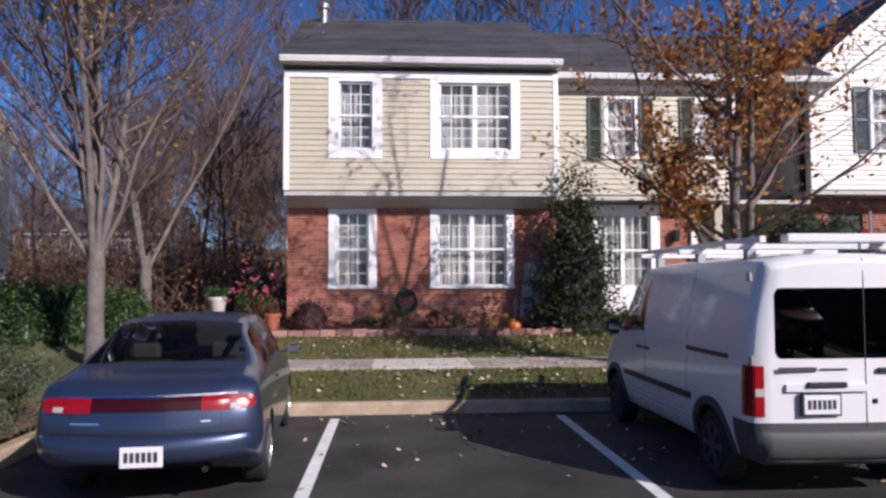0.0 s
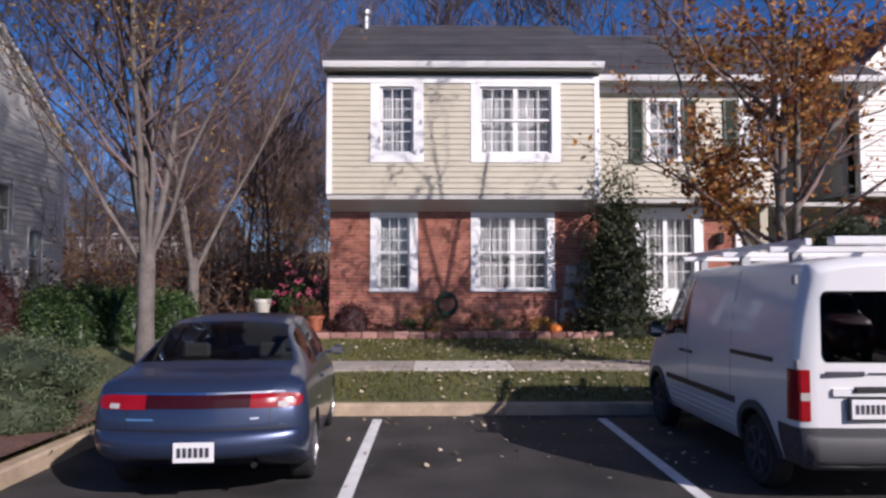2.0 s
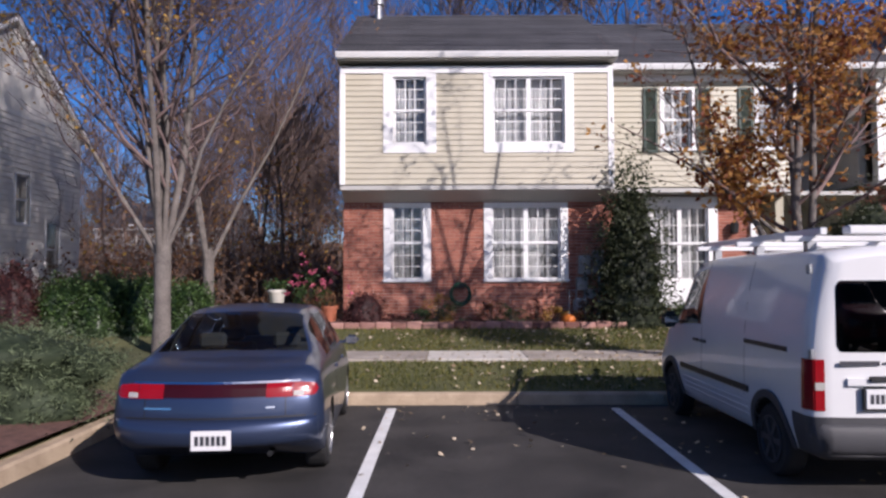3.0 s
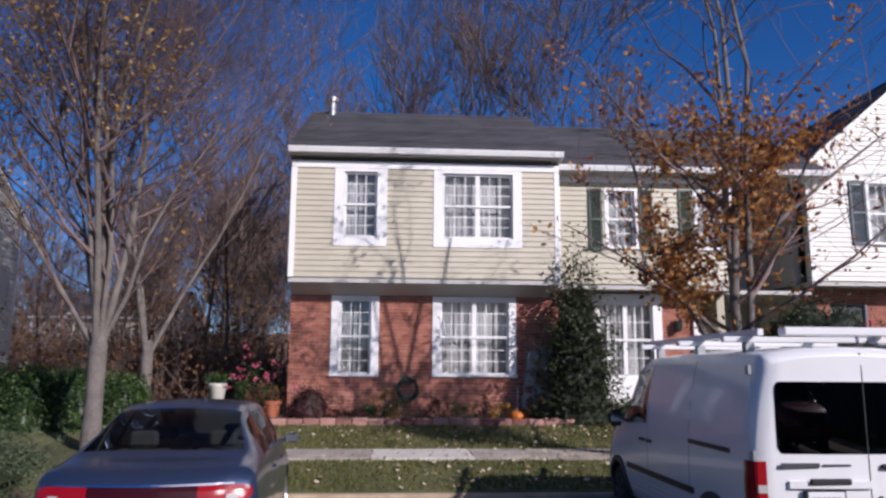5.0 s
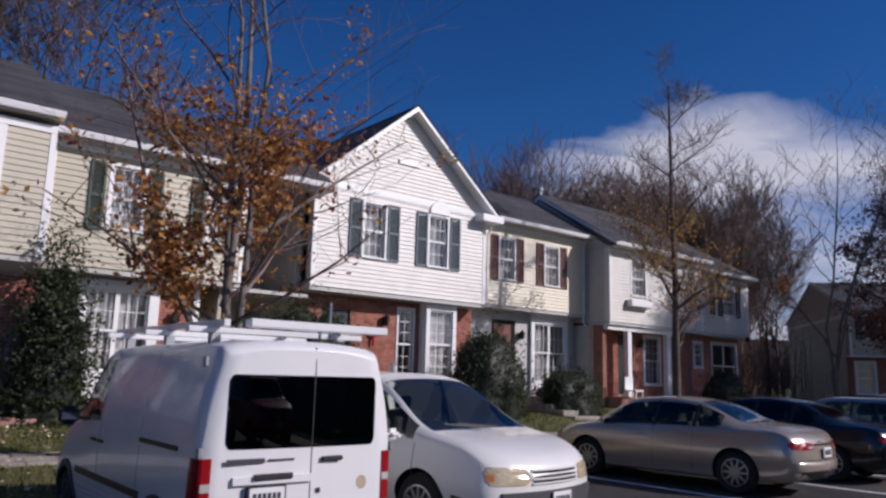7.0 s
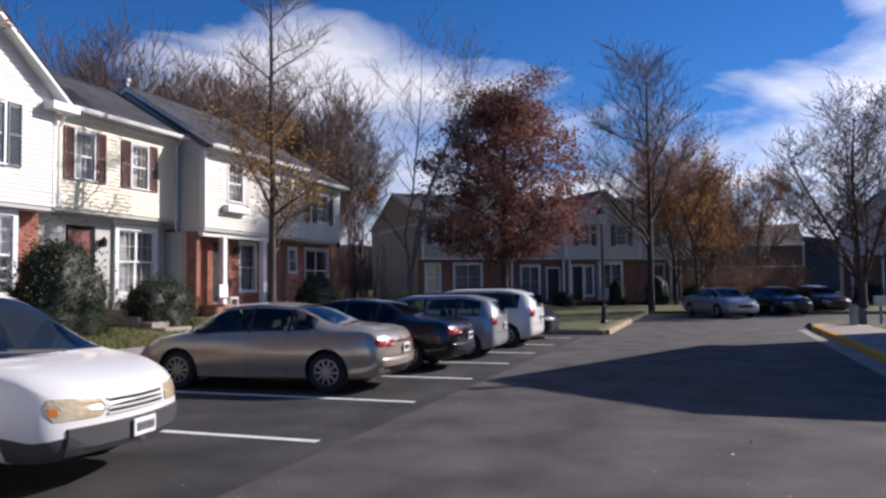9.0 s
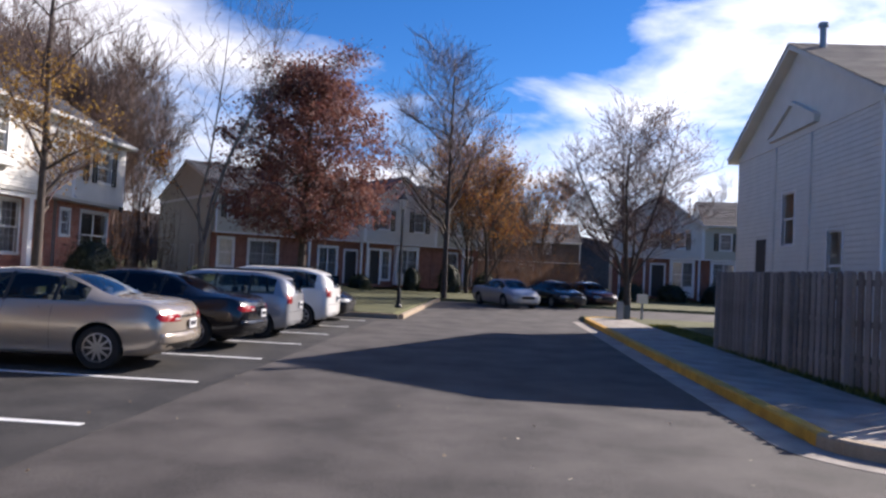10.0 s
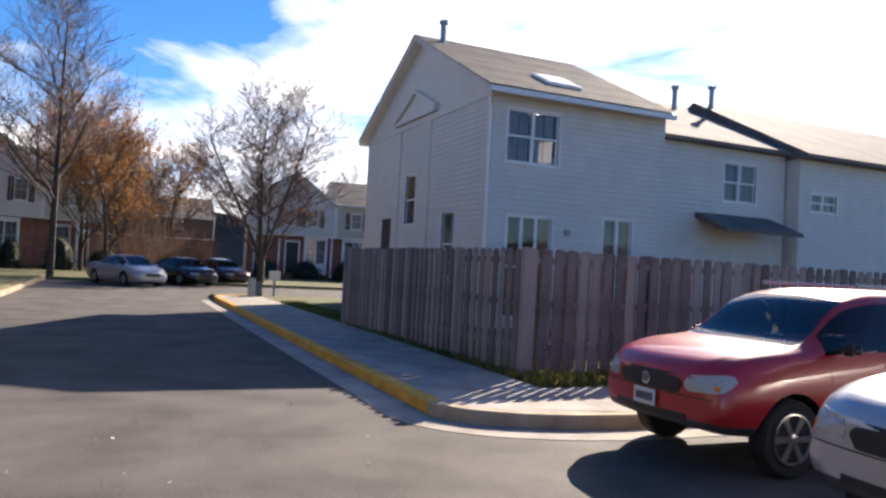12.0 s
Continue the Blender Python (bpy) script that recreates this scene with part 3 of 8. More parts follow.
def shutter(root, x0, x1, z0, z1, y, material, label):
    bm = bmesh.new()
    s = 0.045
    zm = (z0 + z1) / 2
    framed(bm, x0, x1, z0, z1, y - 0.035, y, [(x0 + s, x1 - s, z0 + s, zm - 0.03), (x0 + s, x1 - s, zm + 0.03, z1 - s)])
    sh_ = part("shutter", bm, material, root, label)
    bm = bmesh.new()
    z = z0 + s
    while z < z1 - s - 0.02:
        prism(bm, [(y - 0.028, z), (y - 0.006, z + 0.022), (y - 0.002, z + 0.022), (y - 0.020, z - 0.002)], x0 + s, x1 - s, "x")
        z += 0.045
    tagged(part("louvres", bm, material, sh_), kind="stuff")
    return sh_


def door(root, x0, x1, z0, z1, y, material, label):
    bm = bmesh.new()
    box(bm, x0, y, z0, x1, y + 0.045, z1)
    w = x1 - x0
    d = part("door", bm, material, root, label)
    for a, b in ((0.10, 0.46), (0.54, 0.90)):
        for c, e in ((0.06, 0.36), (0.42, 0.74), (0.79, 0.94)):
            part("door_panel", boxes((x0 + w * a, y - 0.012, z0 + (z1 - z0) * c, x0 + w * b, y, z0 + (z1 - z0) * e)), material, d)
    part("door_handle", lathe(bmesh.new(), [(0.012, -0.07), (0.03, -0.065), (0.03, -0.04), (0.012, -0.03), (0.012, 0.0)], (x1 - 0.09, y, z0 + 1.0), 10, "y"), CHROME, d)
    bm = boxes((x0 - 0.11, y - 0.05, z0, x0 - 0.002, y + 0.05, z1 + 0.11), (x1 + 0.002, y - 0.05, z0, x1 + 0.11, y + 0.05, z1 + 0.11), (x0 - 0.002, y - 0.05, z1 + 0.002, x1 + 0.002, y + 0.05, z1 + 0.11))
    part("door_frame", bm, TRIM, d)
    return d


def shingle_slope(bm, x0, x1, y0, z0, y1, z1, course=0.145):
    """A roof slope in overlapping courses of shingles, from the eave (y0, z0) to the ridge (y1, z1)."""
    d = Vector((0, y1 - y0, z1 - z0))
    n = max(1, round(d.length / course))
    up = Vector((0, -(z1 - z0), y1 - y0)).normalized()
    if up.z < 0:
        up = -up
    for k in range(n):
        a, b = d * (k / n), d * ((k + 1) / n + 0.15 / n)
        p = Vector((0, y0, z0))
        q = [p + a, p + b, p + b + up * 0.006, p + a + up * 0.020]
        prism(bm, [(v.y, v.z) for v in q], x0, x1, "x")


def gable_roof(root, x0, x1, y0, z0, yr, zr, y1, shingles=SHINGLE, over=0.06, gutter=True, course=0.145):
    """A roof with its ridge along x: eave at y0 z0, ridge at yr zr, rear eave at y1 z0."""
    bm = bmesh.new()
    prism(bm, [(y0, z0 - 0.10), (y0, z0 + 0.015), (yr, zr), (y1, z0 + 0.015), (y1, z0 - 0.10), (yr, zr - 0.14)], x0 - over, x1 + over, "x")
    roof = part("roof", bm, TRIM, root, "white edged roof deck")
    bm = bmesh.new()
    shingle_slope(bm, x0 - over - 0.015, x1 + over + 0.015, y0 - 0.03, z0 + 0.006, yr, zr + 0.008, course=course)
    shingle_slope(bm, x0 - over - 0.015, x1 + over + 0.015, y1 + 0.03, z0 + 0.006, yr, zr + 0.008, course=course)
    prism(bm, [(yr - 0.13, zr - 0.03), (yr, zr + 0.045), (yr + 0.13, zr - 0.03), (yr, zr + 0.0)], x0 - over, x1 + over, "x")
    part("shingles", bm, shingles, roof, "dark asphalt shingle courses")
    # the soffit's grey carries the shade under the eave
    part("eave_soffit", boxes((x0 - over, y0, z0 - 0.135, x1 + over, y0 + 0.52, z0 - 0.105)), SIDING_GREY_SHADE, roof)
    if gutter:
        bm = bmesh.new()
        prism(bm, [(y0 - 0.005, z0 - 0.11), (y0 - 0.09, z0 - 0.11), (y0 - 0.12, z0 - 0.02), (y0 - 0.12, z0 + 0.0), (y0 - 0.105, z0 + 0.0), (y0 - 0.08, z0 - 0.095), (y0 - 0.005, z0 - 0.095)], x0 - over, x1 + over, "x")
        part("gutter", bm, TRIM, roof)
    return roof


def front_gable(root, x0, x1, y0, y1, ze, zr, shingles=SHINGLE, rake=0.35, over=0.25):
    """A roof whose ridge runs along y, its gable towards the front at y0."""
    xm = (x0 + x1) / 2
    k = (zr - ze) / (xm - x0)
    bm = bmesh.new()
    pts = [(x0 - over, ze - k * over), (xm, zr), (x1 + over, ze - k * over), (x1 + over, ze - k * over + 0.13), (xm, zr + 0.14), (x0 - over, ze - k * over + 0.13)]
    prism(bm, pts, y0 - rake, y1, "y")
    bmesh.ops.recalc_face_normals(bm, faces=bm.faces[:])
    roof = part("roof", bm, TRIM, root, "white edged roof deck")
    bm = bmesh.new()
    n = 22
    for s in (-1, 1):
        for i in range(n):
            a, b = i / n, (i + 1.15) / n
            xe = xm + s * (xm - x0 + over)
            p = [(xe + (xm - xe) * t, ze - k * over + 0.135 + (zr - ze + k * over) * t + e) for t, e in ((a, 0.0), (b, 0.0), (b, 0.007), (a, 0.02))]
            prism(bm, p, y0 - rake - 0.03, y1, "y")
    bmesh.ops.recalc_face_normals(bm, faces=bm.faces[:])
    part("shingles", bm, shingles, roof, "dark asphalt shingle courses")
    return roof


def gable_wall(bm, x0, x1, ze, zr, y0, y1):
    prism(bm, [(x0, ze), (x1, ze), ((x0 + x1) / 2, zr)], y0, y1, "y")


def gable_siding(bm, x0, x1, ze, zr, y, course=0.112):
    xm, z = (x0 + x1) / 2, ze
    while z < zr - 0.03:
        f = (z + course * 0.6 - ze) / (zr - ze)
        a, b = x0 + (xm - x0) * f, x1 + (xm - x1) * f
        if b - a > 0.06:
            siding_board(bm, a, b, z, min(course, zr - z), y)
        z += course


def downspout(root, x, y, z0, z1):
    bm = bmesh.new()
    tube(bm, [(x, y - 0.22, z1), (x, y - 0.20, z1 - 0.12), (x, y - 0.06, z1 - 0.32), (x, y - 0.06, z0 + 0.15), (x, y - 0.18, z0 + 0.04)], 0.035, 6)
    return part("downspout", bm, TRIM, root, "white metal downspout")


def flue(root, x, y, z0, z1):
    bm = bmesh.new()
    lathe(bm, [(0.09, 0), (0.09, z1 - z0 - 0.16), (0.14, z1 - z0 - 0.15), (0.14, z1 - z0 - 0.04), (0.05, z1 - z0)], (x, y, z0), 12)
    return part("flue", bm, GREY_METAL, root, "grey metal roof flue", smooth=False)


def wall_lamp(root, x, y, z):
    bm = bmesh.new()
    lathe(bm, [(0.02, 0.0), (0.075, 0.03), (0.09, 0.20), (0.10, 0.21), (0.03, 0.29), (0.01, 0.32)], (x, y - 0.14, z), 6)
    box(bm, x - 0.05, y - 0.03, z + 0.0, x + 0.05, y, z + 0.22)
    box(bm, x - 0.012, y - 0.14, z + 0.24, x + 0.012, y - 0.02, z + 0.262)
    return part("wall_lamp", bm, BLACK_METAL, root, "black metal lantern by the door")


BASE = 0.62
RIDGE_Y, REAR_Y = 18.4, 22.4


def house_body(root, x0, x1, yl, yu, zc, ze, low_holes, up_holes, siding_mat, low_mat, bricks=True, corner=True, course=0.112, board_parts=True, loose=0.0, side=None, low_siding=None):
    """Two storeys: the lower wall's face at yl, the jettied upper one's at yu, between them a soffit at zc."""
    bm = holed(bmesh.new(), x0, x1, BASE - 0.3, zc - 0.1, yl, yl + 0.2, low_holes)
    lw = part("wall", bm, MORTAR if bricks else low_mat, root, "ground floor front wall")
    if bricks:
        tagged(part("brickwork", brickwork(x0, x1, BASE - 0.02 + loose, zc - 0.10, yl, low_holes), BRICK, lw, "red brown bricks in pale mortar"), kind="stuff")
    bm = holed(bmesh.new(), x0, x1, zc + 0.004, ze, yu, yu + 0.2, up_holes)
    uw = part("wall", bm, siding_mat, root, "upper front wall")
    c = 0.10 if corner else 0.0
    if board_parts:
        z = zc + 0.004
        while z < ze - 0.16:
            for a, b in spans(x0 + c, x1 - c, z, z + course, up_holes):
                bm = bmesh.new()
                siding_board(bm, a, b, z, course, yu)
                part("siding_board", bm, siding_mat, uw)
            z += course
    else:
        part("siding", siding(bmesh.new(), x0 + c, x1 - c, zc + 0.004, ze - 0.14, yu, up_holes, course), siding_mat, uw, "lapped vinyl boards")
    if corner:
        part("corner_board", boxes((x0 - 0.01, yu - 0.034, zc, x0 + c, yu, ze - 0.14)), TRIM, uw)
        part("corner_board", boxes((x1 - c, yu - 0.034, zc, x1 + 0.005, yu, ze - 0.14)), TRIM, uw)
    part("frieze_board", boxes((x0, yu - 0.04, ze - 0.14, x1, yu, ze)), TRIM, uw)
    # shade below the overhang is coloured in as grey
    part("soffit", boxes((x0, yu + 0.004, zc - 0.10, x1, yl + 0.24, zc)), SIDING_GREY_SHADE if low_siding is None else low_siding, root, "boxed soffit under the overhang, shade in its grey")
    part("wall", boxes((x0 + 0.01, yl + 0.21, BASE - 0.3, x0 + 0.18, REAR_Y - 0.3, zc - 0.105), (x0 + 0.01, yl + 0.21, zc + 0.005, x0 + 0.18, REAR_Y - 0.3, ze - 0.01)), side or siding_mat, root, "side wall")
    part("wall", boxes((x1 - 0.18, yl + 0.21, BASE - 0.3, x1 - 0.01, REAR_Y - 0.3, zc - 0.105), (x1 - 0.18, yl + 0.21, zc + 0.005, x1 - 0.01, REAR_Y - 0.3, ze - 0.01)), side or siding_mat, root, "side wall")
    part("wall", boxes((x0 + 0.01, REAR_Y - 0.29, BASE - 0.3, x1 - 0.01, REAR_Y - 0.1, ze - 0.01)), siding_mat, root, "rear wall")
    # slabs in the same dark tone, room shade as colour
    part("floor_slab", boxes((x0 + 0.19, yl + 0.25, zc - 0.1, x1 - 0.19, REAR_Y - 0.31, zc)), ROOM_SHADE, root)
    part("ceiling_slab", boxes((x0 + 0.19, yu + 0.21, ze - 0.1, x1 - 0.19, REAR_Y - 0.31, ze - 0.02)), ROOM_SHADE, root)
    return lw, uw


# house with cream siding over brick
hx0, hx1 = -2.12, 3.38
h1 = thing("house", "end townhouse with cream siding above red brick", "house", off=(hx0, 15.3, BASE), group="row of townhouses")
L1, L2 = (-1.12, -0.47, 1.55, 3.09), (0.95, 2.38, 1.55, 3.09)
U1, U2 = (-1.05, -0.38, 4.30, 5.66), (0.96, 2.41, 4.30, 5.66)
h1_front = house_body(h1, hx0, hx1, 15.3, 14.8, 3.47, 5.87, [L1, L2], [U1, U2], SIDING_CREAM, BRICK, board_parts=True, loose=0.068 * 11)[0]
window(h1, *L1, 15.3, 0.165, 1, 6, 3, head=0.06, foot=0.05)
window(h1, *L2, 15.3, 0.155, 2, 6, 3, head=0.06, foot=0.05)
window(h1, *U1, 14.8, 0.20, 1, 6, 3, sill=False, head=0.065, foot=0.19)
window(h1, *U2, 14.8, 0.185, 2, 6, 3, sill=False, head=0.065, foot=0.19)
gable_roof(h1, hx0, hx1, 14.62, 6.10, RIDGE_Y, 8.17, REAR_Y)
for a in (hx0 + 0.01, hx1 - 0.16):
    bm = bmesh.new()
    prism(bm, [(14.8, 5.87), (REAR_Y - 0.2, 5.87), (RIDGE_Y, 7.99)], a, a + 0.15, "x")
    part("gable_end", bm, SIDING_CREAM, h1)
flue(h1, -1.66, 18.2, 7.8, 8.55)
# cove under the overhang, its shade painted as grey
bm = bmesh.new()
prism(bm, [(14.82, 3.368), (15.26, 3.368), (15.26, 3.16)], hx0 + 0.02, hx1 - 0.02, "x")
bmesh.ops.recalc_face_normals(bm, faces=bm.faces[:])
part("cove", bm, SIDING_GREY_SHADE, h1, "sloping panel under the overhang, shade in its grey")

# tan house with green shutters
h2 = thing("house", "tan sided townhouse with green shutters and a white bay window", "house", off=(3.4, 15.7, BASE), group="row of townhouses")
B1 = (4.38, 5.58, 1.52, 3.10)
W1, W2 = (4.52, 5.12, 4.24, 5.48), (6.48, 7.10, 4.24, 5.48)
D2 = (7.0, 7.9, BASE + 0.40, BASE + 2.45)
house_body(h2, 3.4, 7.32, 15.75, 15.25, 3.45, 5.80, [B1, (6.62, 7.33, BASE - 0.3, 3.36)], [W1, W2], SIDING_TAN, BRICK)
window(h2, *B1, 15.70, 0.2, 2, 4, 3, sill=False)
part("bay_apron", boxes((4.16, 15.64, BASE + 0.33, 5.80, 15.742, 1.34)), TRIM, h2, "white panel under the bay window")
window(h2, *W1, 15.25, 0.06, 1, 4, 3)
window(h2, *W2, 15.25, 0.06, 1, 4, 3)
for a, b in ((4.11, 4.40), (5.21, 5.50), (6.08, 6.38)):
    shutter(h2, a, b, 4.17, 5.52, 15.225, SHUT_GREEN, "dark green louvred shutter")
# grey instead of tan: the shade of the recess is put into the colour
part("wall", holed(bmesh.new(), 6.64, 9.36, BASE - 0.3, 5.80, 18.6, 18.8, [D2]), SIDING_GREY_SHADE, h2, "set back entrance wall, recess shade in its grey")
part("siding", siding(bmesh.new(), 6.66, 9.36, BASE, 5.7, 18.6, [(6.8, 8.1, 0, BASE + 2.6)], 0.112), SIDING_GREY_SHADE, h2)
part("side_wall", boxes((7.15, 15.46, 3.45, 7.31, 18.59, 5.80)), SIDING_TAN, h2)
part("side_wall", boxes((6.46, 15.96, BASE - 0.2, 6.62, 18.59, 3.34)), SIDING_TAN, h2)
part("porch_ceiling", boxes((6.63, 15.96, 3.36, 9.34, 18.59, 3.44)), SIDING_GREY_SHADE, h2)
door(h2, *D2, 18.64, DOOR_DARK, "dark front door with a red bow")
part("porch_post", bevelled(boxes((6.47, 15.66, BASE - 0.2, 6.62, 15.745, 3.34)), 0.01), TRIM, h2, "square white porch post")
gable_roof(h2, 3.46, 9.3, 14.95, 5.93, RIDGE_Y, 7.93, REAR_Y - 0.6)
wall_lamp(h2, 6.12, 15.74, 2.5)
for x, z in ((7.45, 2.25), (6.54, 2.2)):
    part("red_bow", bevelled(boxes((x - 0.13, 18.52 if x > 7 else 15.60, z, x + 0.13, 18.59 if x > 7 else 15.655, z + 0.22), (x - 0.05, 18.52 if x > 7 else 15.60, z - 0.25, x + 0.05, 18.58 if x > 7 else 15.65, z)), 0.02), LAMP_RED, h2, "red ribbon bow")

# white gable house with blue shutters
h3 = thing("house", "white sided gable townhouse with slate blue shutters", "house", off=(9.36, 16.5, BASE), group="row of townhouses")
W1, W2 = (10.93, 11.62, 4.52, 5.93), (13.20, 13.89, 4.52, 5.93)
N1, N2 = (12.62, 13.16, 1.45, 3.34), (13.54, 14.41, 1.50, 3.36)
D3 = (10.1, 11.0, BASE + 0.45, BASE + 2.55)
house_body(h3, 9.36, 15.44, 16.55, 16.0, 3.64, 6.30, [N1, N2, D3], [W1, W2], SIDING_WHITE, BRICK)
bm = bmesh.new()
gable_wall(bm, 9.36, 15.44, 6.30, 8.68, 16.0, 16.2)
gw = part("gable_wall", bm, SIDING_WHITE, h3)
bm = bmesh.new()
gable_siding(bm, 9.36, 15.44, 6.16, 8.68, 15.995)
part("siding", bm, SIDING_WHITE, gw, "lapped vinyl boards")
front_gable(h3, 9.36, 15.44, 16.0, 22.0, 6.30, 8.68)
part("eave_return", boxes((15.0, 15.62, 6.02, 15.86, 16.0, 6.22)), TRIM, h3)
part("eave_return", boxes((8.95, 15.62, 6.02, 9.8, 16.0, 6.22)), TRIM, h3)
window(h3, *N1, 16.55, 0.05, 1, 6, 2, curtain=False, sill=False)
window(h3, *N2, 16.26, 0.14, 1, 6, 3, sill=False, deep=0.12)
part("bay_apron", boxes((13.38, 16.23, BASE, 14.57, 16.54, 1.355)), TRIM, h3)
part("bay_head", boxes((13.38, 16.23, 3.505, 14.57, 16.54, 3.635)), TRIM, h3)
for a in (13.38, 14.47):
    part("bay_side", boxes((a, 16.285, 1.36, a + 0.10, 16.54, 3.50)), TRIM, h3)
for x in (11.72, 10.98):
    part("red_bow", bevelled(boxes((x - 0.10, 16.44 if x > 11.2 else 16.46, 2.55, x + 0.10, 16.49, 2.80), (x - 0.05, 16.45, 2.30, x + 0.05, 16.48, 2.55)), 0.02), LAMP_RED, h3, "red ribbon bow")
window(h3, *W1, 16.0, 0.06, 1, 4, 3)
window(h3, *W2, 16.0, 0.06, 1, 4, 3)
for a, b in ((10.44, 10.84), (11.71, 12.10), (12.71, 13.11), (13.98, 14.37)):
    shutter(h3, a, b, 4.48, 5.98, 15.974, SHUT_BLUE, "slate blue louvred shutter")
bm = bmesh.new()
lathe(bm, [(0.36, -0.03), (0.36, 0.03)], (13.545, 15.95, 6.02), 24, "y")
bmesh.ops.bisect_plane(bm, geom=bm.verts[:] + bm.edges[:] + bm.faces[:], plane_co=(0, 0, 6.0), plane_no=(0, 0, -1), clear_outer=True)
part("arched_panel", bm, TRIM, h3, "white half round panel over the window")
part("attic_vent", boxes((12.0, 15.93, 7.18, 12.75, 15.97, 7.30)), TRIM, h3)
door(h3, *D3, 16.60, DOOR_DARK, "dark front door in a white frame")
wall_lamp(h3, 12.12, 16.54, 2.85)
downspout(h3, 15.5, 16.0, 3.6, 6.0)
h3.scale.x = 0.94
h3.location += Vector((0.04, 0.0, 0.04))

# pale yellow house with maroon shutters
h4 = thing("house", "pale yellow sided townhouse with maroon shutters", "house", off=(15.5, 17.4, BASE), group="row of townhouses")
W1, W2 = (16.86, 17.54, 4.58, 5.90), (19.10, 19.78, 4.58, 5.90)
N1 = (19.02, 20.62, 1.40, 3.32)
D4 = (17.15, 18.05, BASE + 0.55, BASE + 2.62)
house_body(h4, 15.1, 21.25, 17.6, 17.1, 3.74, 6.36, [N1, D4], [W1, W2], SIDING_YELLOW, SIDING_GREY_SHADE, bricks=False)
window(h4, *N1, 17.52, 0.16, 2, 4, 3, sill=False)
part("bay_apron", boxes((18.82, 17.46, BASE, 20.82, 17.585, 1.22)), TRIM, h4)
part("bay_head", boxes((18.82, 17.46, 3.50, 20.82, 17.585, 3.635)), TRIM, h4)
window(h4, *W1, 17.1, 0.06, 1, 4, 3)
window(h4, *W2, 17.1, 0.06, 1, 4, 3)
for a, b in ((16.42, 16.78), (17.62, 17.98), (18.62, 19.0), (19.86, 20.22)):
    shutter(h4, a, b, 4.54, 5.96, 17.074, SHUT_RED, "maroon louvred shutter")
door(h4, *D4, 17.65, DOOR_RED, "red brown panelled front door")
gable_roof(h4, 15.1, 21.25, 16.75, 6.48, 19.6, 8.2, REAR_Y)
wall_lamp(h4, 18.35, 17.58, 2.75)
downspout(h4, 21.1, 17.1, 3.3, 6.4)
h4.scale.x = 0.949
h4.location += Vector((-0.01, 0.0, 0.12))

# white house with a brick porch
h5 = thing("house", "white sided townhouse with a red brick porch and white posts", "house", off=(20.9, 15.9, BASE), group="row of townhouses")
W1, W2 = (22.1, 22.85, 4.42, 5.66), (25.2, 25.95, 4.42, 5.66)
N1 = (23.7, 24.55, 1.35, 3.05)
D5 = (22.2, 23.05, BASE + 0.35, BASE + 2.45)
# side walls in grey: the white siding's shaded side, put into the colour
house_body(h5, 20.9, 26.4, 16.3, 15.6, 3.42, 5.98, [N1, D5], [W1, W2], SIDING_WHITE, BRICK, side=SIDING_GREY_SHADE)
part("wall", boxes((20.905, 15.62, 3.43, 21.05, 16.49, 5.97)), SIDING_GREY_SHADE, h5)
part("wall", boxes((20.9, 15.9, BASE - 0.3, 21.05, 16.29, 3.3)), BRICK_FAR, h5)
window(h5, *N1, 16.3, 0.1, 1, 6, 3)
window(h5, *W1, 15.6, 0.08, 1, 4, 3)
window(h5, *W2, 15.6, 0.08, 1, 4, 3)
door(h5, *D5, 16.35, DOOR_DARK, "dark storm door in a white frame")
for x in (22.12, 24.4):
    part("porch_post", bevelled(boxes((x - 0.11, 15.72, BASE, x + 0.11, 15.92, 3.315)), 0.012), TRIM, h5, "square white porch post")
part("porch_beam", boxes((20.95, 15.70, 3.16, 25.0, 15.92, 3.318)), TRIM, h5)
part("porch_floor", boxes((21.1, 15.3, 0.5, 25.1, 16.29, BASE + 0.28)), BRICK_FAR, h5, "brick porch step")
gable_roof(h5, 20.9, 26.4, 15.2, 6.12, RIDGE_Y + 0.4, 8.35, REAR_Y)
# gable end in the same grey, side shade as colour
bm = bmesh.new()
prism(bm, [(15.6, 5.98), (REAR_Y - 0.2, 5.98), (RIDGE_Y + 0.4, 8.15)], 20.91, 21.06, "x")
part("gable_end", bm, SIDING_GREY_SHADE, h5)
flue(h5, 20.6 + 0.9, 19.4, 7.9, 8.9)
wall_lamp(h5, 23.35, 16.29, 2.65)
part("window_box", bevelled(boxes((21.75, 15.32, 4.0, 22.95, 15.56, 4.24)), 0.02), TRIM, h5, "white balconet under the window")
h5.scale.x = 1.05
h5.location += Vector((0.08, 0.45, 0.18))

# white house with black shutters
h6 = thing("house", "white sided end townhouse with black shutters", "house", off=(26.42, 16.0, BASE), group="row of townhouses")
W1 = (28.3, 29.35, 4.22, 5.38)
N1, N2 = (26.7, 27.3, 2.1, 3.02), (28.2, 30.3, 1.3, 3.05)
house_body(h6, 26.42, 30.6, 16.1, 15.6, 3.42, 5.72, [N1, N2], [W1], SIDING_WHITE, BRICK, side=BRICK_FAR)
window(h6, *W1, 15.6, 0.07, 1, 4, 3)
window(h6, *N1, 16.1, 0.1, 1, 4, 3)
window(h6, *N2, 16.1, 0.1, 2, 2, 1, curtain=False)
for a, b in ((27.17, 27.55), (27.87, 28.21), (29.44, 29.8)):
    shutter(h6, a, b, 4.15, 5.45, 15.574, SHUT_BLACK, "black louvred shutter")
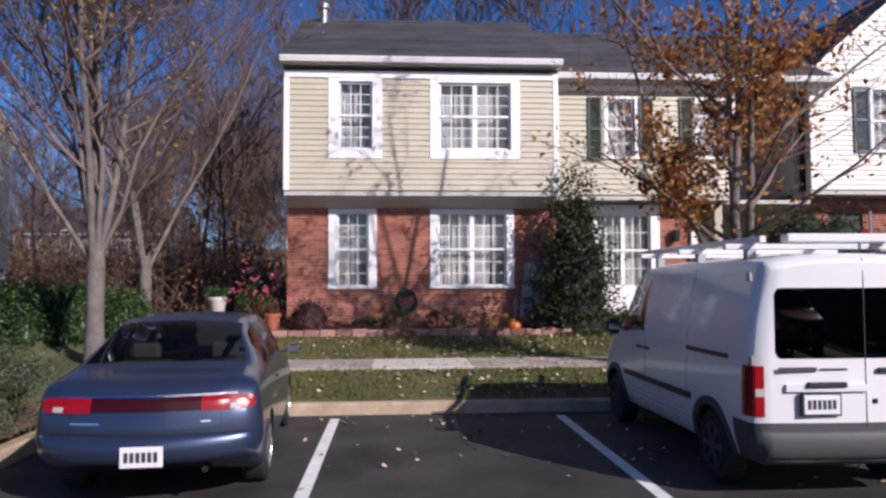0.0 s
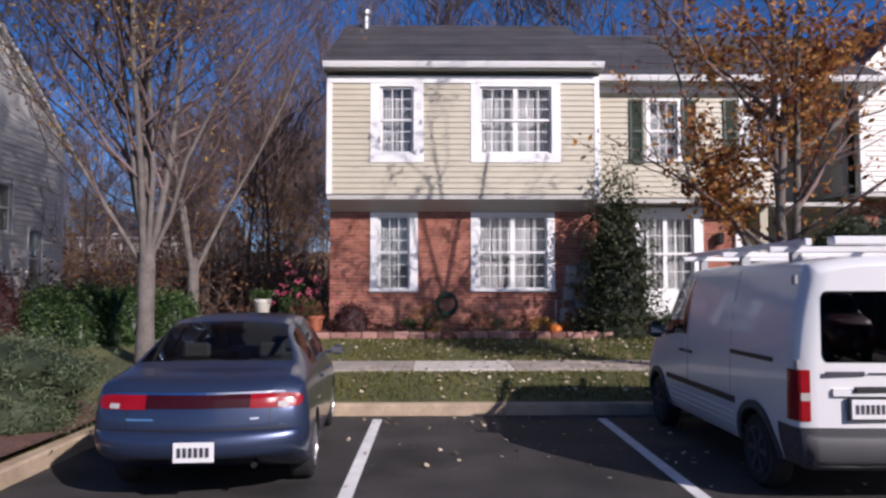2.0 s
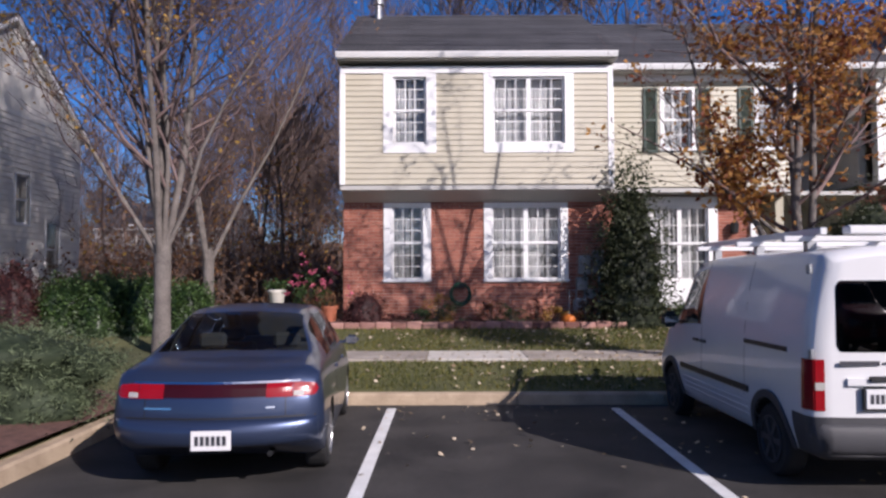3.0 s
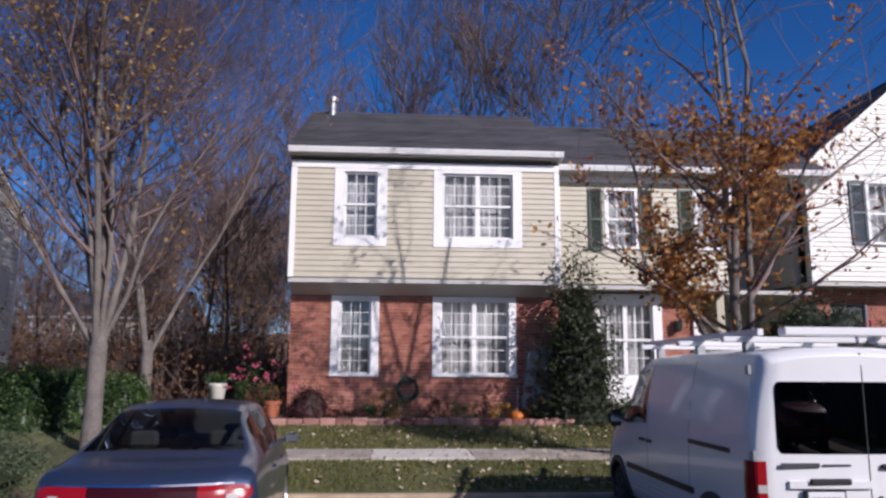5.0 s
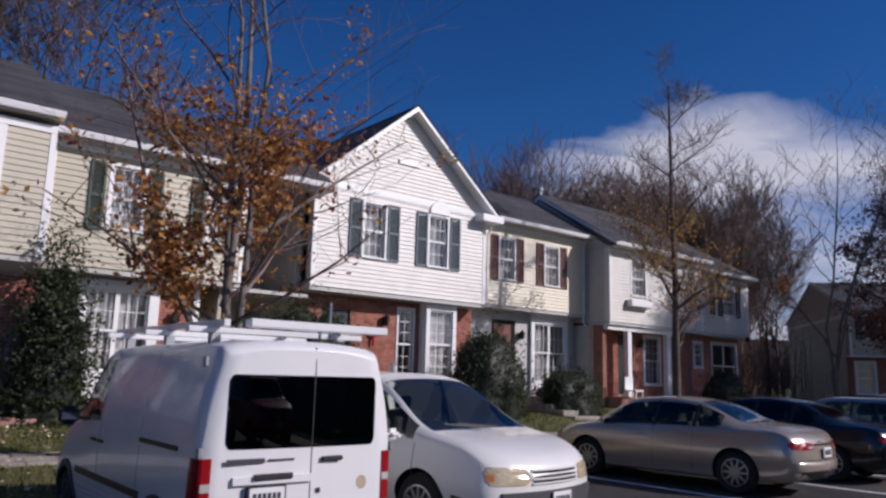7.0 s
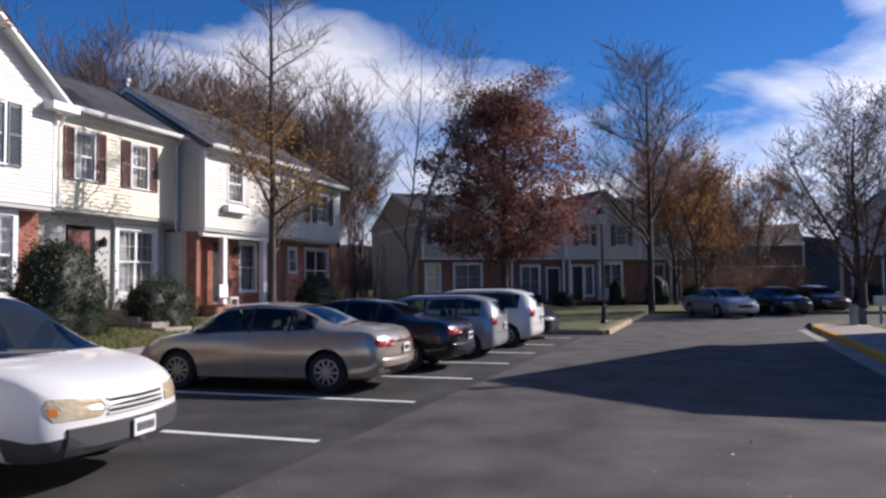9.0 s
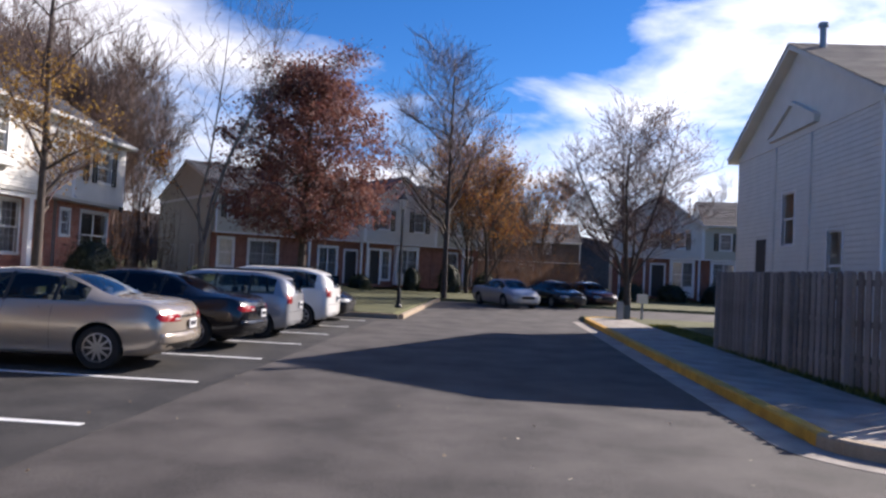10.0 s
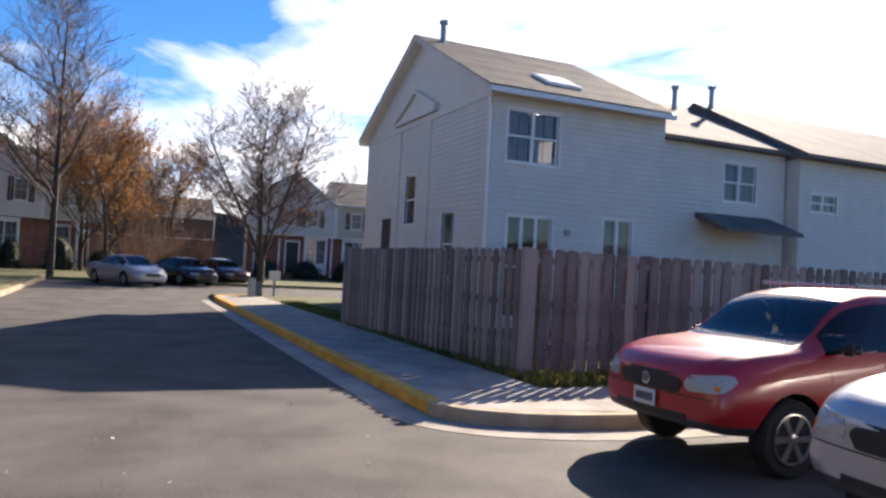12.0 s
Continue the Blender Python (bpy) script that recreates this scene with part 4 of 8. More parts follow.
gable_roof(h6, 26.46, 30.6, 15.2, 5.86, RIDGE_Y, 7.7, REAR_Y - 0.4)
downspout(h6, 26.5, 15.6, 3.4, 5.8)
part("eave_lamp", boxes((30.3, 15.5, 3.2, 30.5, 15.6, 3.4)), BLACK_METAL, h6)
h6.scale.x = 0.88
h6.location += Vector((0.47, 0.6, 0.16))

# ---- the house behind the fence ----
BX0, BX1, BY0, BZ = 18.0, 27.8, -7.5, 0.1
hb = thing("house", "white sided house with a plain gable end and brown roof", "house", m=pose(BX0, BY0, BZ, 0, 0, 0), group="houses behind the fence")
# its gable faces the road; built with its own x along the gable, y towards the road
GX, GD = BX1 - BX0, 5.28


def lap_wall(root, name, runs, material, label=""):
    """Walls with lapped boards: each run is the lower left corner, the way along, length, z0, z1 and its openings along it."""
    for (ox, oy), (dx, dy), length, z0, z1, holes in runs:
        m = Matrix(((dx, -dy, 0, ox), (dy, dx, 0, oy), (0, 0, 1, 0), (0, 0, 0, 1)))
        bm = holed(bmesh.new(), 0, length, z0, z1, 0.0, 0.18, holes)
        bmesh.ops.transform(bm, verts=bm.verts, matrix=m)
        wall = part(name, bm, material, root, label)
        z = z0
        while z < z1 - 0.1:
            for a, b in spans(0, length, z, z + 0.14, holes):
                bm = bmesh.new()
                siding_board(bm, a, b, z, min(0.14, z1 - z), 0.0)
                bmesh.ops.transform(bm, verts=bm.verts, matrix=m)
                part("siding_board", bm, material, wall)
            z += 0.14


def side_window(root, o, d, x0, x1, z0, z1, units=1, cols=1, rows=2, curtain=True, casing=0.05):
    """A window on a wall that starts at o and runs along d."""
    before = set(bpy.data.objects)
    w = window(root, x0, x1, z0, z1, 0.0, casing, units, rows, cols, curtain, sill=False)
    m = Matrix(((d[0], -d[1], 0, o[0]), (d[1], d[0], 0, o[1]), (0, 0, 1, 0), (0, 0, 0, 1)))
    for ob in set(bpy.data.objects) - before:
        ob.data.transform(m)
    return w


gw_o, gw_d = (GX, 0.0), (-1.0, 0.0)
lw_o, lw_d = (0.0, 0.0), (0.0, -1.0)
g_holes = [(4.1, 4.95, 2.72, 4.25), (2.0, 2.85, 0.15, 2.97), (7.1, 7.9, 1.2, 2.98)]
l_holes = [(0.43, 1.91, 4.15, 5.47), (0.54, 1.81, 0.3, 2.83), (3.4, 4.3, 0.9, 2.95)]
lap_wall(hb, "wall", [(gw_o, gw_d, GX, 0.0, 5.9, g_holes)], SIDING_WHITE, "white lapped gable wall")
lap_wall(hb, "wall", [(lw_o, lw_d, GD, 0.0, 5.9, l_holes)], SIDING_WHITE, "white lapped long wall")
part("wall", boxes((GX - 0.18, -GD, 0, GX, -0.19, 5.9), (0.2, -GD - 0.18, 0, GX, -GD, 5.9)), SIDING_WHITE, hb)
for i, h in enumerate(l_holes):
    side_window(hb, lw_o, lw_d, *h, units=(2, 3, 2)[i], curtain=i != 1, casing=0.05)
side_window(hb, gw_o, gw_d, *g_holes[0], units=1, curtain=False)
side_window(hb, gw_o, gw_d, *g_holes[2], units=1)
bm = boxes((GX - 2.85, -0.02, 0.15, GX - 2.0, 0.03, 2.97))
part("door", bm, SHUT_BLACK, hb, "dark side door")
bm = bmesh.new()
prism(bm, [(0.0, 5.9), (GX, 5.9), (GX / 2, 8.28)], -0.18, 0.0, "y")
bmesh.ops.recalc_face_normals(bm, faces=bm.faces[:])
part("gable_wall", bm, SIDING_WHITE, hb)
bm = bmesh.new()
part("gable_band", boxes((0, 0.002, 5.72, GX, 0.05, 5.9)), SIDING_WHITE, hb)
bm = bmesh.new()
prism(bm, [(3.55, 6.05), (6.65, 6.05), (5.1, 6.72)], 0.0, 0.07, "y")
box(bm, 3.45, 0.0, 5.93, 6.75, 0.14, 6.05)
for s in (0, 1):
    a, b = ((3.4, 6.02), (5.1, 6.74)) if s == 0 else ((6.8, 6.02), (5.1, 6.74))
    prism(bm, [a, (a[0], a[1] + 0.12), (b[0], b[1] + 0.12), b], 0.0, 0.16, "y")
bmesh.ops.recalc_face_normals(bm, faces=bm.faces[:])
part("pediment", bm, SIDING_WHITE, hb, "white decorative pediment")
for a in (3.78, 6.28):
    part("pilaster", boxes((a, 0.0, 0.0, a + 0.15, 0.06, 5.72)), SIDING_WHITE, hb)
# roof: ridge along its own y
bm = bmesh.new()
prism(bm, [(-0.35, 5.76), (GX / 2, 8.3), (GX + 0.35, 5.76), (GX + 0.35, 5.88), (GX / 2, 8.44), (-0.35, 5.88)], -GD - 0.1, 0.30, "y")
bmesh.ops.recalc_face_normals(bm, faces=bm.faces[:])
rf = part("roof", bm, SIDING_WHITE, hb)
bm = bmesh.new()
for s in (-1, 1):
    xe = GX / 2 + s * (GX / 2 + 0.38)
    for i in range(34):
        a, b = i / 34, (i + 1.15) / 34
        prism(bm, [(xe + (GX / 2 - xe) * t, 5.90 + 2.56 * t + e) for t, e in ((a, 0), (b, 0), (b, 0.007), (a, 0.02))], -GD - 0.12, 0.33, "y")
bmesh.ops.recalc_face_normals(bm, faces=bm.faces[:])
part("shingles", bm, SHINGLE_BROWN, rf, "brown grey shingle courses")
bm = bmesh.new()
k = 2.52 / (GX / 2 + 0.35)
u = Vector((1, 0, k)).normalized()
nrm = Vector((-u.z, 0, u.x))
for h, name, material in ((0.10, "skylight", TRIM), (0.115, "skylight_pane", CHROME)):
    bm = bmesh.new()
    g = 0.0 if name == "skylight" else 0.08
    c = Vector((0.9, -1.9, 5.9 + k * 1.25))
    pts = [c + u * (a - 0.35) + Vector((0, -b, 0)) for a, b in ((g, g), (1.1 - g, g), (1.1 - g, 1.0 - g), (g, 1.0 - g))]
    lo, hi = [bm.verts.new(p) for p in pts], [bm.verts.new(p + nrm * h) for p in pts]
    bm.faces.new(hi)
    for i in range(4):
        bm.faces.new((lo[i], lo[(i + 1) % 4], hi[(i + 1) % 4], hi[i]))
    bmesh.ops.recalc_face_normals(bm, faces=bm.faces[:])
    part(name, bm, material, rf, "bright skylight" if h == 0.10 else "")
flue(hb, 4.45, -0.45, 7.7, 8.95)
bm = bmesh.new()
tube(bm, [(0.0, 0.12, 5.7), (0.0, 0.06, 5.4), (0.0, 0.05, 0.1)], 0.04, 6)
part("downspout", bm, TRIM, hb)
part("gutter", boxes((-0.47, -GD, 5.72, -0.36, 0.28, 5.84)), TRIM, hb)
part("wall_vent", bevelled(boxes((-0.09, -2.35, 2.42, 0.0, -2.2, 2.58)), 0.02), GREY_METAL, hb)

# two further units of that row, lower and set back
hc = thing("house", "white sided house, lower roof, set back behind a fence", "house", m=pose(BX0 + 0.6, BY0 - GD, BZ), group="houses behind the fence")
c_holes = [(2.75, 4.0, 3.85, 5.0)]
lap_wall(hc, "wall", [((0, 0), (0, -1.0), 5.2, 0.0, 5.5, c_holes)], SIDING_WHITE, "white lapped long wall")
side_window(hc, (0, 0), (0, -1.0), *c_holes[0], units=2)
part("wall", boxes((0.2, -5.2, 0, 9.0, -5.02, 5.5)), SIDING_WHITE, hc)
bm = bmesh.new()
prism(bm, [(-0.3, 5.4), (-0.3, 5.52), (4.6, 7.8), (9.4, 5.52), (9.4, 5.4)], -5.3, -0.0, "y")
bmesh.ops.recalc_face_normals(bm, faces=bm.faces[:])
part("roof", bm, SHINGLE_BROWN, hc)
bm = bmesh.new()
prism(bm, [(-1.3, 2.85), (-1.3, 2.95), (-0.01, 3.45), (-0.01, 3.3)], -4.6, -1.7, "y")
bmesh.ops.recalc_face_normals(bm, faces=bm.faces[:])
part("canopy", bm, SHINGLE_BROWN, hc, "shingled canopy over the back door")
flue(hc, 3.75, -4.0, 7.2, 8.25)
hd = thing("house", "pale sided house at the end of the fenced row", "house", m=pose(BX0 + 0.1, BY0 - GD - 5.25, BZ), group="houses behind the fence")
d_holes = [(0.5, 1.6, 3.75, 4.3)]
lap_wall(hd, "wall", [((0, 0), (0, -1.0), 12.0, 0.0, 5.4, d_holes)], SIDING_WHITE, "white lapped long wall")
side_window(hd, (0, 0), (0, -1.0), *d_holes[0], units=2)
part("wall", boxes((0.2, -12, 0, 9.0, -11.8, 5.4)), SIDING_WHITE, hd)
part("wall", boxes((0.2, -0.2, 0, 9.2, -0.02, 5.3)), SIDING_WHITE, hd)
bm = bmesh.new()
prism(bm, [(-0.4, 5.3), (-0.4, 5.42), (4.6, 7.85), (9.6, 5.42), (9.6, 5.3)], -12.2, 0.1, "y")
bmesh.ops.recalc_face_normals(bm, faces=bm.faces[:])
part("roof", bm, SHINGLE_BROWN, hd)
flue(hd, 4.3, -0.45, 7.4, 8.5)

# ---- board fence ----
fence = thing("fence", "weathered grey board on board wooden fence", "fence", off=(10.8, -4.6, 0.1))
picket = bmesh.new()
prism(picket, [(-0.07, 0.0), (0.07, 0.0), (0.07, 1.73), (0.045, 1.77), (-0.045, 1.77), (-0.07, 1.73)], -0.009, 0.009, "y")
bmesh.ops.recalc_face_normals(picket, faces=picket.faces[:])
picket_mesh = finish(picket, "fence_board", FENCE_WOOD)
rnd = random.Random(11)


def fence_side(a, b, first=0):
    a, b = Vector(a), Vector(b)
    d = (b - a).normalized()
    n = Vector((-d.y, d.x, 0))
    length = (b - a).length
    ang = math.degrees(math.atan2(d.y, d.x))
    s, k = 0.045, 0
    while s < length:
        p = a + d * s + n * (0.034 if k % 2 else -0.034)
        ob = new("fence_board", picket_mesh)
        ob.parent = fence
        ob.matrix_local = Matrix.Translation(p - OFF[0]) @ pose(0, 0, -rnd.random() * 0.025, 0, rnd.uniform(-0.6, 0.6), ang)
        s += 0.107
        k += 1
    for z in (0.35, 0.95, 1.55):
        bm = boxes((0, -0.022, z, length, 0.022, z + 0.09))
        bmesh.ops.transform(bm, verts=bm.verts, matrix=Matrix.Translation(a) @ pose(0, 0, 0, 0, 0, ang))
        part("fence_rail", bm, FENCE_WOOD, fence)
    m = math.ceil(length / 2.4)
    for i in range(first, m + 1):
        p = a + d * (length * i / m)
        bm = boxes((p.x - 0.05, p.y - 0.05, 0.0, p.x + 0.05, p.y + 0.05, 1.89))
        if i:
            bmesh.ops.translate(bm, verts=bm.verts, vec=n * 0.075)
        part("fence_post", bevelled(bm, 0.008), FENCE_WOOD, fence)


fence_side((10.85, -4.5, 0.12), (18.6, -4.28, 0.12))
fence_side((10.85, -4.54, 0.12), (11.35, -22.0, 0.12), 1)

# ---- the two farther rows ----
def plain_unit(name, label, m, w, ze, zc, wall_up, wall_low, gable=False, group="", shut=SHUT_BLACK, shingles=SHINGLE, depth=8.0, jut=0.5, ground=None, above=None, bays=(), posts=()):
    """A townhouse unit with its front along its own x at y = 0."""
    r = thing(name, label, "house", m=m, group=group)
    n = 2 if w > 4.4 else 1
    up = [(w * (i + 0.5) / n - 0.42, w * (i + 0.5) / n + 0.42, zc + 0.9, zc + 2.2) for i in range(n)]
    up = above or up
    glazed = [(w * 0.55, w * 0.55 + 1.5, 0.6, 2.2)] if ground is None else ground[1]
    doors = [(w * 0.12, w * 0.12 + 0.95, 0.0, 2.1)] if ground is None else ground[0]
    low = [*doors, *glazed, *bays]
    bm = holed(bmesh.new(), 0, w, -0.2, zc, 0, 0.2, low)
    part("wall", bm, wall_low, r)
    part("wall", holed(bmesh.new(), 0, w, zc + 0.005, ze, -jut, -jut + 0.2, up), wall_up, r)
    part("siding", siding(bmesh.new(), 0.1, w - 0.1, zc + 0.1, ze, -jut, up, 0.2), wall_up, r)
    for a in (0.0, w - 0.1):
        part("corner_board", boxes((a, -jut - 0.035, zc, a + 0.1, -jut, ze)), TRIM, r)
    part("soffit", boxes((0, -jut + 0.005, zc - 0.08, w, 0.22, zc)), TRIM, r)
    for a in (0.0, w - 0.18):
        part("side_wall", boxes((a, 0.21, -0.2, a + 0.18, depth, ze)), wall_up, r)
    part("rear_wall", boxes((0.19, depth - 0.2, -0.2, w - 0.19, depth, ze)), wall_up, r)
    for h in up:
        window(r, *h, -jut, 0.07, 1, 4, 2, sill=False)
        if shut:
            for a, b in ((h[0] - 0.42, h[0] - 0.08), (h[1] + 0.08, h[1] + 0.42)):
                shutter(r, a, b, h[2] - 0.05, h[3] + 0.06, -jut - 0.026, shut, "dark louvred shutter")
    for h in doors:
        door(r, *h, 0.06, SHUT_BLACK, "dark front door")
        part("door_casing", framed(bmesh.new(), h[0] - 0.12, h[1] + 0.12, 0.0, h[3] + 0.14, -0.04, 0.005, [h]), TRIM, r)
    for h in glazed:
        window(r, *h, 0, 0.13, 2 if h[1] - h[0] > 1.2 else 1, 4, 2, sill=False)
    for a, b, c, d in bays:
        window(r, a, b, c, d, -0.3, 0.12, 2, 4, 2, sill=False)
        part("bay_cheek", boxes((a - 0.16, -0.29, 0.0, a - 0.10, 0.0, d + 0.14)), TRIM, r)
        part("bay_cheek", boxes((b + 0.10, -0.29, 0.0, b + 0.16, 0.0, d + 0.14)), TRIM, r)
        part("bay_apron", boxes((a - 0.10, -0.30, 0.0, b + 0.10, -0.22, c - 0.13)), TRIM, r, "white panel under the bay window")
        part("bay_head", boxes((a - 0.16, -0.34, d + 0.142, b + 0.16, 0.0, d + 0.24)), TRIM, r)
    for a in posts:
        part("porch_post", bevelled(boxes((a - 0.07, -jut + 0.03, -0.2, a + 0.07, -jut + 0.17, zc - 0.085)), 0.012), TRIM, r, "white square porch post")
    if gable:
        bm = bmesh.new()
        gable_wall(bm, 0, w, ze, ze + w * 0.36, -jut, -jut + 0.2)
        part("gable_wall", bm, wall_up, r)
        bm = bmesh.new()
        gable_siding(bm, 0, w, ze, ze + w * 0.36, -jut, 0.2)
        part("siding", bm, wall_up, r, "lapped vinyl boards")
        front_gable(r, 0, w, -jut, depth, ze, ze + w * 0.36, shingles)
    else:
        gable_roof(r, 0, w, -jut - 0.3, ze + 0.1, depth / 2, ze + 2.3, depth + 0.3, shingles)
        for a in (0.0, w - 0.15):
            bm = bmesh.new()
            prism(bm, [(-jut, ze), (depth, ze), (depth / 2, ze + 2.1)], a, a + 0.15, "x")
            part("gable_end", bm, wall_up, r)
    return r


def row_m(corner, heading, along, z=0.5):
    c, s = math.cos(radians(heading)), math.sin(radians(heading))
    return pose(corner[0] + c * along, corner[1] + s * along, z, 0, 0, heading)


R2, H2A = (44.1, 17.7), -50.0
specs = [
    (4.6, SIDING_CREAM, False, ([], [(0.45, 1.3, 0.8, 2.45), (2.35, 4.15, 0.85, 2.45)]), (), ()),
    (5.5, SIDING_GREY_SHADE, False, ([(4.35, 5.2, 0.0, 2.15)], [(2.45, 3.7, 0.3, 2.3)]), (), (1.55, 5.35)),
    (5.8, SIDING_WHITE, True, ([(0.72, 1.5, 0.0, 2.3)], [(1.72, 2.3, 0.35, 2.3)]), ((2.8, 4.4, 0.75, 2.45),), (0.3,)),
    (4.3, SIDING_CREAM, False, ([(2.9, 3.7, 0.0, 2.15)], [(1.3, 2.3, 0.85, 2.4)]), (), (2.6,)),
]
s = 0.0
for w, material, g, ground_floor, bay_list, post_list in specs:
    plain_unit("house", "far townhouse with siding over red brick" if not g else "far gabled townhouse with dark shutters", row_m(R2, H2A, s), w, 5.3, 2.85, material, BRICK_FAR, g, "far row of townhouses", depth=11.5 if s == 0 else 8.0, ground=ground_floor, bays=bay_list, posts=post_list)
    s += w + 0.02
end = [o for o in bpy.data.objects if o.get("group") == "far row of townhouses"][0]
OFF[0] = Vector((0, 0, 0))
side_window(end, (0.0, 11.5), (0.0, -1.0), 3.6, 4.3, 0.6, 2.0)
side_window(end, (0.0, 11.5), (0.0, -1.0), 7.6, 8.3, 0.6, 2.0)
part("gable_band", boxes((-0.05, 0.0, 4.95, -0.002, 11.5, 5.12)), TRIM, end)
R3, H3A = (58.0, -8.0), -97.0
s = 0.0
far_specs = [
    (6.4, SIDING_WHITE, True, ([(2.85, 3.75, 0.0, 2.35)], []), ((4.3, 5.75, 0.8, 2.6),), (0.5, 2.3, 6.2), [(2.5, 3.35, 3.6, 4.75), (4.25, 5.1, 3.6, 4.75)]),
    (5.4, SIDING_CREAM, False, ([(3.4, 4.3, 0.0, 2.2)], []), ((0.75, 2.2, 0.8, 2.6),), (), [(1.15, 1.95, 3.6, 4.75), (3.5, 4.3, 3.6, 4.75)]),
    (6.0, SIDING_WHITE, False, None, (), (), None),
]
for w, material, g, ground_floor, bay_list, post_list, above_list in far_specs:
    plain_unit("house", "distant white townhouse with black shutters", row_m(R3, H3A, s), w, 5.25, 2.9, material, BRICK_FAR, g, "distant row of townhouses", shingles=SHINGLE_BROWN, ground=ground_floor, bays=bay_list, posts=post_list, above=above_list)
    s += w + 0.02
# a dark roofed house deep between the two rows
plain_unit("house", "distant brown house half hidden by trees", pose(80, 6, 0.5, 0, 0, -90), 14.0, 4.6, 2.6, DULL_BROWN, DULL_BROWN, False, "distant houses", shingles=SHINGLE_BROWN)
# a house beyond the west wood
plain_unit("house", "distant grey house half hidden by the wood", pose(-24.5, 52, 0.6), 9.5, 4.4, 2.5, SIDING_GREY_SHADE, SIDING_GREY_SHADE, False, "distant houses", shut=None)
# the white house west of the wood
hw = thing("house", "white sided house with a gable end beside the wood", "house", m=pose(-10.4, 20.85, 0.7))
w_holes = [(2.55, 3.15, 2.25, 3.45), (1.15, 1.75, 0.95, 2.4), (2.75, 3.35, 0.3, 1.35), (4.9, 5.5, 2.25, 3.45), (4.6, 5.4, 0.2, 2.2)]
lap_wall(hw, "wall", [((0, -6.75), (0.0, 1.0), 6.75, -0.2, 4.95, [(6.75 - b, 6.75 - a, c, d) for a, b, c, d in w_holes])], SIDING_WHITE, "white lapped side wall")
for a, b, c, d in w_holes:
    side_window(hw, (0, -6.75), (0.0, 1.0), 6.75 - b, 6.75 - a, c, d, rows=2, cols=1)
part("wall", boxes((-9.0, -6.75, -0.2, -0.19, -6.57, 4.95)), SIDING_WHITE, hw)
part("wall", boxes((-9.0, -0.2, -0.2, -0.19, -0.02, 4.95)), SIDING_WHITE, hw)
bm = bmesh.new()
prism(bm, [(-6.75, 4.95), (0.0, 4.95), (-3.375, 7.14)], -0.18, 0.0, "x")
part("gable_wall", bm, SIDING_WHITE, hw)
OFF[0] = Vector((0, 0, 0))
gable_roof(hw, -9.0, 0.0, -7.0, 4.85, -3.375, 7.26, 0.25, over=0.15)
flue(hw, -0.8, -3.8, 6.9, 8.3)

# ---- trees and plants ----
def branches(rnd, base, height, r0, spread=0.5, levels=4, first=0.35, kids=5, droop=0.0, lean=(0, 0), upright=0.55, twig=0.006, reach=1.0, sway=0.10):
    """The limbs of a tree as (path, radii, level)."""
    out = []

    def grow(p, d, length, r, level):
        n = 5 if level < 2 else 3
        path, radii, pts = [p], [r], []
        for i in range(n):
            wob = sway if level == 0 else 0.22
            d = (d + Vector((rnd.gauss(0, wob), rnd.gauss(0, wob), rnd.gauss(0, wob * 0.5) + (upright * 0.12 if level else 0.03) - droop * level * 0.05))).normalized()
            p = p + d * (length / n)
            path.append(p)
            radii.append(max(twig, r * (1 - (i + 1) / n * (0.72 if level else 0.8))))
            pts.append((p, d, (i + 1) / n))
        out.append((path, radii, level))
        if level >= levels:
            return
        k = kids if level == 0 else max(2, kids - level)
        if level == 0:
            k = kids * 2
        for j in range(k):
            f = first + (1 - first) * (j + rnd.random()) / k if level == 0 else 0.25 + 0.75 * (j + rnd.random()) / k
            i = min(len(path) - 2, int(f * n))
            t = f * n - i
            q = path[i].lerp(path[i + 1], t)
            rr = radii[i] * (1 - t) + radii[i + 1] * t
            az = rnd.random() * math.tau + j * 2.4
            side = Vector((math.cos(az), math.sin(az), 0))
            axis = (path[i + 1] - path[i]).normalized()
            nd = (axis * upright + side * spread * (1.2 if level == 0 else 1.0) + Vector((0, 0, 0.15))).normalized()
            ln = length * ((0.62 - 0.28 * f) * reach if level == 0 else 0.58) * rnd.uniform(0.75, 1.15)
            grow(q, nd, ln, max(twig, rr * rnd.uniform(0.45, 0.65)), level + 1)

    grow(Vector(base), Vector((lean[0], lean[1], 1)).normalized(), height, r0, 0)
    return out


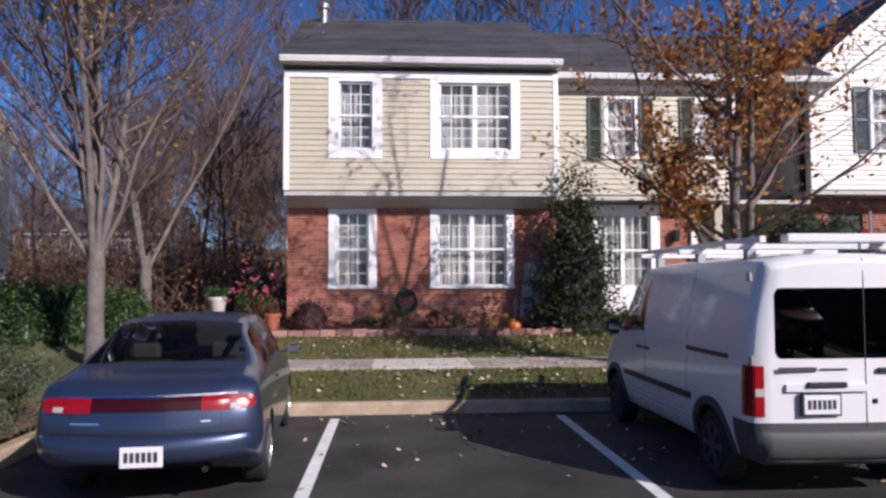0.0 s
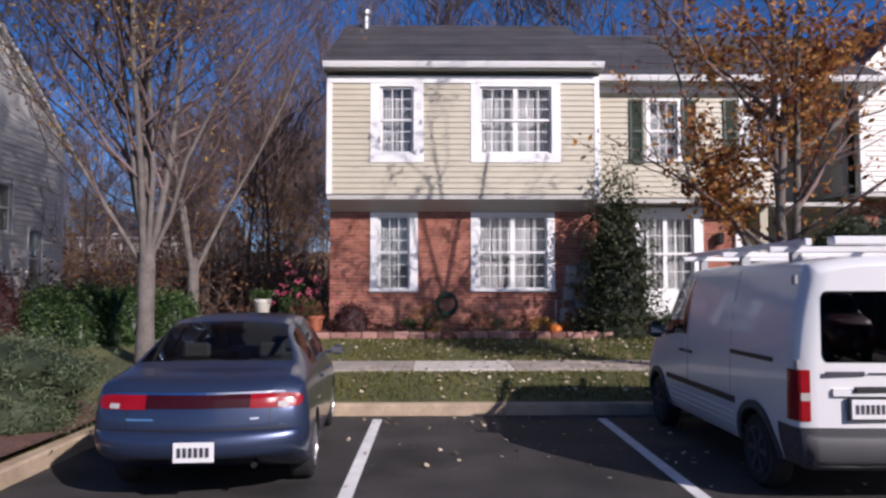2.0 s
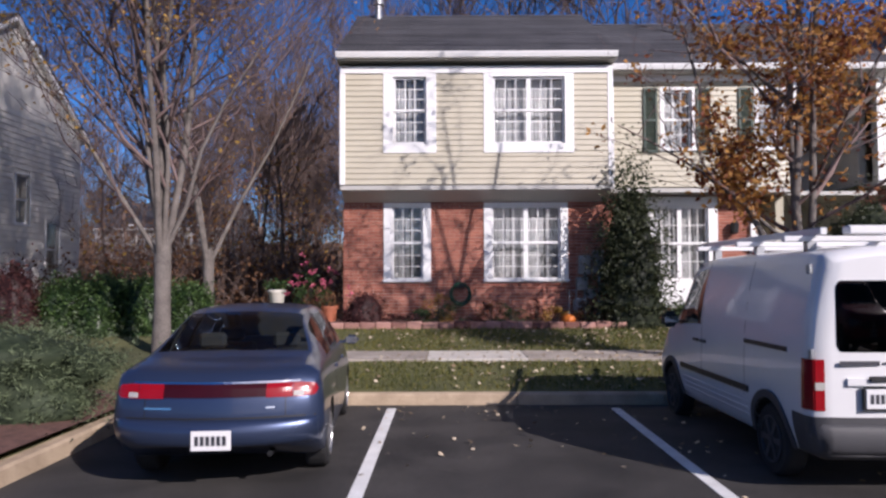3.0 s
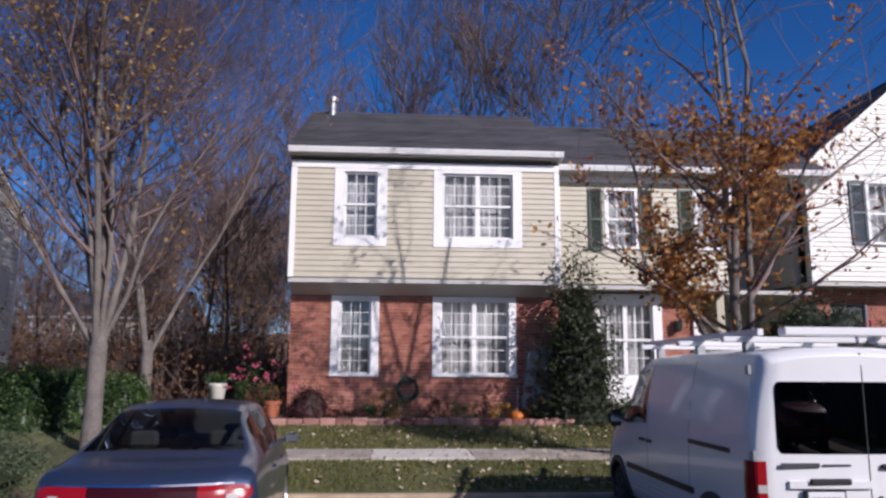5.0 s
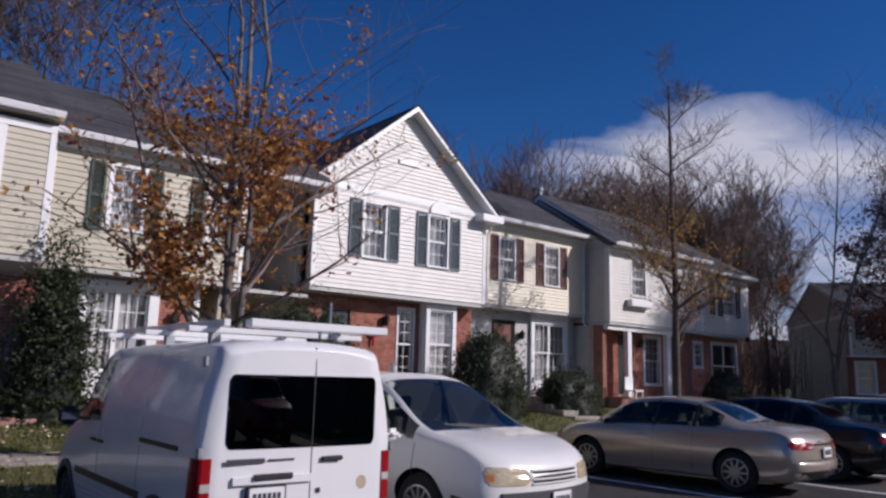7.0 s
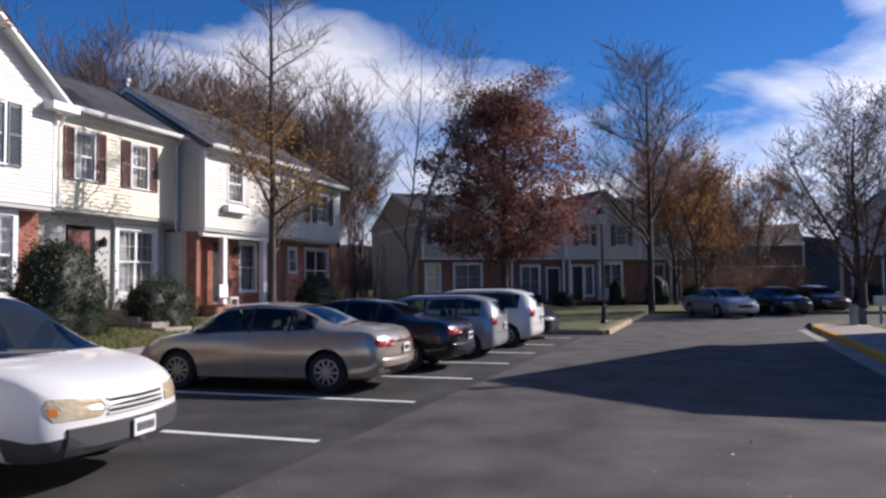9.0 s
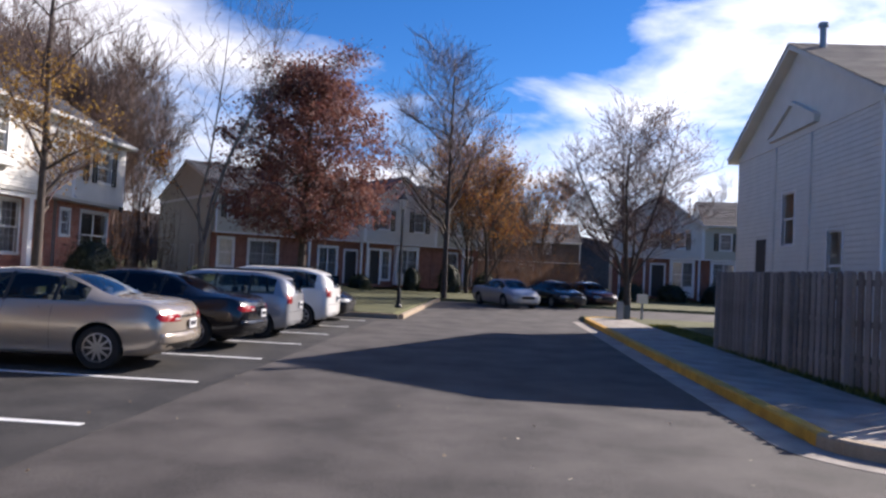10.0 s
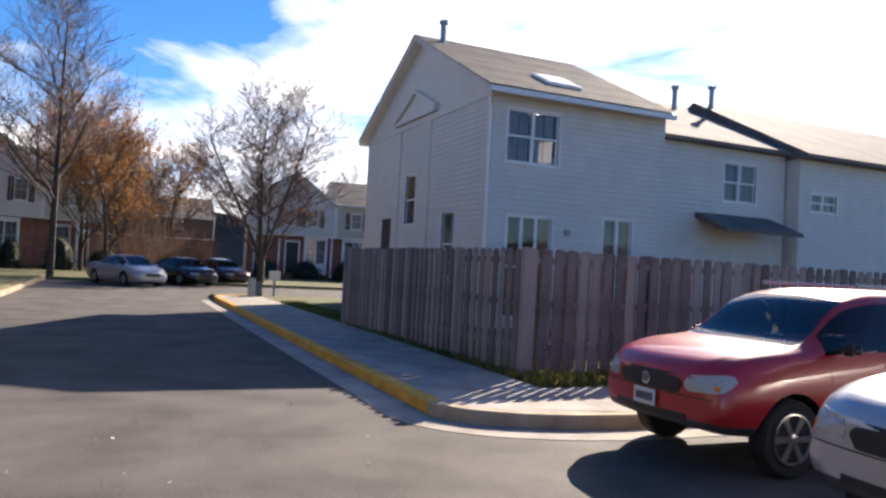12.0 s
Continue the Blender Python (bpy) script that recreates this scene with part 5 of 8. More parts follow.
class Soup:
    """Vertices and faces gathered fast."""

    def __init__(self):
        self.v, self.f = [], []

    def tube(self, path, radii, sides):
        start = len(self.v)
        for i, p in enumerate(path):
            d = (path[min(i + 1, len(path) - 1)] - path[max(i - 1, 0)]).normalized()
            s = d.orthogonal().normalized()
            t = d.cross(s)
            for k in range(sides):
                a = k * math.tau / sides
                self.v.append(p + (s * math.cos(a) + t * math.sin(a)) * radii[i])
        for i in range(len(path) - 1):
            for k in range(sides):
                a, b = start + i * sides + k, start + i * sides + (k + 1) % sides
                self.f.append((a, b, b + sides, a + sides))

    def leaf(self, p, size, rnd, thin=0.55, fold=0.25):
        d = Vector((rnd.gauss(0, 1), rnd.gauss(0, 1), rnd.gauss(0, 0.8))).normalized()
        s = d.orthogonal().normalized()
        s = (s * math.cos(rnd.random() * 6.28) + d.cross(s) * math.sin(rnd.random() * 6.28)).normalized()
        n = d.cross(s)
        i = len(self.v)
        self.v += [p, p + d * size * 0.5 + s * size * thin * 0.5 + n * size * fold * 0.3, p + d * size, p + d * size * 0.5 - s * size * thin * 0.5 + n * size * fold * 0.3]
        self.f += [(i, i + 1, i + 2), (i, i + 2, i + 3)]

    def mesh(self, name, material, smooth=False):
        me = bpy.data.meshes.new(name)
        me.from_pydata([tuple(v) for v in self.v], [], self.f)
        me.materials.append(material)
        if smooth:
            me.polygons.foreach_set("use_smooth", [True] * len(me.polygons))
        return me


def hang(name, soup, material, parent, label="", smooth=False):
    ob = new(name, soup.mesh(name, material, smooth))
    ob.parent = parent
    return tagged(ob, label)


def tree(label, at, height, r0, seed, bark, leaf=None, leaves=0, leaf_size=0.09, leaf_label="", cluster=None, group="", fluff=0.09, dome=None, twigs_of=None, **kw):
    """A tree with trunk, limbs and, where it keeps them, leaves on its twigs."""
    rnd = random.Random(seed)
    root = thing("tree", label, "tree", m=Matrix.Translation(at), group=group)
    limbs = branches(rnd, (0, 0, -0.1), height, r0, **kw)
    trunk, twigs, crown = Soup(), Soup(), Soup()
    for path, radii, level in limbs:
        (trunk if level < 2 else twigs).tube(path, radii, 8 if level == 0 else 5 if level < 3 else 3)
    hang("trunk", trunk, bark, root, smooth=True)
    hang("twig_mass", twigs, twigs_of or bark, root, smooth=True)
    if leaf:
        if dome:
            low_z, wide_z, top_z, wide = dome
            for _ in range(620):
                z = rnd.uniform(low_z, top_z)
                k = (z - wide_z) / (top_z - wide_z) if z > wide_z else (wide_z - z) / (wide_z - low_z)
                a, rr = rnd.random() * math.tau, wide * math.sqrt(max(0.0, 1 - k * k)) * rnd.uniform(0.3, 1.1)
                c = Vector((math.cos(a) * rr, math.sin(a) * rr, z))
                g = rnd.uniform(0.14, 0.34)
                for _ in range(int(leaves * 0.75 / 620)):
                    crown.leaf(c + Vector((rnd.gauss(0, g), rnd.gauss(0, g), rnd.gauss(0, g * 0.6))), leaf_size * rnd.uniform(0.6, 1.2), rnd)
            leaves = leaves // 4
        ends = [p for path, _, level in limbs if level >= 2 for p in path[1:]]
        if cluster:
            ends = [p for p in ends if cluster(p, rnd)]
        for _ in range(leaves if ends else 0):
            p = rnd.choice(ends) + Vector((rnd.gauss(0, fluff), rnd.gauss(0, fluff), rnd.gauss(0, fluff)))
            crown.leaf(p, leaf_size * rnd.uniform(0.6, 1.2), rnd)
        hang("crown", crown, leaf, root, leaf_label)
    return root


def multi_tree(label, at, stems, height, r0, seed, bark, leaf=None, leaves=0, leaf_size=0.08, fork=1.3, cluster=None, fan=0.28, twigs_of=None, slim=0.48, limbs=(), fluff=0.08, **kw):
    """A tree whose short trunk forks into several steep stems."""
    rnd = random.Random(seed)
    root = thing("tree", label, "tree", m=Matrix.Translation(at))
    trunk, twigs, crown, ends = Soup(), Soup(), Soup(), []
    trunk.tube([Vector((0, 0, -0.1)), Vector((0.01, 0, fork * 0.5)), Vector((0, 0.02, fork)), Vector((0, 0.01, fork + 0.25))], [r0 * 1.25, r0, r0 * 1.05, r0 * 0.8], 12)
    for i in range(stems):
        a = math.tau * i / stems + rnd.random() * 0.5
        lean = (math.cos(a) * fan * rnd.uniform(0.6, 1.3), math.sin(a) * fan * rnd.uniform(0.6, 1.3))
        base = Vector((math.cos(a) * r0 * 0.35, math.sin(a) * r0 * 0.35, fork - 0.05))
        for path, radii, level in branches(rnd, base, (height - fork) * rnd.uniform(0.85, 1.05), r0 * slim * rnd.uniform(0.8, 1.15), lean=lean, **kw):
            (trunk if level < 1 else twigs).tube(path, radii, 8 if level == 0 else 5 if level < 3 else 3)
            if level >= 1:
                ends += path[1:]
    for z, lean, length, r in limbs:
        less = dict(kw, kids=max(3, kw["kids"] - 1), levels=3)
        for path, radii, level in branches(rnd, Vector((0, 0, z)), length, r, lean=lean, **less):
            (trunk if level < 1 else twigs).tube(path, radii, 7 if level == 0 else 4)
            if level >= 1:
                ends += path[1:]
    hang("trunk", trunk, bark, root, smooth=True)
    hang("twig_mass", twigs, twigs_of or bark, root, smooth=True)
    if cluster:
        ends = [p for p in ends if cluster(p, rnd)]
    for _ in range(leaves if ends else 0):
        crown.leaf(rnd.choice(ends) + Vector((rnd.gauss(0, fluff), rnd.gauss(0, fluff), rnd.gauss(0, fluff))), leaf_size * rnd.uniform(0.6, 1.2), rnd)
    if leaf:
        hang("crown", crown, leaf, root)
    return root


multi_tree("bare grey tree with steep forked stems and few yellow leaves", (-4.62, 12.0, 0.38), 7, 10.2, 0.13, 3, BARK_GREY, LEAF_GOLD, 4200, 0.085, fork=1.6, fan=0.17, slim=0.48, twigs_of=BARK_TWIG, levels=4, kids=7, spread=0.6, upright=0.6, first=0.14, twig=0.0034, reach=0.85, fluff=0.12, limbs=((1.5, (-0.85, -0.1), 4.6, 0.045), (1.55, (0.55, 0.1), 4.6, 0.045), (1.8, (-0.4, 0.5), 5.0, 0.04)), cluster=lambda p, r: 2.2 < p.z < 6.8 and p.x < 1.4)
multi_tree("bare pale tree with orange leaves behind the hedge", (-4.9, 15.2, 0.65), 3, 8.5, 0.11, 8, BARK_GREY, LEAF_RUST, 1500, 0.08, fork=1.3, slim=0.5, twigs_of=BARK_TWIG, levels=4, kids=5, spread=0.6, upright=0.6, first=0.2, twig=0.0045, reach=0.9, fluff=0.12)
multi_tree("maple by the kerb keeping rust brown leaves", (4.85, 9.95, 0.2), 3, 8.6, 0.11, 24, BARK_GREY, LEAF_RUST, 7000, 0.105, fork=1.0, fan=0.06, slim=0.62, twigs_of=BARK_TWIG, levels=3, kids=5, spread=0.7, upright=0.5, first=0.10, twig=0.003, reach=0.66, fluff=0.12, limbs=((0.95, (-0.40, 0.05), 5.4, 0.05), (1.75, (-1.5, -0.2), 2.6, 0.03), (3.1, (1.2, 0.2), 4.2, 0.04), (3.6, (-0.9, 0.4), 3.4, 0.035)), cluster=lambda p, r: (p.xy.length < 1.3 and 1.4 < p.z < 5.0 and r.random() < 0.6) or (p.x < -0.2 and 1.3 < p.z < 2.8 and p.xy.length < 2.2 and r.random() < 0.40) or r.random() < 0.035)
tree("tall slender tree with thin yellow leaves on the lawn", (20.0, 12.9, 0.5), 10.6, 0.13, 31, BARK_DARK, LEAF_GOLD, 2600, 0.10, twigs_of=BARK_TWIG, levels=3, kids=10, spread=0.7, upright=0.5, first=0.2, twig=0.005, fluff=0.14, reach=0.36, sway=0.025, cluster=lambda p, r: 1.8 < p.z < 6.4)
multi_tree("bare pale barked tree beside the parking bays", (29.2, 12.2, 0.5), 3, 10.6, 0.13, 41, BARK_GREY, LEAF_RUST, 500, 0.12, fork=1.6, fan=0.2, levels=3, kids=5, spread=0.5, upright=0.6, twig=0.006, reach=0.7, limbs=((2.2, (-0.7, 0.3), 4.5, 0.05),), cluster=lambda p, r: p.z < 5.0)
tree("broad tree full of maroon brown autumn leaves", (33.1, 9.35, 0.3), 9.8, 0.2, 53, BARK_DARK, LEAF_RED, 46000, 0.15, levels=3, kids=9, spread=0.9, upright=0.35, first=0.22, twig=0.008, fluff=0.24, reach=0.62, sway=0.03, dome=(2.5, 4.6, 9.7, 3.95), cluster=lambda p, r: p.xy.length < 3.6 and p.z < 10.4)
tree("bare tree with dark level limbs on the far lawn", (41.7, 3.6, 0.15), 12.2, 0.18, 61, BARK_DARK, None, twigs_of=BARK_TWIG, levels=3, kids=11, spread=0.72, upright=0.6, first=0.24, twig=0.009, reach=0.64, sway=0.02)
multi_tree("bare spreading tree by the far houses", (45.0, -6.85, 0.15), 5, 10.2, 0.2, 71, BARK_DARK, LEAF_RUST, 500, 0.14, fork=1.3, fan=0.36, slim=0.6, twigs_of=BARK_TWIG, levels=3, kids=8, spread=0.72, upright=0.5, first=0.16, twig=0.010, reach=0.75, sway=0.05, limbs=((1.2, (0.3, 0.75), 6.0, 0.08), (1.35, (-0.2, -0.8), 5.4, 0.07)), cluster=lambda p, r: p.y < -0.5)
for i, (x, y, h, n) in enumerate(((50, 1.2, 7.2, 5200), (53, 2.8, 8.0, 4600), (57, 0.5, 8.4, 4200), (62, 2.5, 9.0, 4600), (64, -2.5, 8.0, 4200))):
    tree("autumn tree with orange brown leaves between the rows", (x, y, 0.2), h, 0.14, 80 + i, BARK_DARK, LEAF_RUST, n, 0.16, levels=3, kids=8, spread=0.6, upright=0.7, first=0.15, twig=0.009, group="autumn trees between the rows")

# woods behind the houses, out of a few bare trees
rnd = random.Random(77)
kinds = []
for k in range(5):
    soup = Soup()
    for path, radii, level in branches(random.Random(200 + k), (0, 0, -0.2), 13.0, 0.13, levels=3, kids=8 if k < 3 else 6, spread=0.60, upright=0.72, first=0.34, twig=0.016, reach=0.8):
        if level > 1:
            path, radii = [path[0], path[-1]], [radii[0], radii[-1]]
        soup.tube(path, radii, 5 if level == 0 else 3)
    kinds.append((np.array([tuple(v) for v in soup.v]), np.array(soup.f)))


def wood(name, label, spots):
    vs, fs, n = [], [], 0
    for x, y, z, sc in spots:
        v, f = kinds[rnd.randrange(5)]
        a = rnd.random() * 6.28
        r = np.array(((math.cos(a), -math.sin(a), 0), (math.sin(a), math.cos(a), 0), (0, 0, 1)))
        vs.append((v * (sc * rnd.uniform(0.8, 1.0), sc * rnd.uniform(0.8, 1.0), sc)) @ r.T + (x, y, z))
        fs.append(f + n)
        n += len(v)
    v, f = np.concatenate(vs), np.concatenate(fs)
    me = bpy.data.meshes.new(name)
    me.vertices.add(len(v))
    me.vertices.foreach_set("co", v.ravel())
    me.loops.add(f.size)
    me.loops.foreach_set("vertex_index", f.ravel())
    me.polygons.add(len(f))
    me.polygons.foreach_set("loop_start", np.arange(0, f.size, 4))
    me.polygons.foreach_set("loop_total", np.full(len(f), 4))
    me.update(calc_edges=True)
    me.materials.append(BARK_FAR)
    return tagged(new(name, me), label, "woods", kind="stuff")


west_spots = [(rnd.uniform(-34, -3.0), rnd.uniform(27, 70), 0.7, rnd.uniform(0.5, 0.95)) for _ in range(54)] + [(rnd.uniform(-9, -3), rnd.uniform(19, 30), 0.7, rnd.uniform(0.3, 0.55)) for _ in range(16)]
wood("west_wood", "bare brown woodland behind the garden", west_spots)
wood("north_wood", "bare treetops behind the roofs", [(-0.6, 34, 0.7, 1.2), (2.4, 34, 0.7, 1.33), (4.9, 34.5, 0.7, 1.38), (7.3, 34, 0.7, 1.25)] + [(rnd.uniform(-1, 13), rnd.uniform(36, 44), 0.7, rnd.uniform(0.9, 1.15)) for _ in range(2)] + [(rnd.uniform(18, 48), rnd.uniform(30, 48), 0.7, rnd.uniform(0.6, 0.85)) for _ in range(40)])
wood("east_wood", "bare woodland beyond the far houses", [(rnd.uniform(32, 62), rnd.uniform(26, 52), 0.7, rnd.uniform(0.78, 1.05)) for _ in range(70)] + [(rnd.uniform(33, 47), rnd.uniform(22, 34), 0.6, rnd.uniform(0.5, 0.85)) for _ in range(105)] + [(rnd.uniform(70, 110), rnd.uniform(-40, 30), 0.7, rnd.uniform(0.55, 0.8)) for _ in range(18)] + [(rnd.uniform(63, 76), rnd.uniform(-4, 9), 0.4, rnd.uniform(0.45, 0.65)) for _ in range(18)])


def litter(spots, seed, count, material, label, name="hanging_leaves"):
    """Last leaves that still hang in a wood, beyond counting."""
    r, soup = random.Random(seed), Soup()
    for _ in range(count):
        x, y, z, sc = r.choice(spots)
        c = Vector((x + r.gauss(0, 1.0) * sc, y + r.gauss(0, 1.0) * sc, z + sc * r.uniform(2.5, 10)))
        for _ in range(5):
            soup.leaf(c + Vector((r.gauss(0, 0.25), r.gauss(0, 0.25), r.gauss(0, 0.25))), r.uniform(0.10, 0.17), r)
    tagged(new(name, soup.mesh(name, material)), label, "leaves", kind="stuff")


def brush(name, label, spots, seed):
    """Undergrowth: thin stems and brown leaves, beyond counting."""
    r = random.Random(seed)
    stems, leaves = Soup(), Soup()
    for x, y, h in spots:
        for _ in range(9):
            a = Vector((x + r.gauss(0, 0.5), y + r.gauss(0, 0.5), 0.6))
            b = a + Vector((r.gauss(0, 0.35), r.gauss(0, 0.35), h * r.uniform(0.5, 1.0)))
            c = b + Vector((r.gauss(0, 0.4), r.gauss(0, 0.4), h * r.uniform(0.1, 0.4)))
            stems.tube([a, b, c], [0.014, 0.009, 0.004], 3)
            for _ in range(11):
                leaves.leaf(a.lerp(c, r.random()) + Vector((r.gauss(0, 0.3), r.gauss(0, 0.3), r.gauss(0, 0.2))), r.uniform(0.08, 0.16), r)
    tagged(new(name, stems.mesh(name, BARK_FAR)), label + ", stems", "undergrowth", kind="stuff")
    tagged(new("dead_leaves", leaves.mesh("dead_leaves", LEAF_BROWN)), label + ", dead leaves", "undergrowth", kind="stuff")


litter(west_spots, 9, 1100, LEAF_RUST, "orange brown leaves left in the wood")
litter(west_spots, 10, 700, LEAF_GOLD, "yellow leaves left in the wood")
brush("undergrowth", "brown tangled undergrowth of the wood", [(rnd.uniform(-10, -2.8), rnd.uniform(17.5, 24), rnd.uniform(0.7, 1.8)) for _ in range(110)] + [(rnd.uniform(-30, -3), rnd.uniform(24, 55), rnd.uniform(1.4, 4.6)) for _ in range(430)], 5)
brush("undergrowth", "brown undergrowth between the far houses", [(rnd.uniform(31, 46), rnd.uniform(21, 36), rnd.uniform(1.8, 5.6)) for _ in range(420)] + [(rnd.uniform(55, 75), rnd.uniform(-6, 8), rnd.uniform(1.0, 3.0)) for _ in range(170)], 6)


def core(root, size, material, seed, shape, fill=0.8):
    """The dense shaded inside of a shrub: an uneven lump that its leaves cover."""
    bm = bmesh.new()
    bmesh.ops.create_icosphere(bm, subdivisions=4, radius=1.0)
    for v in bm.verts:
        u = max(-0.15, v.co.z)
        rr = (1 - min(1, abs(u)) ** shape) ** 0.5
        flat = v.co.xy.length or 1
        k = 1 + 0.22 * noise.noise(v.co * 2.3 + Vector((seed, 0, 0))) + 0.14 * noise.noise(v.co * 6.0 + Vector((0, seed, 0)))
        v.co = Vector((v.co.x / flat * rr * size[0] * fill * k, v.co.y / flat * rr * size[1] * fill * k, u * size[2] * (0.5 + fill / 2) * min(1.0, k)))
    OFF[0] = Vector((0, 0, 0))
    skin = [(v.co.copy(), v.normal.copy()) for v in bm.verts]
    part("inner_foliage", bm, material, root, smooth=True)
    return skin


def shrub(name, label, at, size, leaf, count, leaf_size, seed, shape=2.0, category="shrub", group="", thin=0.5, inner=0.55, fill=0.0):
    """A shrub: leaves in clumps through an uneven, rounded volume, over a few stems."""
    rnd = random.Random(seed)
    root = thing(name, label, category, m=Matrix.Translation(at), group=group)
    crown, wood_ = Soup(), Soup()
    sx, sy, sz = size
    clumps = []
    for _ in range(max(14, count // 60)):
        a, u = rnd.random() * math.tau, rnd.uniform(-0.15, 1.0)
        rr = (1 - abs(u) ** shape) ** 0.5 * rnd.uniform(inner, 1.0)
        clumps.append((Vector((math.cos(a) * rr * sx, math.sin(a) * rr * sy, max(0.04, u * sz * rnd.uniform(0.85, 1.05)))), rnd.uniform(0.5, 1.3)))
    skin = core(root, size, leaf, seed, shape, fill) if fill else []
    for _ in range(count):
        if skin and rnd.random() < 0.8:
            c, _n = rnd.choice(skin)
            out = c.normalized() * (rnd.uniform(-0.02, 0.07) + (0.08 if rnd.random() < 0.12 else 0.0))
            crown.leaf(c + out + Vector((rnd.gauss(0, 0.04), rnd.gauss(0, 0.04), rnd.gauss(0, 0.04))), leaf_size * rnd.uniform(0.6, 1.3), rnd, thin)
            continue
        c, s = rnd.choice(clumps)
        g = 0.16 * s
        crown.leaf(c + Vector((rnd.gauss(0, g * sx), rnd.gauss(0, g * sy), rnd.gauss(0, g * sz * 0.7))), leaf_size * rnd.uniform(0.6, 1.3), rnd, thin)
    for c, _ in clumps[:: max(1, len(clumps) // 14)]:
        wood_.tube([Vector((c.x * 0.12, c.y * 0.12, -0.05)), Vector((c.x * 0.5, c.y * 0.5, c.z * 0.55)), c], [0.014, 0.010, 0.004], 4)
    hang("foliage", crown, leaf, root)
    hang("stem_mass", wood_, BARK_DARK, root)
    return root


shrub("juniper", "grey green spreading juniper in a mulch bed", (-5.55, 7.75, 0.15), (2.0, 1.45, 1.0), LEAF_JUNIPER, 42000, 0.07, 101, shape=6.0, thin=0.2, inner=0.88, fill=0.93)
shrub("juniper", "grey green spreading juniper in a mulch bed", (-8.6, 8.6, 0.15), (2.2, 1.6, 1.0), LEAF_JUNIPER, 18000, 0.08, 102, shape=6.0, thin=0.3, inner=0.88, fill=0.93)
for i, (x, y, sx, h) in enumerate(((-7.2, 14.2, 0.62, 1.0), (-6.4, 14.0, 0.6, 1.04), (-5.65, 14.1, 0.62, 1.02), (-4.95, 14.2, 0.5, 0.9))):
    shrub("hedge_shrub", "glossy dark green hedge shrub", (x, y, 0.6), (sx, 0.7, h), LEAF_GREEN, 8000, 0.075, 110 + i, shape=4.0, group="hedge shrubs", fill=0.82, inner=0.8)
shrub("evergreen", "dark conical evergreen against the brick wall", (3.64, 14.5, 0.62), (0.86, 0.66, 3.2), LEAF_HOLLY, 26000, 0.085, 120, shape=1.5, inner=0.7, fill=0.62)
shrub("shrub", "round russet shrub beside the hedge", (-7.98, 13.6, 0.45), (0.55, 0.5, 1.45), LEAF_MAROON, 5000, 0.06, 119, shape=3.0, fill=0.78, inner=0.75)
shrub("barberry", "maroon barberry bush by the brick corner", (-1.62, 14.75, 0.68), (0.46, 0.38, 0.66), LEAF_MAROON, 3200, 0.045, 121, shape=3.0, fill=0.75, inner=0.75)
for i, (x, h, leaf) in enumerate(((-0.9, 0.22, LEAF_MAROON), (-0.15, 0.62, LEAF_GOLD), (0.15, 0.42, LEAF_JUNIPER), (0.95, 0.48, LEAF_BROWN), (1.35, 0.36, LEAF_GREEN), (1.85, 0.48, LEAF_MAROON), (2.2, 0.3, LEAF_GOLD), (-0.5, 0.26, LEAF_GREEN), (2.7, 0.4, LEAF_BROWN))):
    shrub("border_plant", "low border plant in the brick edged bed", (x, 14.8, 0.68), (0.36, 0.26, h), leaf, 800, 0.045, 130 + i, group="border plants")
shrub("rose_bush", "rose bush with pink blooms", (-2.75, 15.3, 0.68), (0.55, 0.45, 0.95), LEAF_GREEN, 1500, 0.055, 140, inner=0.3)
shrub("bramble", "straggling brown stems and red leaves", (-2.5, 15.0, 0.68), (0.6, 0.45, 0.75), LEAF_BROWN, 1100, 0.055, 141, inner=0.3)
shrub("shrub", "clipped round evergreen before the white house", (13.97, 14.6, 0.65), (1.15, 0.95, 2.2), LEAF_HOLLY, 12000, 0.08, 150, shape=4.0, fill=0.85, inner=0.8)
shrub("shrub", "clipped dark evergreen before the porch", (17.2, 14.6, 0.65), (1.08, 0.85, 1.3), LEAF_HOLLY, 8000, 0.07, 151, shape=4.0, fill=0.85, inner=0.8)
shrub("shrub", "spreading dark evergreen by the front door", (8.55, 14.5, 0.6), (1.3, 1.0, 2.7), LEAF_HOLLY, 12000, 0.08, 152, shape=5.0, fill=0.8, inner=0.75)
shrub("shrub", "green shrubs under the bay window", (5.2, 15.2, 0.65), (0.75, 0.35, 0.5), LEAF_GREEN, 2200, 0.06, 153, shape=3.0, fill=0.75, inner=0.75)
shrub("shrub", "dark evergreen by the far porch", (25.9, 14.7, 0.65), (1.15, 0.8, 1.5), LEAF_HOLLY, 3200, 0.09, 154, shape=4.0, fill=0.82, inner=0.8)
for i, (x, y, s, h) in enumerate(((45.5, 13.5, 0.8, 0.7), (47.0, 11.8, 0.7, 0.8), (49.0, 9.6, 0.8, 0.8), (51.5, 6.5, 0.6, 1.6), (53.0, 4.0, 0.9, 1.9), (55.2, 1.6, 1.0, 1.3), (55.5, -9.0, 1.0, 1.1), (55.8, -12.0, 1.1, 1.2), (55.3, -15.0, 1.2, 1.3), (42.0, 17.5, 0.8, 0.9))):
    shrub("shrub", "dark green shrub before the far houses", (x, y, 0.35), (s, s, h), LEAF_HOLLY, 900, 0.13, 160 + i, shape=3.0, group="far shrubs", fill=0.82, inner=0.8)

# ---- vehicles ----
def paint(name, col, flake=0.25, rough=0.28):
    return mat(name, col, rough, metal=flake, var=0.05, scale=2, fine=300, bump=0.01, bump_scale=300, coat=0.6)


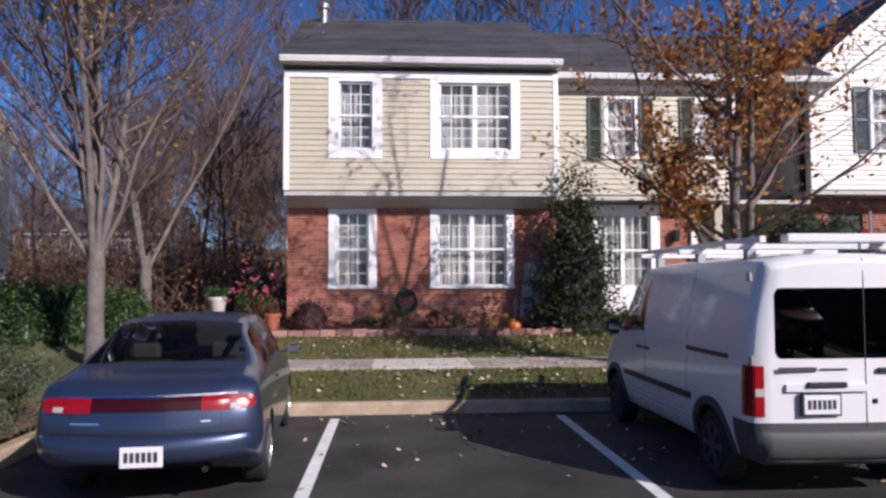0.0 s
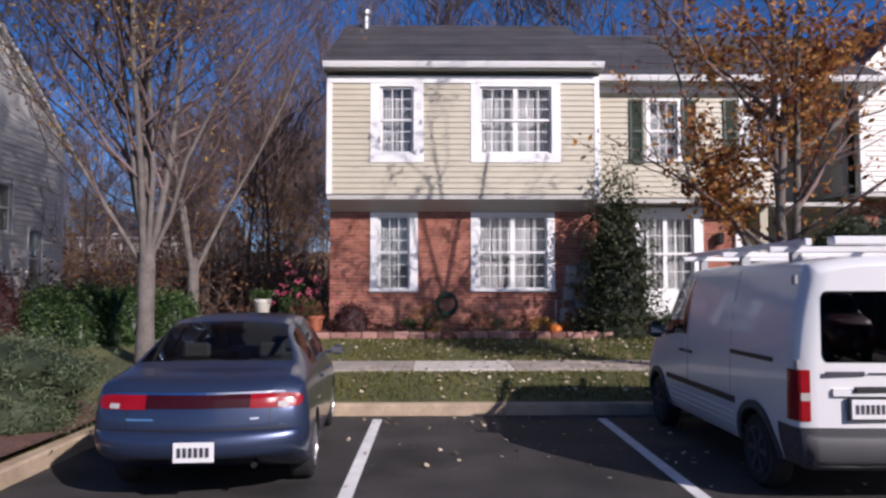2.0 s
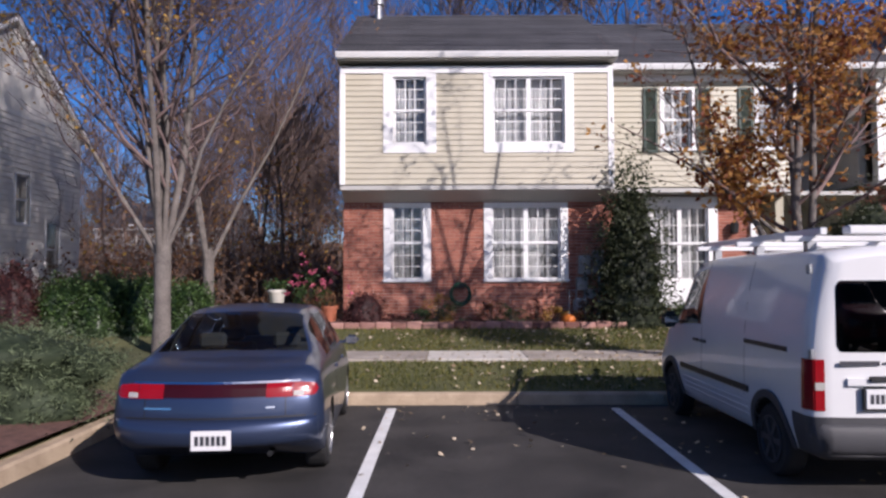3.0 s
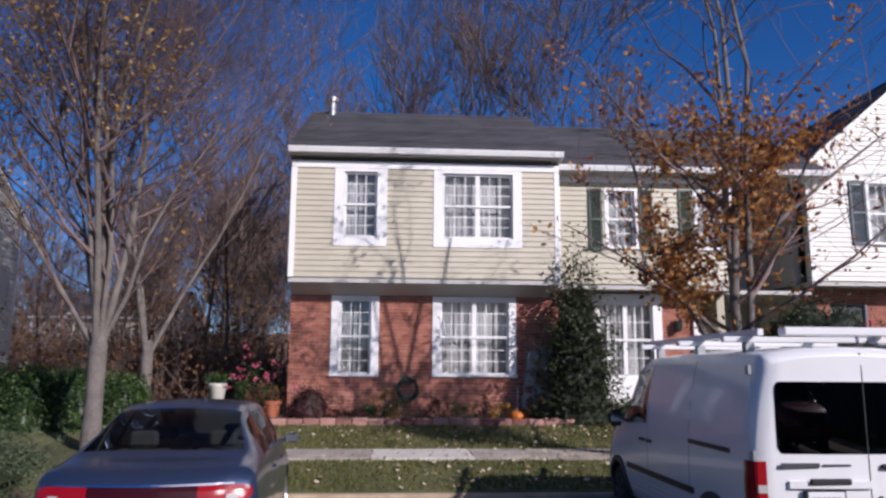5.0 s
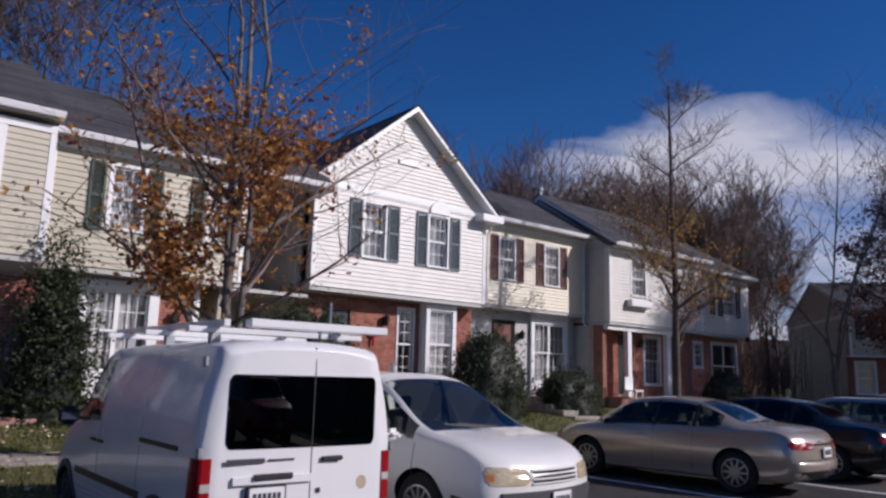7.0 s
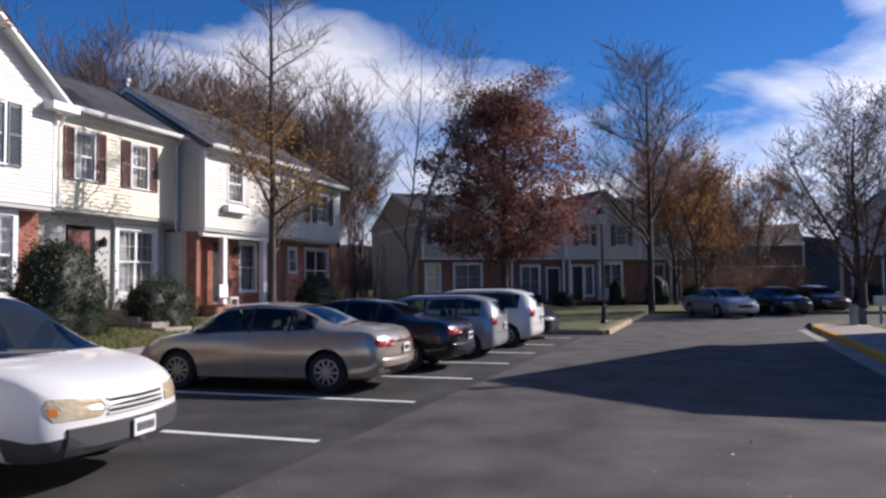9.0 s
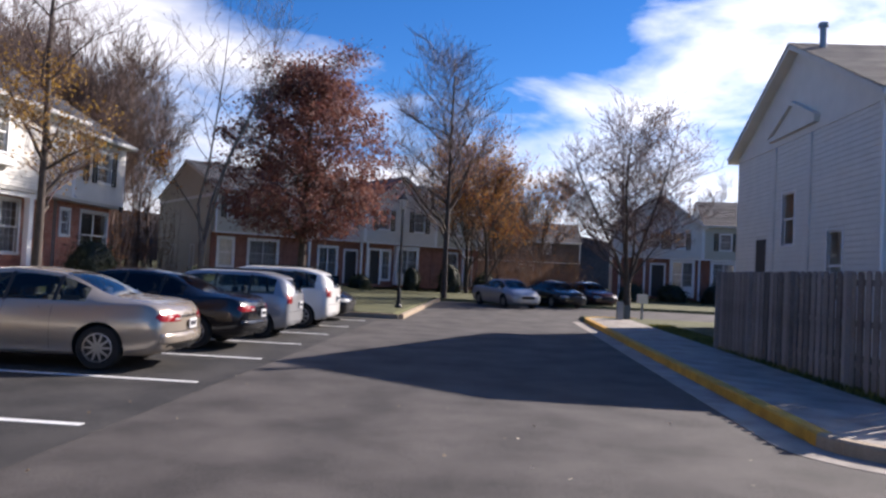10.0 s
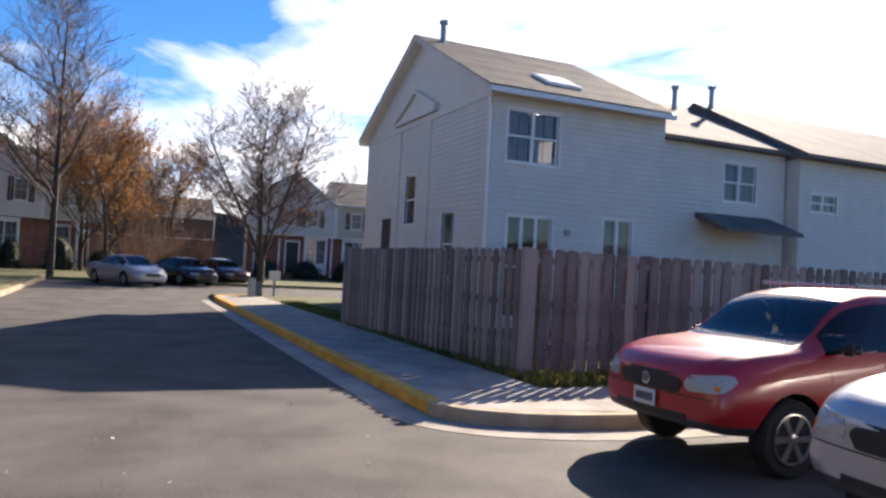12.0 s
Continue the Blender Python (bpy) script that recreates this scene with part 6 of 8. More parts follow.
class Shape:
    """A vehicle's skin, lofted through cross sections: y, underside, sill half width, height and half width at the widest,
    at the belt and at the roof edge. Its rear is at y = 0."""

    def __init__(self, rows, round_rear=0.12, round_fore=0.2, lean=0.0):
        rows = np.array(rows, float)
        self.ends, self.wide = (round_rear, round_fore, lean), rows[:, 4].max()
        ys = []
        for a, b in zip(rows[:-1, 0], rows[1:, 0]):
            n = max(2, int(round((b - a) / 0.09)))
            ys += [a + (b - a) * i / n for i in range(n)]
        self.ys = np.array(ys + [rows[-1, 0]])
        self.rows = np.stack([self.smooth(rows[:, 0], rows[:, k], self.ys) for k in range(rows.shape[1])], 1)
        self.rings = np.array([self.section(r) for r in self.rows])

    def warp(self, x, y, z):
        """Rounds the tail and the nose in plan, and leans the tail above its bumper."""
        a, b, lean = self.ends
        u, last = (x / self.wide) ** 2, self.ys[-1]
        f, g = max(0.0, 1 - y / 0.6) ** 2, max(0.0, 1 - (last - y) / 0.8) ** 2
        return (x, y + f * (a * u + lean * max(0.0, z - 0.52) ** 2 + lean * max(0.0, 0.42 - z) ** 2) - b * u * g, z)

    def band(self, y):
        """Where the side windows begin and end in height."""
        zt, zr = np.interp(y, self.ys, self.rows[:, 5]), np.interp(y, self.ys, self.rows[:, 7])
        return float(zt + (zr - zt) * 0.06), float(zt + (zr - zt) * 0.86)

    @staticmethod
    def smooth(x, v, q):
        d = np.diff(v) / np.diff(x)
        m = np.concatenate([[d[0]], [0 if a * b <= 0 else 2 * a * b / (a + b) for a, b in zip(d[:-1], d[1:])], [d[-1]]])
        i = np.clip(np.searchsorted(x, q, "right") - 1, 0, len(x) - 2)
        h = x[i + 1] - x[i]
        t = (q - x[i]) / h
        return (2 * t**3 - 3 * t**2 + 1) * v[i] + (t**3 - 2 * t**2 + t) * h * m[i] + (-2 * t**3 + 3 * t**2) * v[i + 1] + (t**3 - t**2) * h * m[i + 1]

    @staticmethod
    def section(r):
        _, zb, ws, zw, ww, zt, wb, zr, wr = r
        q = [(0, zb), (ws * 0.5, zb), (ws * 0.9, zb), (ws, zb + 0.04)]
        for t in (0.2, 0.4, 0.6, 0.8, 1.0):
            q.append((ws + (ww - ws) * math.sin(t * math.pi / 2), zb + 0.04 + (zw - zb - 0.04) * t))
        for t in (0.25, 0.5, 0.75, 0.92, 1.0):
            q.append((ww + (wb - ww) * t**2, zw + (zt - zw) * t))
        e = (wr, zt + (zr - zt) * 0.90)
        for t in (0.10, 0.3, 0.5, 0.7, 0.90, 1.0):
            bulge = 0.025 * math.sin(t * math.pi)
            q.append((wb + (e[0] - wb) * t + bulge, zt + (e[1] - zt) * t))
        for t in (0.15, 0.35, 0.6, 0.8, 1.0):
            q.append((e[0] * math.cos(t * math.pi / 2), e[1] + (zr - e[1]) * math.sin(t * math.pi / 2)))
        return q

    GLASS = (14, 18)  # between these points of a section lie the side windows
    TOP = (20, 24)

    def half(self, y, z):
        i = int(np.clip(np.searchsorted(self.ys, y) - 1, 0, len(self.ys) - 2))
        t = (y - self.ys[i]) / (self.ys[i + 1] - self.ys[i])
        r = self.rings[i] * (1 - t) + self.rings[i + 1] * t
        zz, xx = r[2:, 1], r[2:, 0]
        return float(np.interp(z, zz, xx, left=0, right=0)) if z <= zz[-1] else 0.0

    def rear(self, x, z):
        for i, y in enumerate(self.ys):
            if self.half(y, z) >= abs(x):
                if i == 0:
                    return 0.0
                a, b = self.half(self.ys[i - 1], z), self.half(y, z)
                return float(self.ys[i - 1] + (y - self.ys[i - 1]) * (abs(x) - a) / max(1e-6, b - a))
        return float(self.ys[-1])

    def fore(self, x, z):
        for i in range(len(self.ys) - 1, -1, -1):
            if self.half(self.ys[i], z) >= abs(x):
                if i == len(self.ys) - 1:
                    return float(self.ys[-1])
                a, b = self.half(self.ys[i + 1], z), self.half(self.ys[i], z)
                return float(self.ys[i + 1] - (self.ys[i + 1] - self.ys[i]) * (abs(x) - a) / max(1e-6, b - a))
        return 0.0


def patch(shape, face, a0, a1, z0, z1, out=0.012, deep=0.02, nx=10, nz=3, trim=None, swell=0.0):
    """A solid piece that follows the skin of the rear, the front or a side. a: x on the ends, y on the sides."""
    bm = bmesh.new()
    outer, inner = [], []
    for i in range(nx + 1):
        a = a0 + (a1 - a0) * i / nx
        ra, rb = [], []
        for j in range(nz + 1):
            z = z0 + (z1 - z0) * j / nz
            more = out + swell * math.sin(math.pi * j / nz) ** 0.6
            if trim:
                lo, hi = trim(a)
                z = lo + (hi - lo) * j / nz
            if face == "rear":
                y = shape.rear(a, z)
                p, q = (a, y - more, z), (a, y + deep, z)
            elif face == "fore":
                y = shape.fore(a, z)
                p, q = (a, y + more, z), (a, y - deep, z)
            else:
                s = 1 if face == "right" else -1
                w = shape.half(a, z)
                p, q = (s * (w + out), a, z), (s * (w - deep), a, z)
            ra.append(bm.verts.new(shape.warp(*p)))
            rb.append(bm.verts.new(shape.warp(*q)))
        outer.append(ra)
        inner.append(rb)
    for i in range(nx):
        for j in range(nz):
            bm.faces.new((outer[i][j], outer[i + 1][j], outer[i + 1][j + 1], outer[i][j + 1]))
            bm.faces.new((inner[i][j], inner[i][j + 1], inner[i + 1][j + 1], inner[i + 1][j]))
    for i in range(nx):
        bm.faces.new((outer[i][0], inner[i][0], inner[i + 1][0], outer[i + 1][0]))
        bm.faces.new((outer[i][nz], outer[i + 1][nz], inner[i + 1][nz], inner[i][nz]))
    for j in range(nz):
        bm.faces.new((outer[0][j], outer[0][j + 1], inner[0][j + 1], inner[0][j]))
        bm.faces.new((outer[nx][j], inner[nx][j], inner[nx][j + 1], outer[nx][j + 1]))
    bmesh.ops.recalc_face_normals(bm, faces=bm.faces[:])
    return bm


def car_skin(shape, windows, fore_glass, rear_glass, wheels, wheel_r, width, plastic=None):
    """The skin as a closed mesh with wheel arches cut out; material 0 paint, 1 glass, 2 plastic, 3 arch."""
    bm = bmesh.new()
    n = shape.rings.shape[1]
    grid = []
    for y, ring in zip(shape.ys, shape.rings):
        right = [bm.verts.new(shape.warp(x, y, z)) for x, z in ring]
        left = [right[k] if k in (0, n - 1) else bm.verts.new(shape.warp(-ring[k][0], y, ring[k][1])) for k in range(n)]
        grid.append((right, left))
    for i in range(len(grid) - 1):
        ym = (shape.ys[i] + shape.ys[i + 1]) / 2
        for side in (0, 1):
            a, b = grid[i][side], grid[i + 1][side]
            for k in range(n - 1):
                q = [a[k], a[k + 1], b[k + 1], b[k]]
                if side == 0:
                    q = q[::-1]
                q = list(dict.fromkeys(q))
                f = bm.faces.new(q)
                f.smooth = True
                if Shape.GLASS[0] <= k < Shape.GLASS[1] and any(p < ym < r for p, r in windows):
                    f.material_index = 1
                elif Shape.TOP[0] <= k and ((fore_glass and fore_glass[0] < ym < fore_glass[1]) or (rear_glass and rear_glass[0] < ym < rear_glass[1])):
                    f.material_index = 1
                elif plastic and plastic(ym, k):
                    f.material_index = 2
    for end in (0, -1):
        right, left = grid[end]
        ring, y, m = shape.rings[end], shape.ys[end], 12
        rows = [[right[0]]]
        for k in range(1, n - 1):
            inner = [bm.verts.new(shape.warp(ring[k][0] * (2 * c / m - 1), y, ring[k][1])) for c in range(1, m)]
            rows.append([left[k]] + inner + [right[k]])
        rows.append([right[n - 1]])
        for k in range(n - 1):
            a, b = rows[k], rows[k + 1]
            for c in range(m):
                q = [a[min(c, len(a) - 1)], a[min(c + 1, len(a) - 1)], b[min(c + 1, len(b) - 1)], b[min(c, len(b) - 1)]]
                f = bm.faces.new(list(dict.fromkeys(q)))
                f.smooth = True
                if plastic and plastic(y, k):
                    f.material_index = 2
    bmesh.ops.recalc_face_normals(bm, faces=bm.faces[:])
    me = bpy.data.meshes.new("skin")
    bm.to_mesh(me)
    bm.free()
    for m in (BLACK, AUTO, PLASTIC, WELL):
        me.materials.append(m)
    ob = new("skin", me)
    cutters = []
    for y in wheels:
        for s in (-1, 1):
            cb = bmesh.new()
            x0, x1 = (width / 2 - 0.26, width / 2 + 0.2)
            lathe(cb, [(wheel_r * 1.14, 0), (wheel_r * 1.14, x1 - x0)], (x0 if s > 0 else -x1, y, wheel_r * 1.02), 28, "x")
            for f in cb.faces:
                f.material_index = 0
            cm = finish(cb, "cut", WELL)
            co = new("cut", cm)
            cutters.append(co)
            md = ob.modifiers.new("arch", "BOOLEAN")
            md.operation, md.solver, md.object, md.material_mode = "DIFFERENCE", "EXACT", co, "TRANSFER"
    bpy.context.view_layer.update()
    res = bpy.data.meshes.new_from_object(ob.evaluated_get(bpy.context.evaluated_depsgraph_get()))
    for o in (ob, *cutters):
        bpy.data.objects.remove(o)
    return res


def take(me, idxs):
    """The faces of a mesh that carry certain materials."""
    bm = bmesh.new()
    bm.from_mesh(me)
    bmesh.ops.delete(bm, geom=[f for f in bm.faces if f.material_index not in idxs], context="FACES")
    for f in bm.faces:
        f.material_index = 0
    return bm


def tread(root, x, y, r, w, rim, spokes, rim_mat, label=""):
    """A wheel: a tyre with a rim of spokes under it. Its outside looks away from the car's middle."""
    s = 1 if x > 0 else -1
    bm = bmesh.new()
    prof = [(rim * 1.0, -w / 2 + 0.01), (r * 0.92, -w / 2), (r * 0.985, -w / 2 + 0.025), (r, -w / 4), (r, w / 4), (r * 0.985, w / 2 - 0.025), (r * 0.92, w / 2), (rim * 1.02, w / 2 - 0.006)]
    lathe(bm, prof, (x - s * w / 2, y, r), 28, "x")
    wheel = part("wheel", bm, RUBBER, root, "black tyre on its rim", smooth=False)
    bm = bmesh.new()
    xo = x - s * 0.012
    lathe(bm, [(rim * 0.99, 0), (rim, 0.018), (rim * 0.93, 0.022), (rim * 0.90, 0.0)] if s > 0 else [(rim * 0.90, 0.0), (rim * 0.93, -0.022), (rim, -0.018), (rim * 0.99, 0)], (xo, y, r), 28, "x")
    for k in range(spokes):
        a = math.tau * k / spokes
        c, d = math.cos(a), math.sin(a)
        hw0, hw1 = rim * 0.10, rim * 0.055 if spokes > 7 else rim * 0.13
        pts = [(rim * 0.15, hw0), (rim * 0.93, hw1), (rim * 0.93, -hw1), (rim * 0.15, -hw0)]
        lo = [bm.verts.new((xo + s * 0.004, y + u * c - v * d, r + u * d + v * c)) for u, v in pts]
        hi = [bm.verts.new((xo + s * 0.016, y + u * c - v * d, r + u * d + v * c)) for u, v in pts]
        bm.faces.new(hi)
        for i in range(4):
            bm.faces.new((lo[i], lo[(i + 1) % 4], hi[(i + 1) % 4], hi[i]))
    lathe(bm, [(rim * 0.2, 0.0), (rim * 0.2, s * 0.02), (rim * 0.12, s * 0.026)], (xo, y, r), 14, "x")
    bmesh.ops.recalc_face_normals(bm, faces=bm.faces[:])
    part("rim", bm, rim_mat, wheel, label)
    bm = bmesh.new()
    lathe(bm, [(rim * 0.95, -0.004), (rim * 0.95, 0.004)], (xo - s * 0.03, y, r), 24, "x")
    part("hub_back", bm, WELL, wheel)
    return wheel


def seats(root, ys, z=0.55, h=0.50, w=0.5, dx=0.36):
    for y in ys:
        for s in (-1, 1):
            bm = bmesh.new()
            box(bm, s * dx - w / 2, y - 0.02, z - 0.25, s * dx + w / 2, y + 0.5, z + 0.08)
            prism(bm, [(y - 0.02, z + 0.05), (y + 0.14, z + 0.05), (y + 0.02, z + h), (y - 0.12, z + h)], s * dx - w / 2, s * dx + w / 2, "x")
            box(bm, s * dx - 0.13, y - 0.13, z + h + 0.02, s * dx + 0.13, y - 0.03, z + h + 0.17)
            bmesh.ops.recalc_face_normals(bm, faces=bm.faces[:])
            part("seat", bevelled(bm, 0.03), INTERIOR, root)


def plate(root, shape, face, x, z, w=0.305, h=0.152, tone=PLATE, proud=0.03):
    y = (shape.rear(0, z) - proud - 0.005) if face == "rear" else (shape.fore(0, z) + proud - 0.015)
    bm = bevelled(boxes((x - w / 2, y, z - h / 2, x + w / 2, y + 0.015, z + h / 2)), 0.004)
    p = part("number_plate", bm, tone, root, "white number plate")
    yy = y - 0.003 if face == "rear" else y + 0.0155
    for k in range(6):
        xx = x - w * 0.40 + k * w * 0.137
        part("plate_bar", boxes((xx, yy, z - h * 0.24, xx + w * 0.095, yy + 0.003, z + h * 0.24)), INK, p)
    return p


def mirror_pair(root, shape, y, z, material, size=(0.17, 0.11, 0.11), sides=(-1, 1)):
    for s in sides:
        w = shape.half(y, z)
        bm = boxes((0, -size[1] / 2, -size[2] / 2, size[0], size[1] / 2, size[2] / 2))
        bevelled(bm, 0.042, 3)
        bmesh.ops.transform(bm, verts=bm.verts, matrix=Matrix.Translation((s * (w + 0.05) if s > 0 else -(w + 0.05) - size[0], y, z + 0.03)))
        box(bm, *(sorted((s * (w - 0.03), s * (w + 0.07)))[0], y - 0.03, z - 0.01), *(sorted((s * (w - 0.03), s * (w + 0.07)))[1], y + 0.02, z + 0.02))
        m = part("wing_mirror", bm, material, root)
        x0, x1 = sorted((s * (w + 0.065), s * (w + 0.035 + size[0])))
        part("mirror_glass", boxes((x0, y - size[1] / 2 - 0.003, z - 0.008, x1, y - size[1] / 2 - 0.0005, z + 0.068)), CHROME, m)


def vehicle(name, label, category, m, rows, windows, fore_glass, rear_glass, wheels, wheel_r, colour, rim_mat=ALLOY, spokes=10, plastic=None, glass=AUTO, group="", seat_rows=(1.6, 2.5), seat_z=0.5, handles=(), seams=(), ends=(0.12, 0.2, 0.0)):
    root = thing(name, label, category, m=m, group=group)
    shape = Shape(rows, *ends)
    width = 2 * max(r[4] for r in rows)
    whole = [(windows[0][0], windows[-1][1])]
    skin = car_skin(shape, whole, fore_glass, rear_glass, wheels, wheel_r, width, plastic)
    part("body", take(skin, (0,)), colour, root)
    gl = part("glazing", take(skin, (1,)), glass, root, "tinted windows")
    gl.visible_shadow = False
    if plastic:
        part("bumper", take(skin, (2,)), PLASTIC, root, "grey plastic bumper")
    for y in wheels:
        for s in (-1, 1):
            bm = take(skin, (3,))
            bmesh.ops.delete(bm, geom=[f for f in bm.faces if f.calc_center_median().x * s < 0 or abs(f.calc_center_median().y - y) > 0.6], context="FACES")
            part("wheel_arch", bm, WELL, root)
    bpy.data.meshes.remove(skin)
    part("floor_pan", boxes((-width / 2 + 0.3, 0.4, rows[3][1] + 0.03, width / 2 - 0.3, rows[-1][0] - 0.4, rows[3][1] + 0.12)), INTERIOR, root)
    for y in wheels:
        for s in (-1, 1):
            tread(root, s * (width / 2 - 0.02), y, wheel_r, 0.2, wheel_r * 0.66, spokes, rim_mat)
    seats(root, seat_rows, seat_z)
    for (_, a), (b, _) in zip(windows[:-1], windows[1:]):
        for s in ("left", "right"):
            part("window_pillar", patch(shape, s, (a + b) / 2 - 0.028, (a + b) / 2 + 0.028, 0, 0, 0.004, 0.012, 2, 6, trim=shape.band), BLACK, root)
    for y, z in handles:
        for s in ("left", "right"):
            part("door_handle", patch(shape, s, y, y + 0.16, z, z + 0.03, 0.02, 0.005, 4, 1), BLACK if colour is WHITE_VAN else colour, root)
    for y, z0, z1 in seams:
        for s in ("left", "right"):
            part("door_seam", patch(shape, s, y, y + 0.008, z0, z1, 0.0015, 0.01, 1, 6), BLACK, root)
    return root, shape


LAMP_YELLOWED = mat("yellowed lens", (0.46, 0.38, 0.24), 0.12, var=0.15, scale=20, bump=0, coat=0.9)
WHITE_VAN = paint("white van paint", (0.67, 0.67, 0.665), 0.0, 0.3)
WHITE_PEARL = paint("pearl white paint", (0.70, 0.69, 0.66), 0.0, 0.3)
BLUE = paint("steel blue paint", (0.040, 0.058, 0.112), 0.6, 0.30)
GOLD = paint("champagne paint", (0.47, 0.40, 0.32), 0.5, 0.22)
BLACK_CAR = paint("black car paint", (0.008, 0.008, 0.010), 0.1, 0.2)
SILVER = paint("silver paint", (0.42, 0.42, 0.43), 0.5, 0.3)
MAROON_CAR = paint("dark maroon paint", (0.035, 0.010, 0.016), 0.1, 0.25)
RED = paint("red car paint", (0.40, 0.016, 0.024), 0.0, 0.3)
SEDAN = [(0, .40, .64, .55, .75, .74, .72, .83, .52), (.06, .32, .76, .56, .85, .86, .80, .93, .58), (.18, .26, .82, .58, .90, .94, .83, .995, .62), (.45, .22, .85, .6, .92, .985, .85, 1.04, .64), (.95, .2, .87, .6, .93, .98, .85, 1.09, .62), (1.75, .19, .87, .6, .93, .96, .85, 1.41, .54), (2.4, .19, .87, .6, .93, .94, .85, 1.465, .55), (3.0, .19, .87, .6, .93, .92, .85, 1.42, .55), (3.85, .19, .87, .6, .925, .90, .83, .98, .64), (4.4, .2, .85, .56, .9, .82, .78, .88, .58), (4.75, .24, .75, .52, .82, .68, .68, .74, .45), (4.86, .32, .6, .5, .7, .6, .6, .64, .4)]
COMPACT = [(0, .40, .62, .54, .74, .74, .72, .84, .52), (.05, .37, .72, .54, .81, .86, .77, .93, .60), (.16, .34, .78, .55, .845, .92, .80, .975, .66), (.35, .27, .80, .53, .85, .94, .80, 1.0, .68), (.66, .19, .82, .55, .85, .955, .80, 1.04, .68), (1.30, .18, .82, .55, .85, .95, .80, 1.36, .56), (1.7, .18, .82, .55, .85, .94, .80, 1.43, .56), (2.2, .18, .82, .55, .85, .93, .80, 1.44, .57), (2.6, .18, .82, .55, .85, .92, .80, 1.41, .57), (2.95, .18, .82, .55, .85, .91, .79, 1.33, .58), (3.6, .18, .82, .55, .845, .90, .76, .95, .62), (4.0, .19, .80, .52, .83, .80, .72, .86, .55), (4.3, .22, .74, .5, .78, .66, .66, .72, .45), (4.43, .30, .60, .48, .68, .58, .58, .62, .4)]
VAN = [(0, .36, .80, .65, .865, 1.15, .865, 1.93, .70), (.10, .30, .84, .65, .90, 1.15, .89, 2.0, .74), (1.5, .28, .84, .65, .90, 1.15, .89, 2.02, .75), (2.7, .28, .84, .65, .90, 1.14, .89, 2.0, .74), (3.15, .28, .84, .62, .90, 1.12, .87, 1.90, .72), (3.85, .28, .84, .6, .89, 1.10, .84, 1.22, .70), (4.3, .28, .82, .55, .87, .92, .80, 1.0, .6), (4.52, .34, .70, .5, .75, .70, .68, .76, .5)]
MINIVAN = [(0, .36, .75, .6, .85, 1.0, .84, 1.6, .62), (.15, .30, .84, .6, .94, 1.0, .91, 1.66, .68), (2.0, .26, .86, .6, .955, .98, .92, 1.68, .70), (3.0, .26, .86, .6, .955, .97, .92, 1.66, .69), (3.2, .26, .86, .6, .955, .96, .92, 1.60, .70), (4.1, .26, .86, .58, .955, .97, .90, 1.08, .80), (4.6, .27, .85, .55, .945, .92, .87, 1.0, .74), (4.92, .29, .83, .5, .91, .82, .83, .90, .66), (5.05, .32, .76, .5, .85, .74, .75, .81, .58), (5.1, .38, .66, .5, .76, .64, .66, .70, .48)]
HATCH = [(0, .38, .68, .58, .78, .90, .76, 1.02, .54), (.10, .28, .78, .6, .86, .97, .82, 1.20, .56), (.35, .22, .82, .6, .885, .99, .84, 1.44, .55), (1.0, .2, .83, .6, .89, .98, .84, 1.56, .57), (2.2, .2, .83, .6, .89, .96, .84, 1.56, .57), (2.7, .2, .83, .6, .89, .95, .83, 1.48, .55), (3.4, .2, .83, .58, .88, .94, .8, 1.03, .6), (3.95, .2, .8, .54, .85, .84, .74, .9, .55), (4.25, .26, .7, .5, .76, .66, .64, .7, .4), (4.35, .34, .58, .5, .66, .58, .56, .62, .36)]
SUV = [(0, .42, .78, .7, .86, 1.08, .85, 1.55, .62), (.15, .36, .82, .7, .9, 1.08, .88, 1.66, .64), (1.2, .34, .85, .7, .91, 1.07, .88, 1.70, .66), (2.2, .34, .85, .7, .91, 1.06, .88, 1.69, .66), (2.65, .34, .85, .7, .91, 1.06, .87, 1.61, .65), (3.35, .34, .85, .7, .905, 1.06, .84, 1.15, .72), (3.9, .36, .84, .68, .90, 1.02, .80, 1.09, .66), (4.2, .38, .80, .62, .87, .95, .77, 1.02, .60), (4.33, .40, .76, .58, .84, .86, .75, .95, .55), (4.40, .42, .70, .56, .79, .76, .70, .84, .5)]

def rounded(d, r, lo, hi):
    """Pulls an edge in near its end, as a rounded corner."""
    e = r - math.sqrt(max(0.0, r * r - max(0.0, r - d) ** 2))
    return lo + e, hi - e


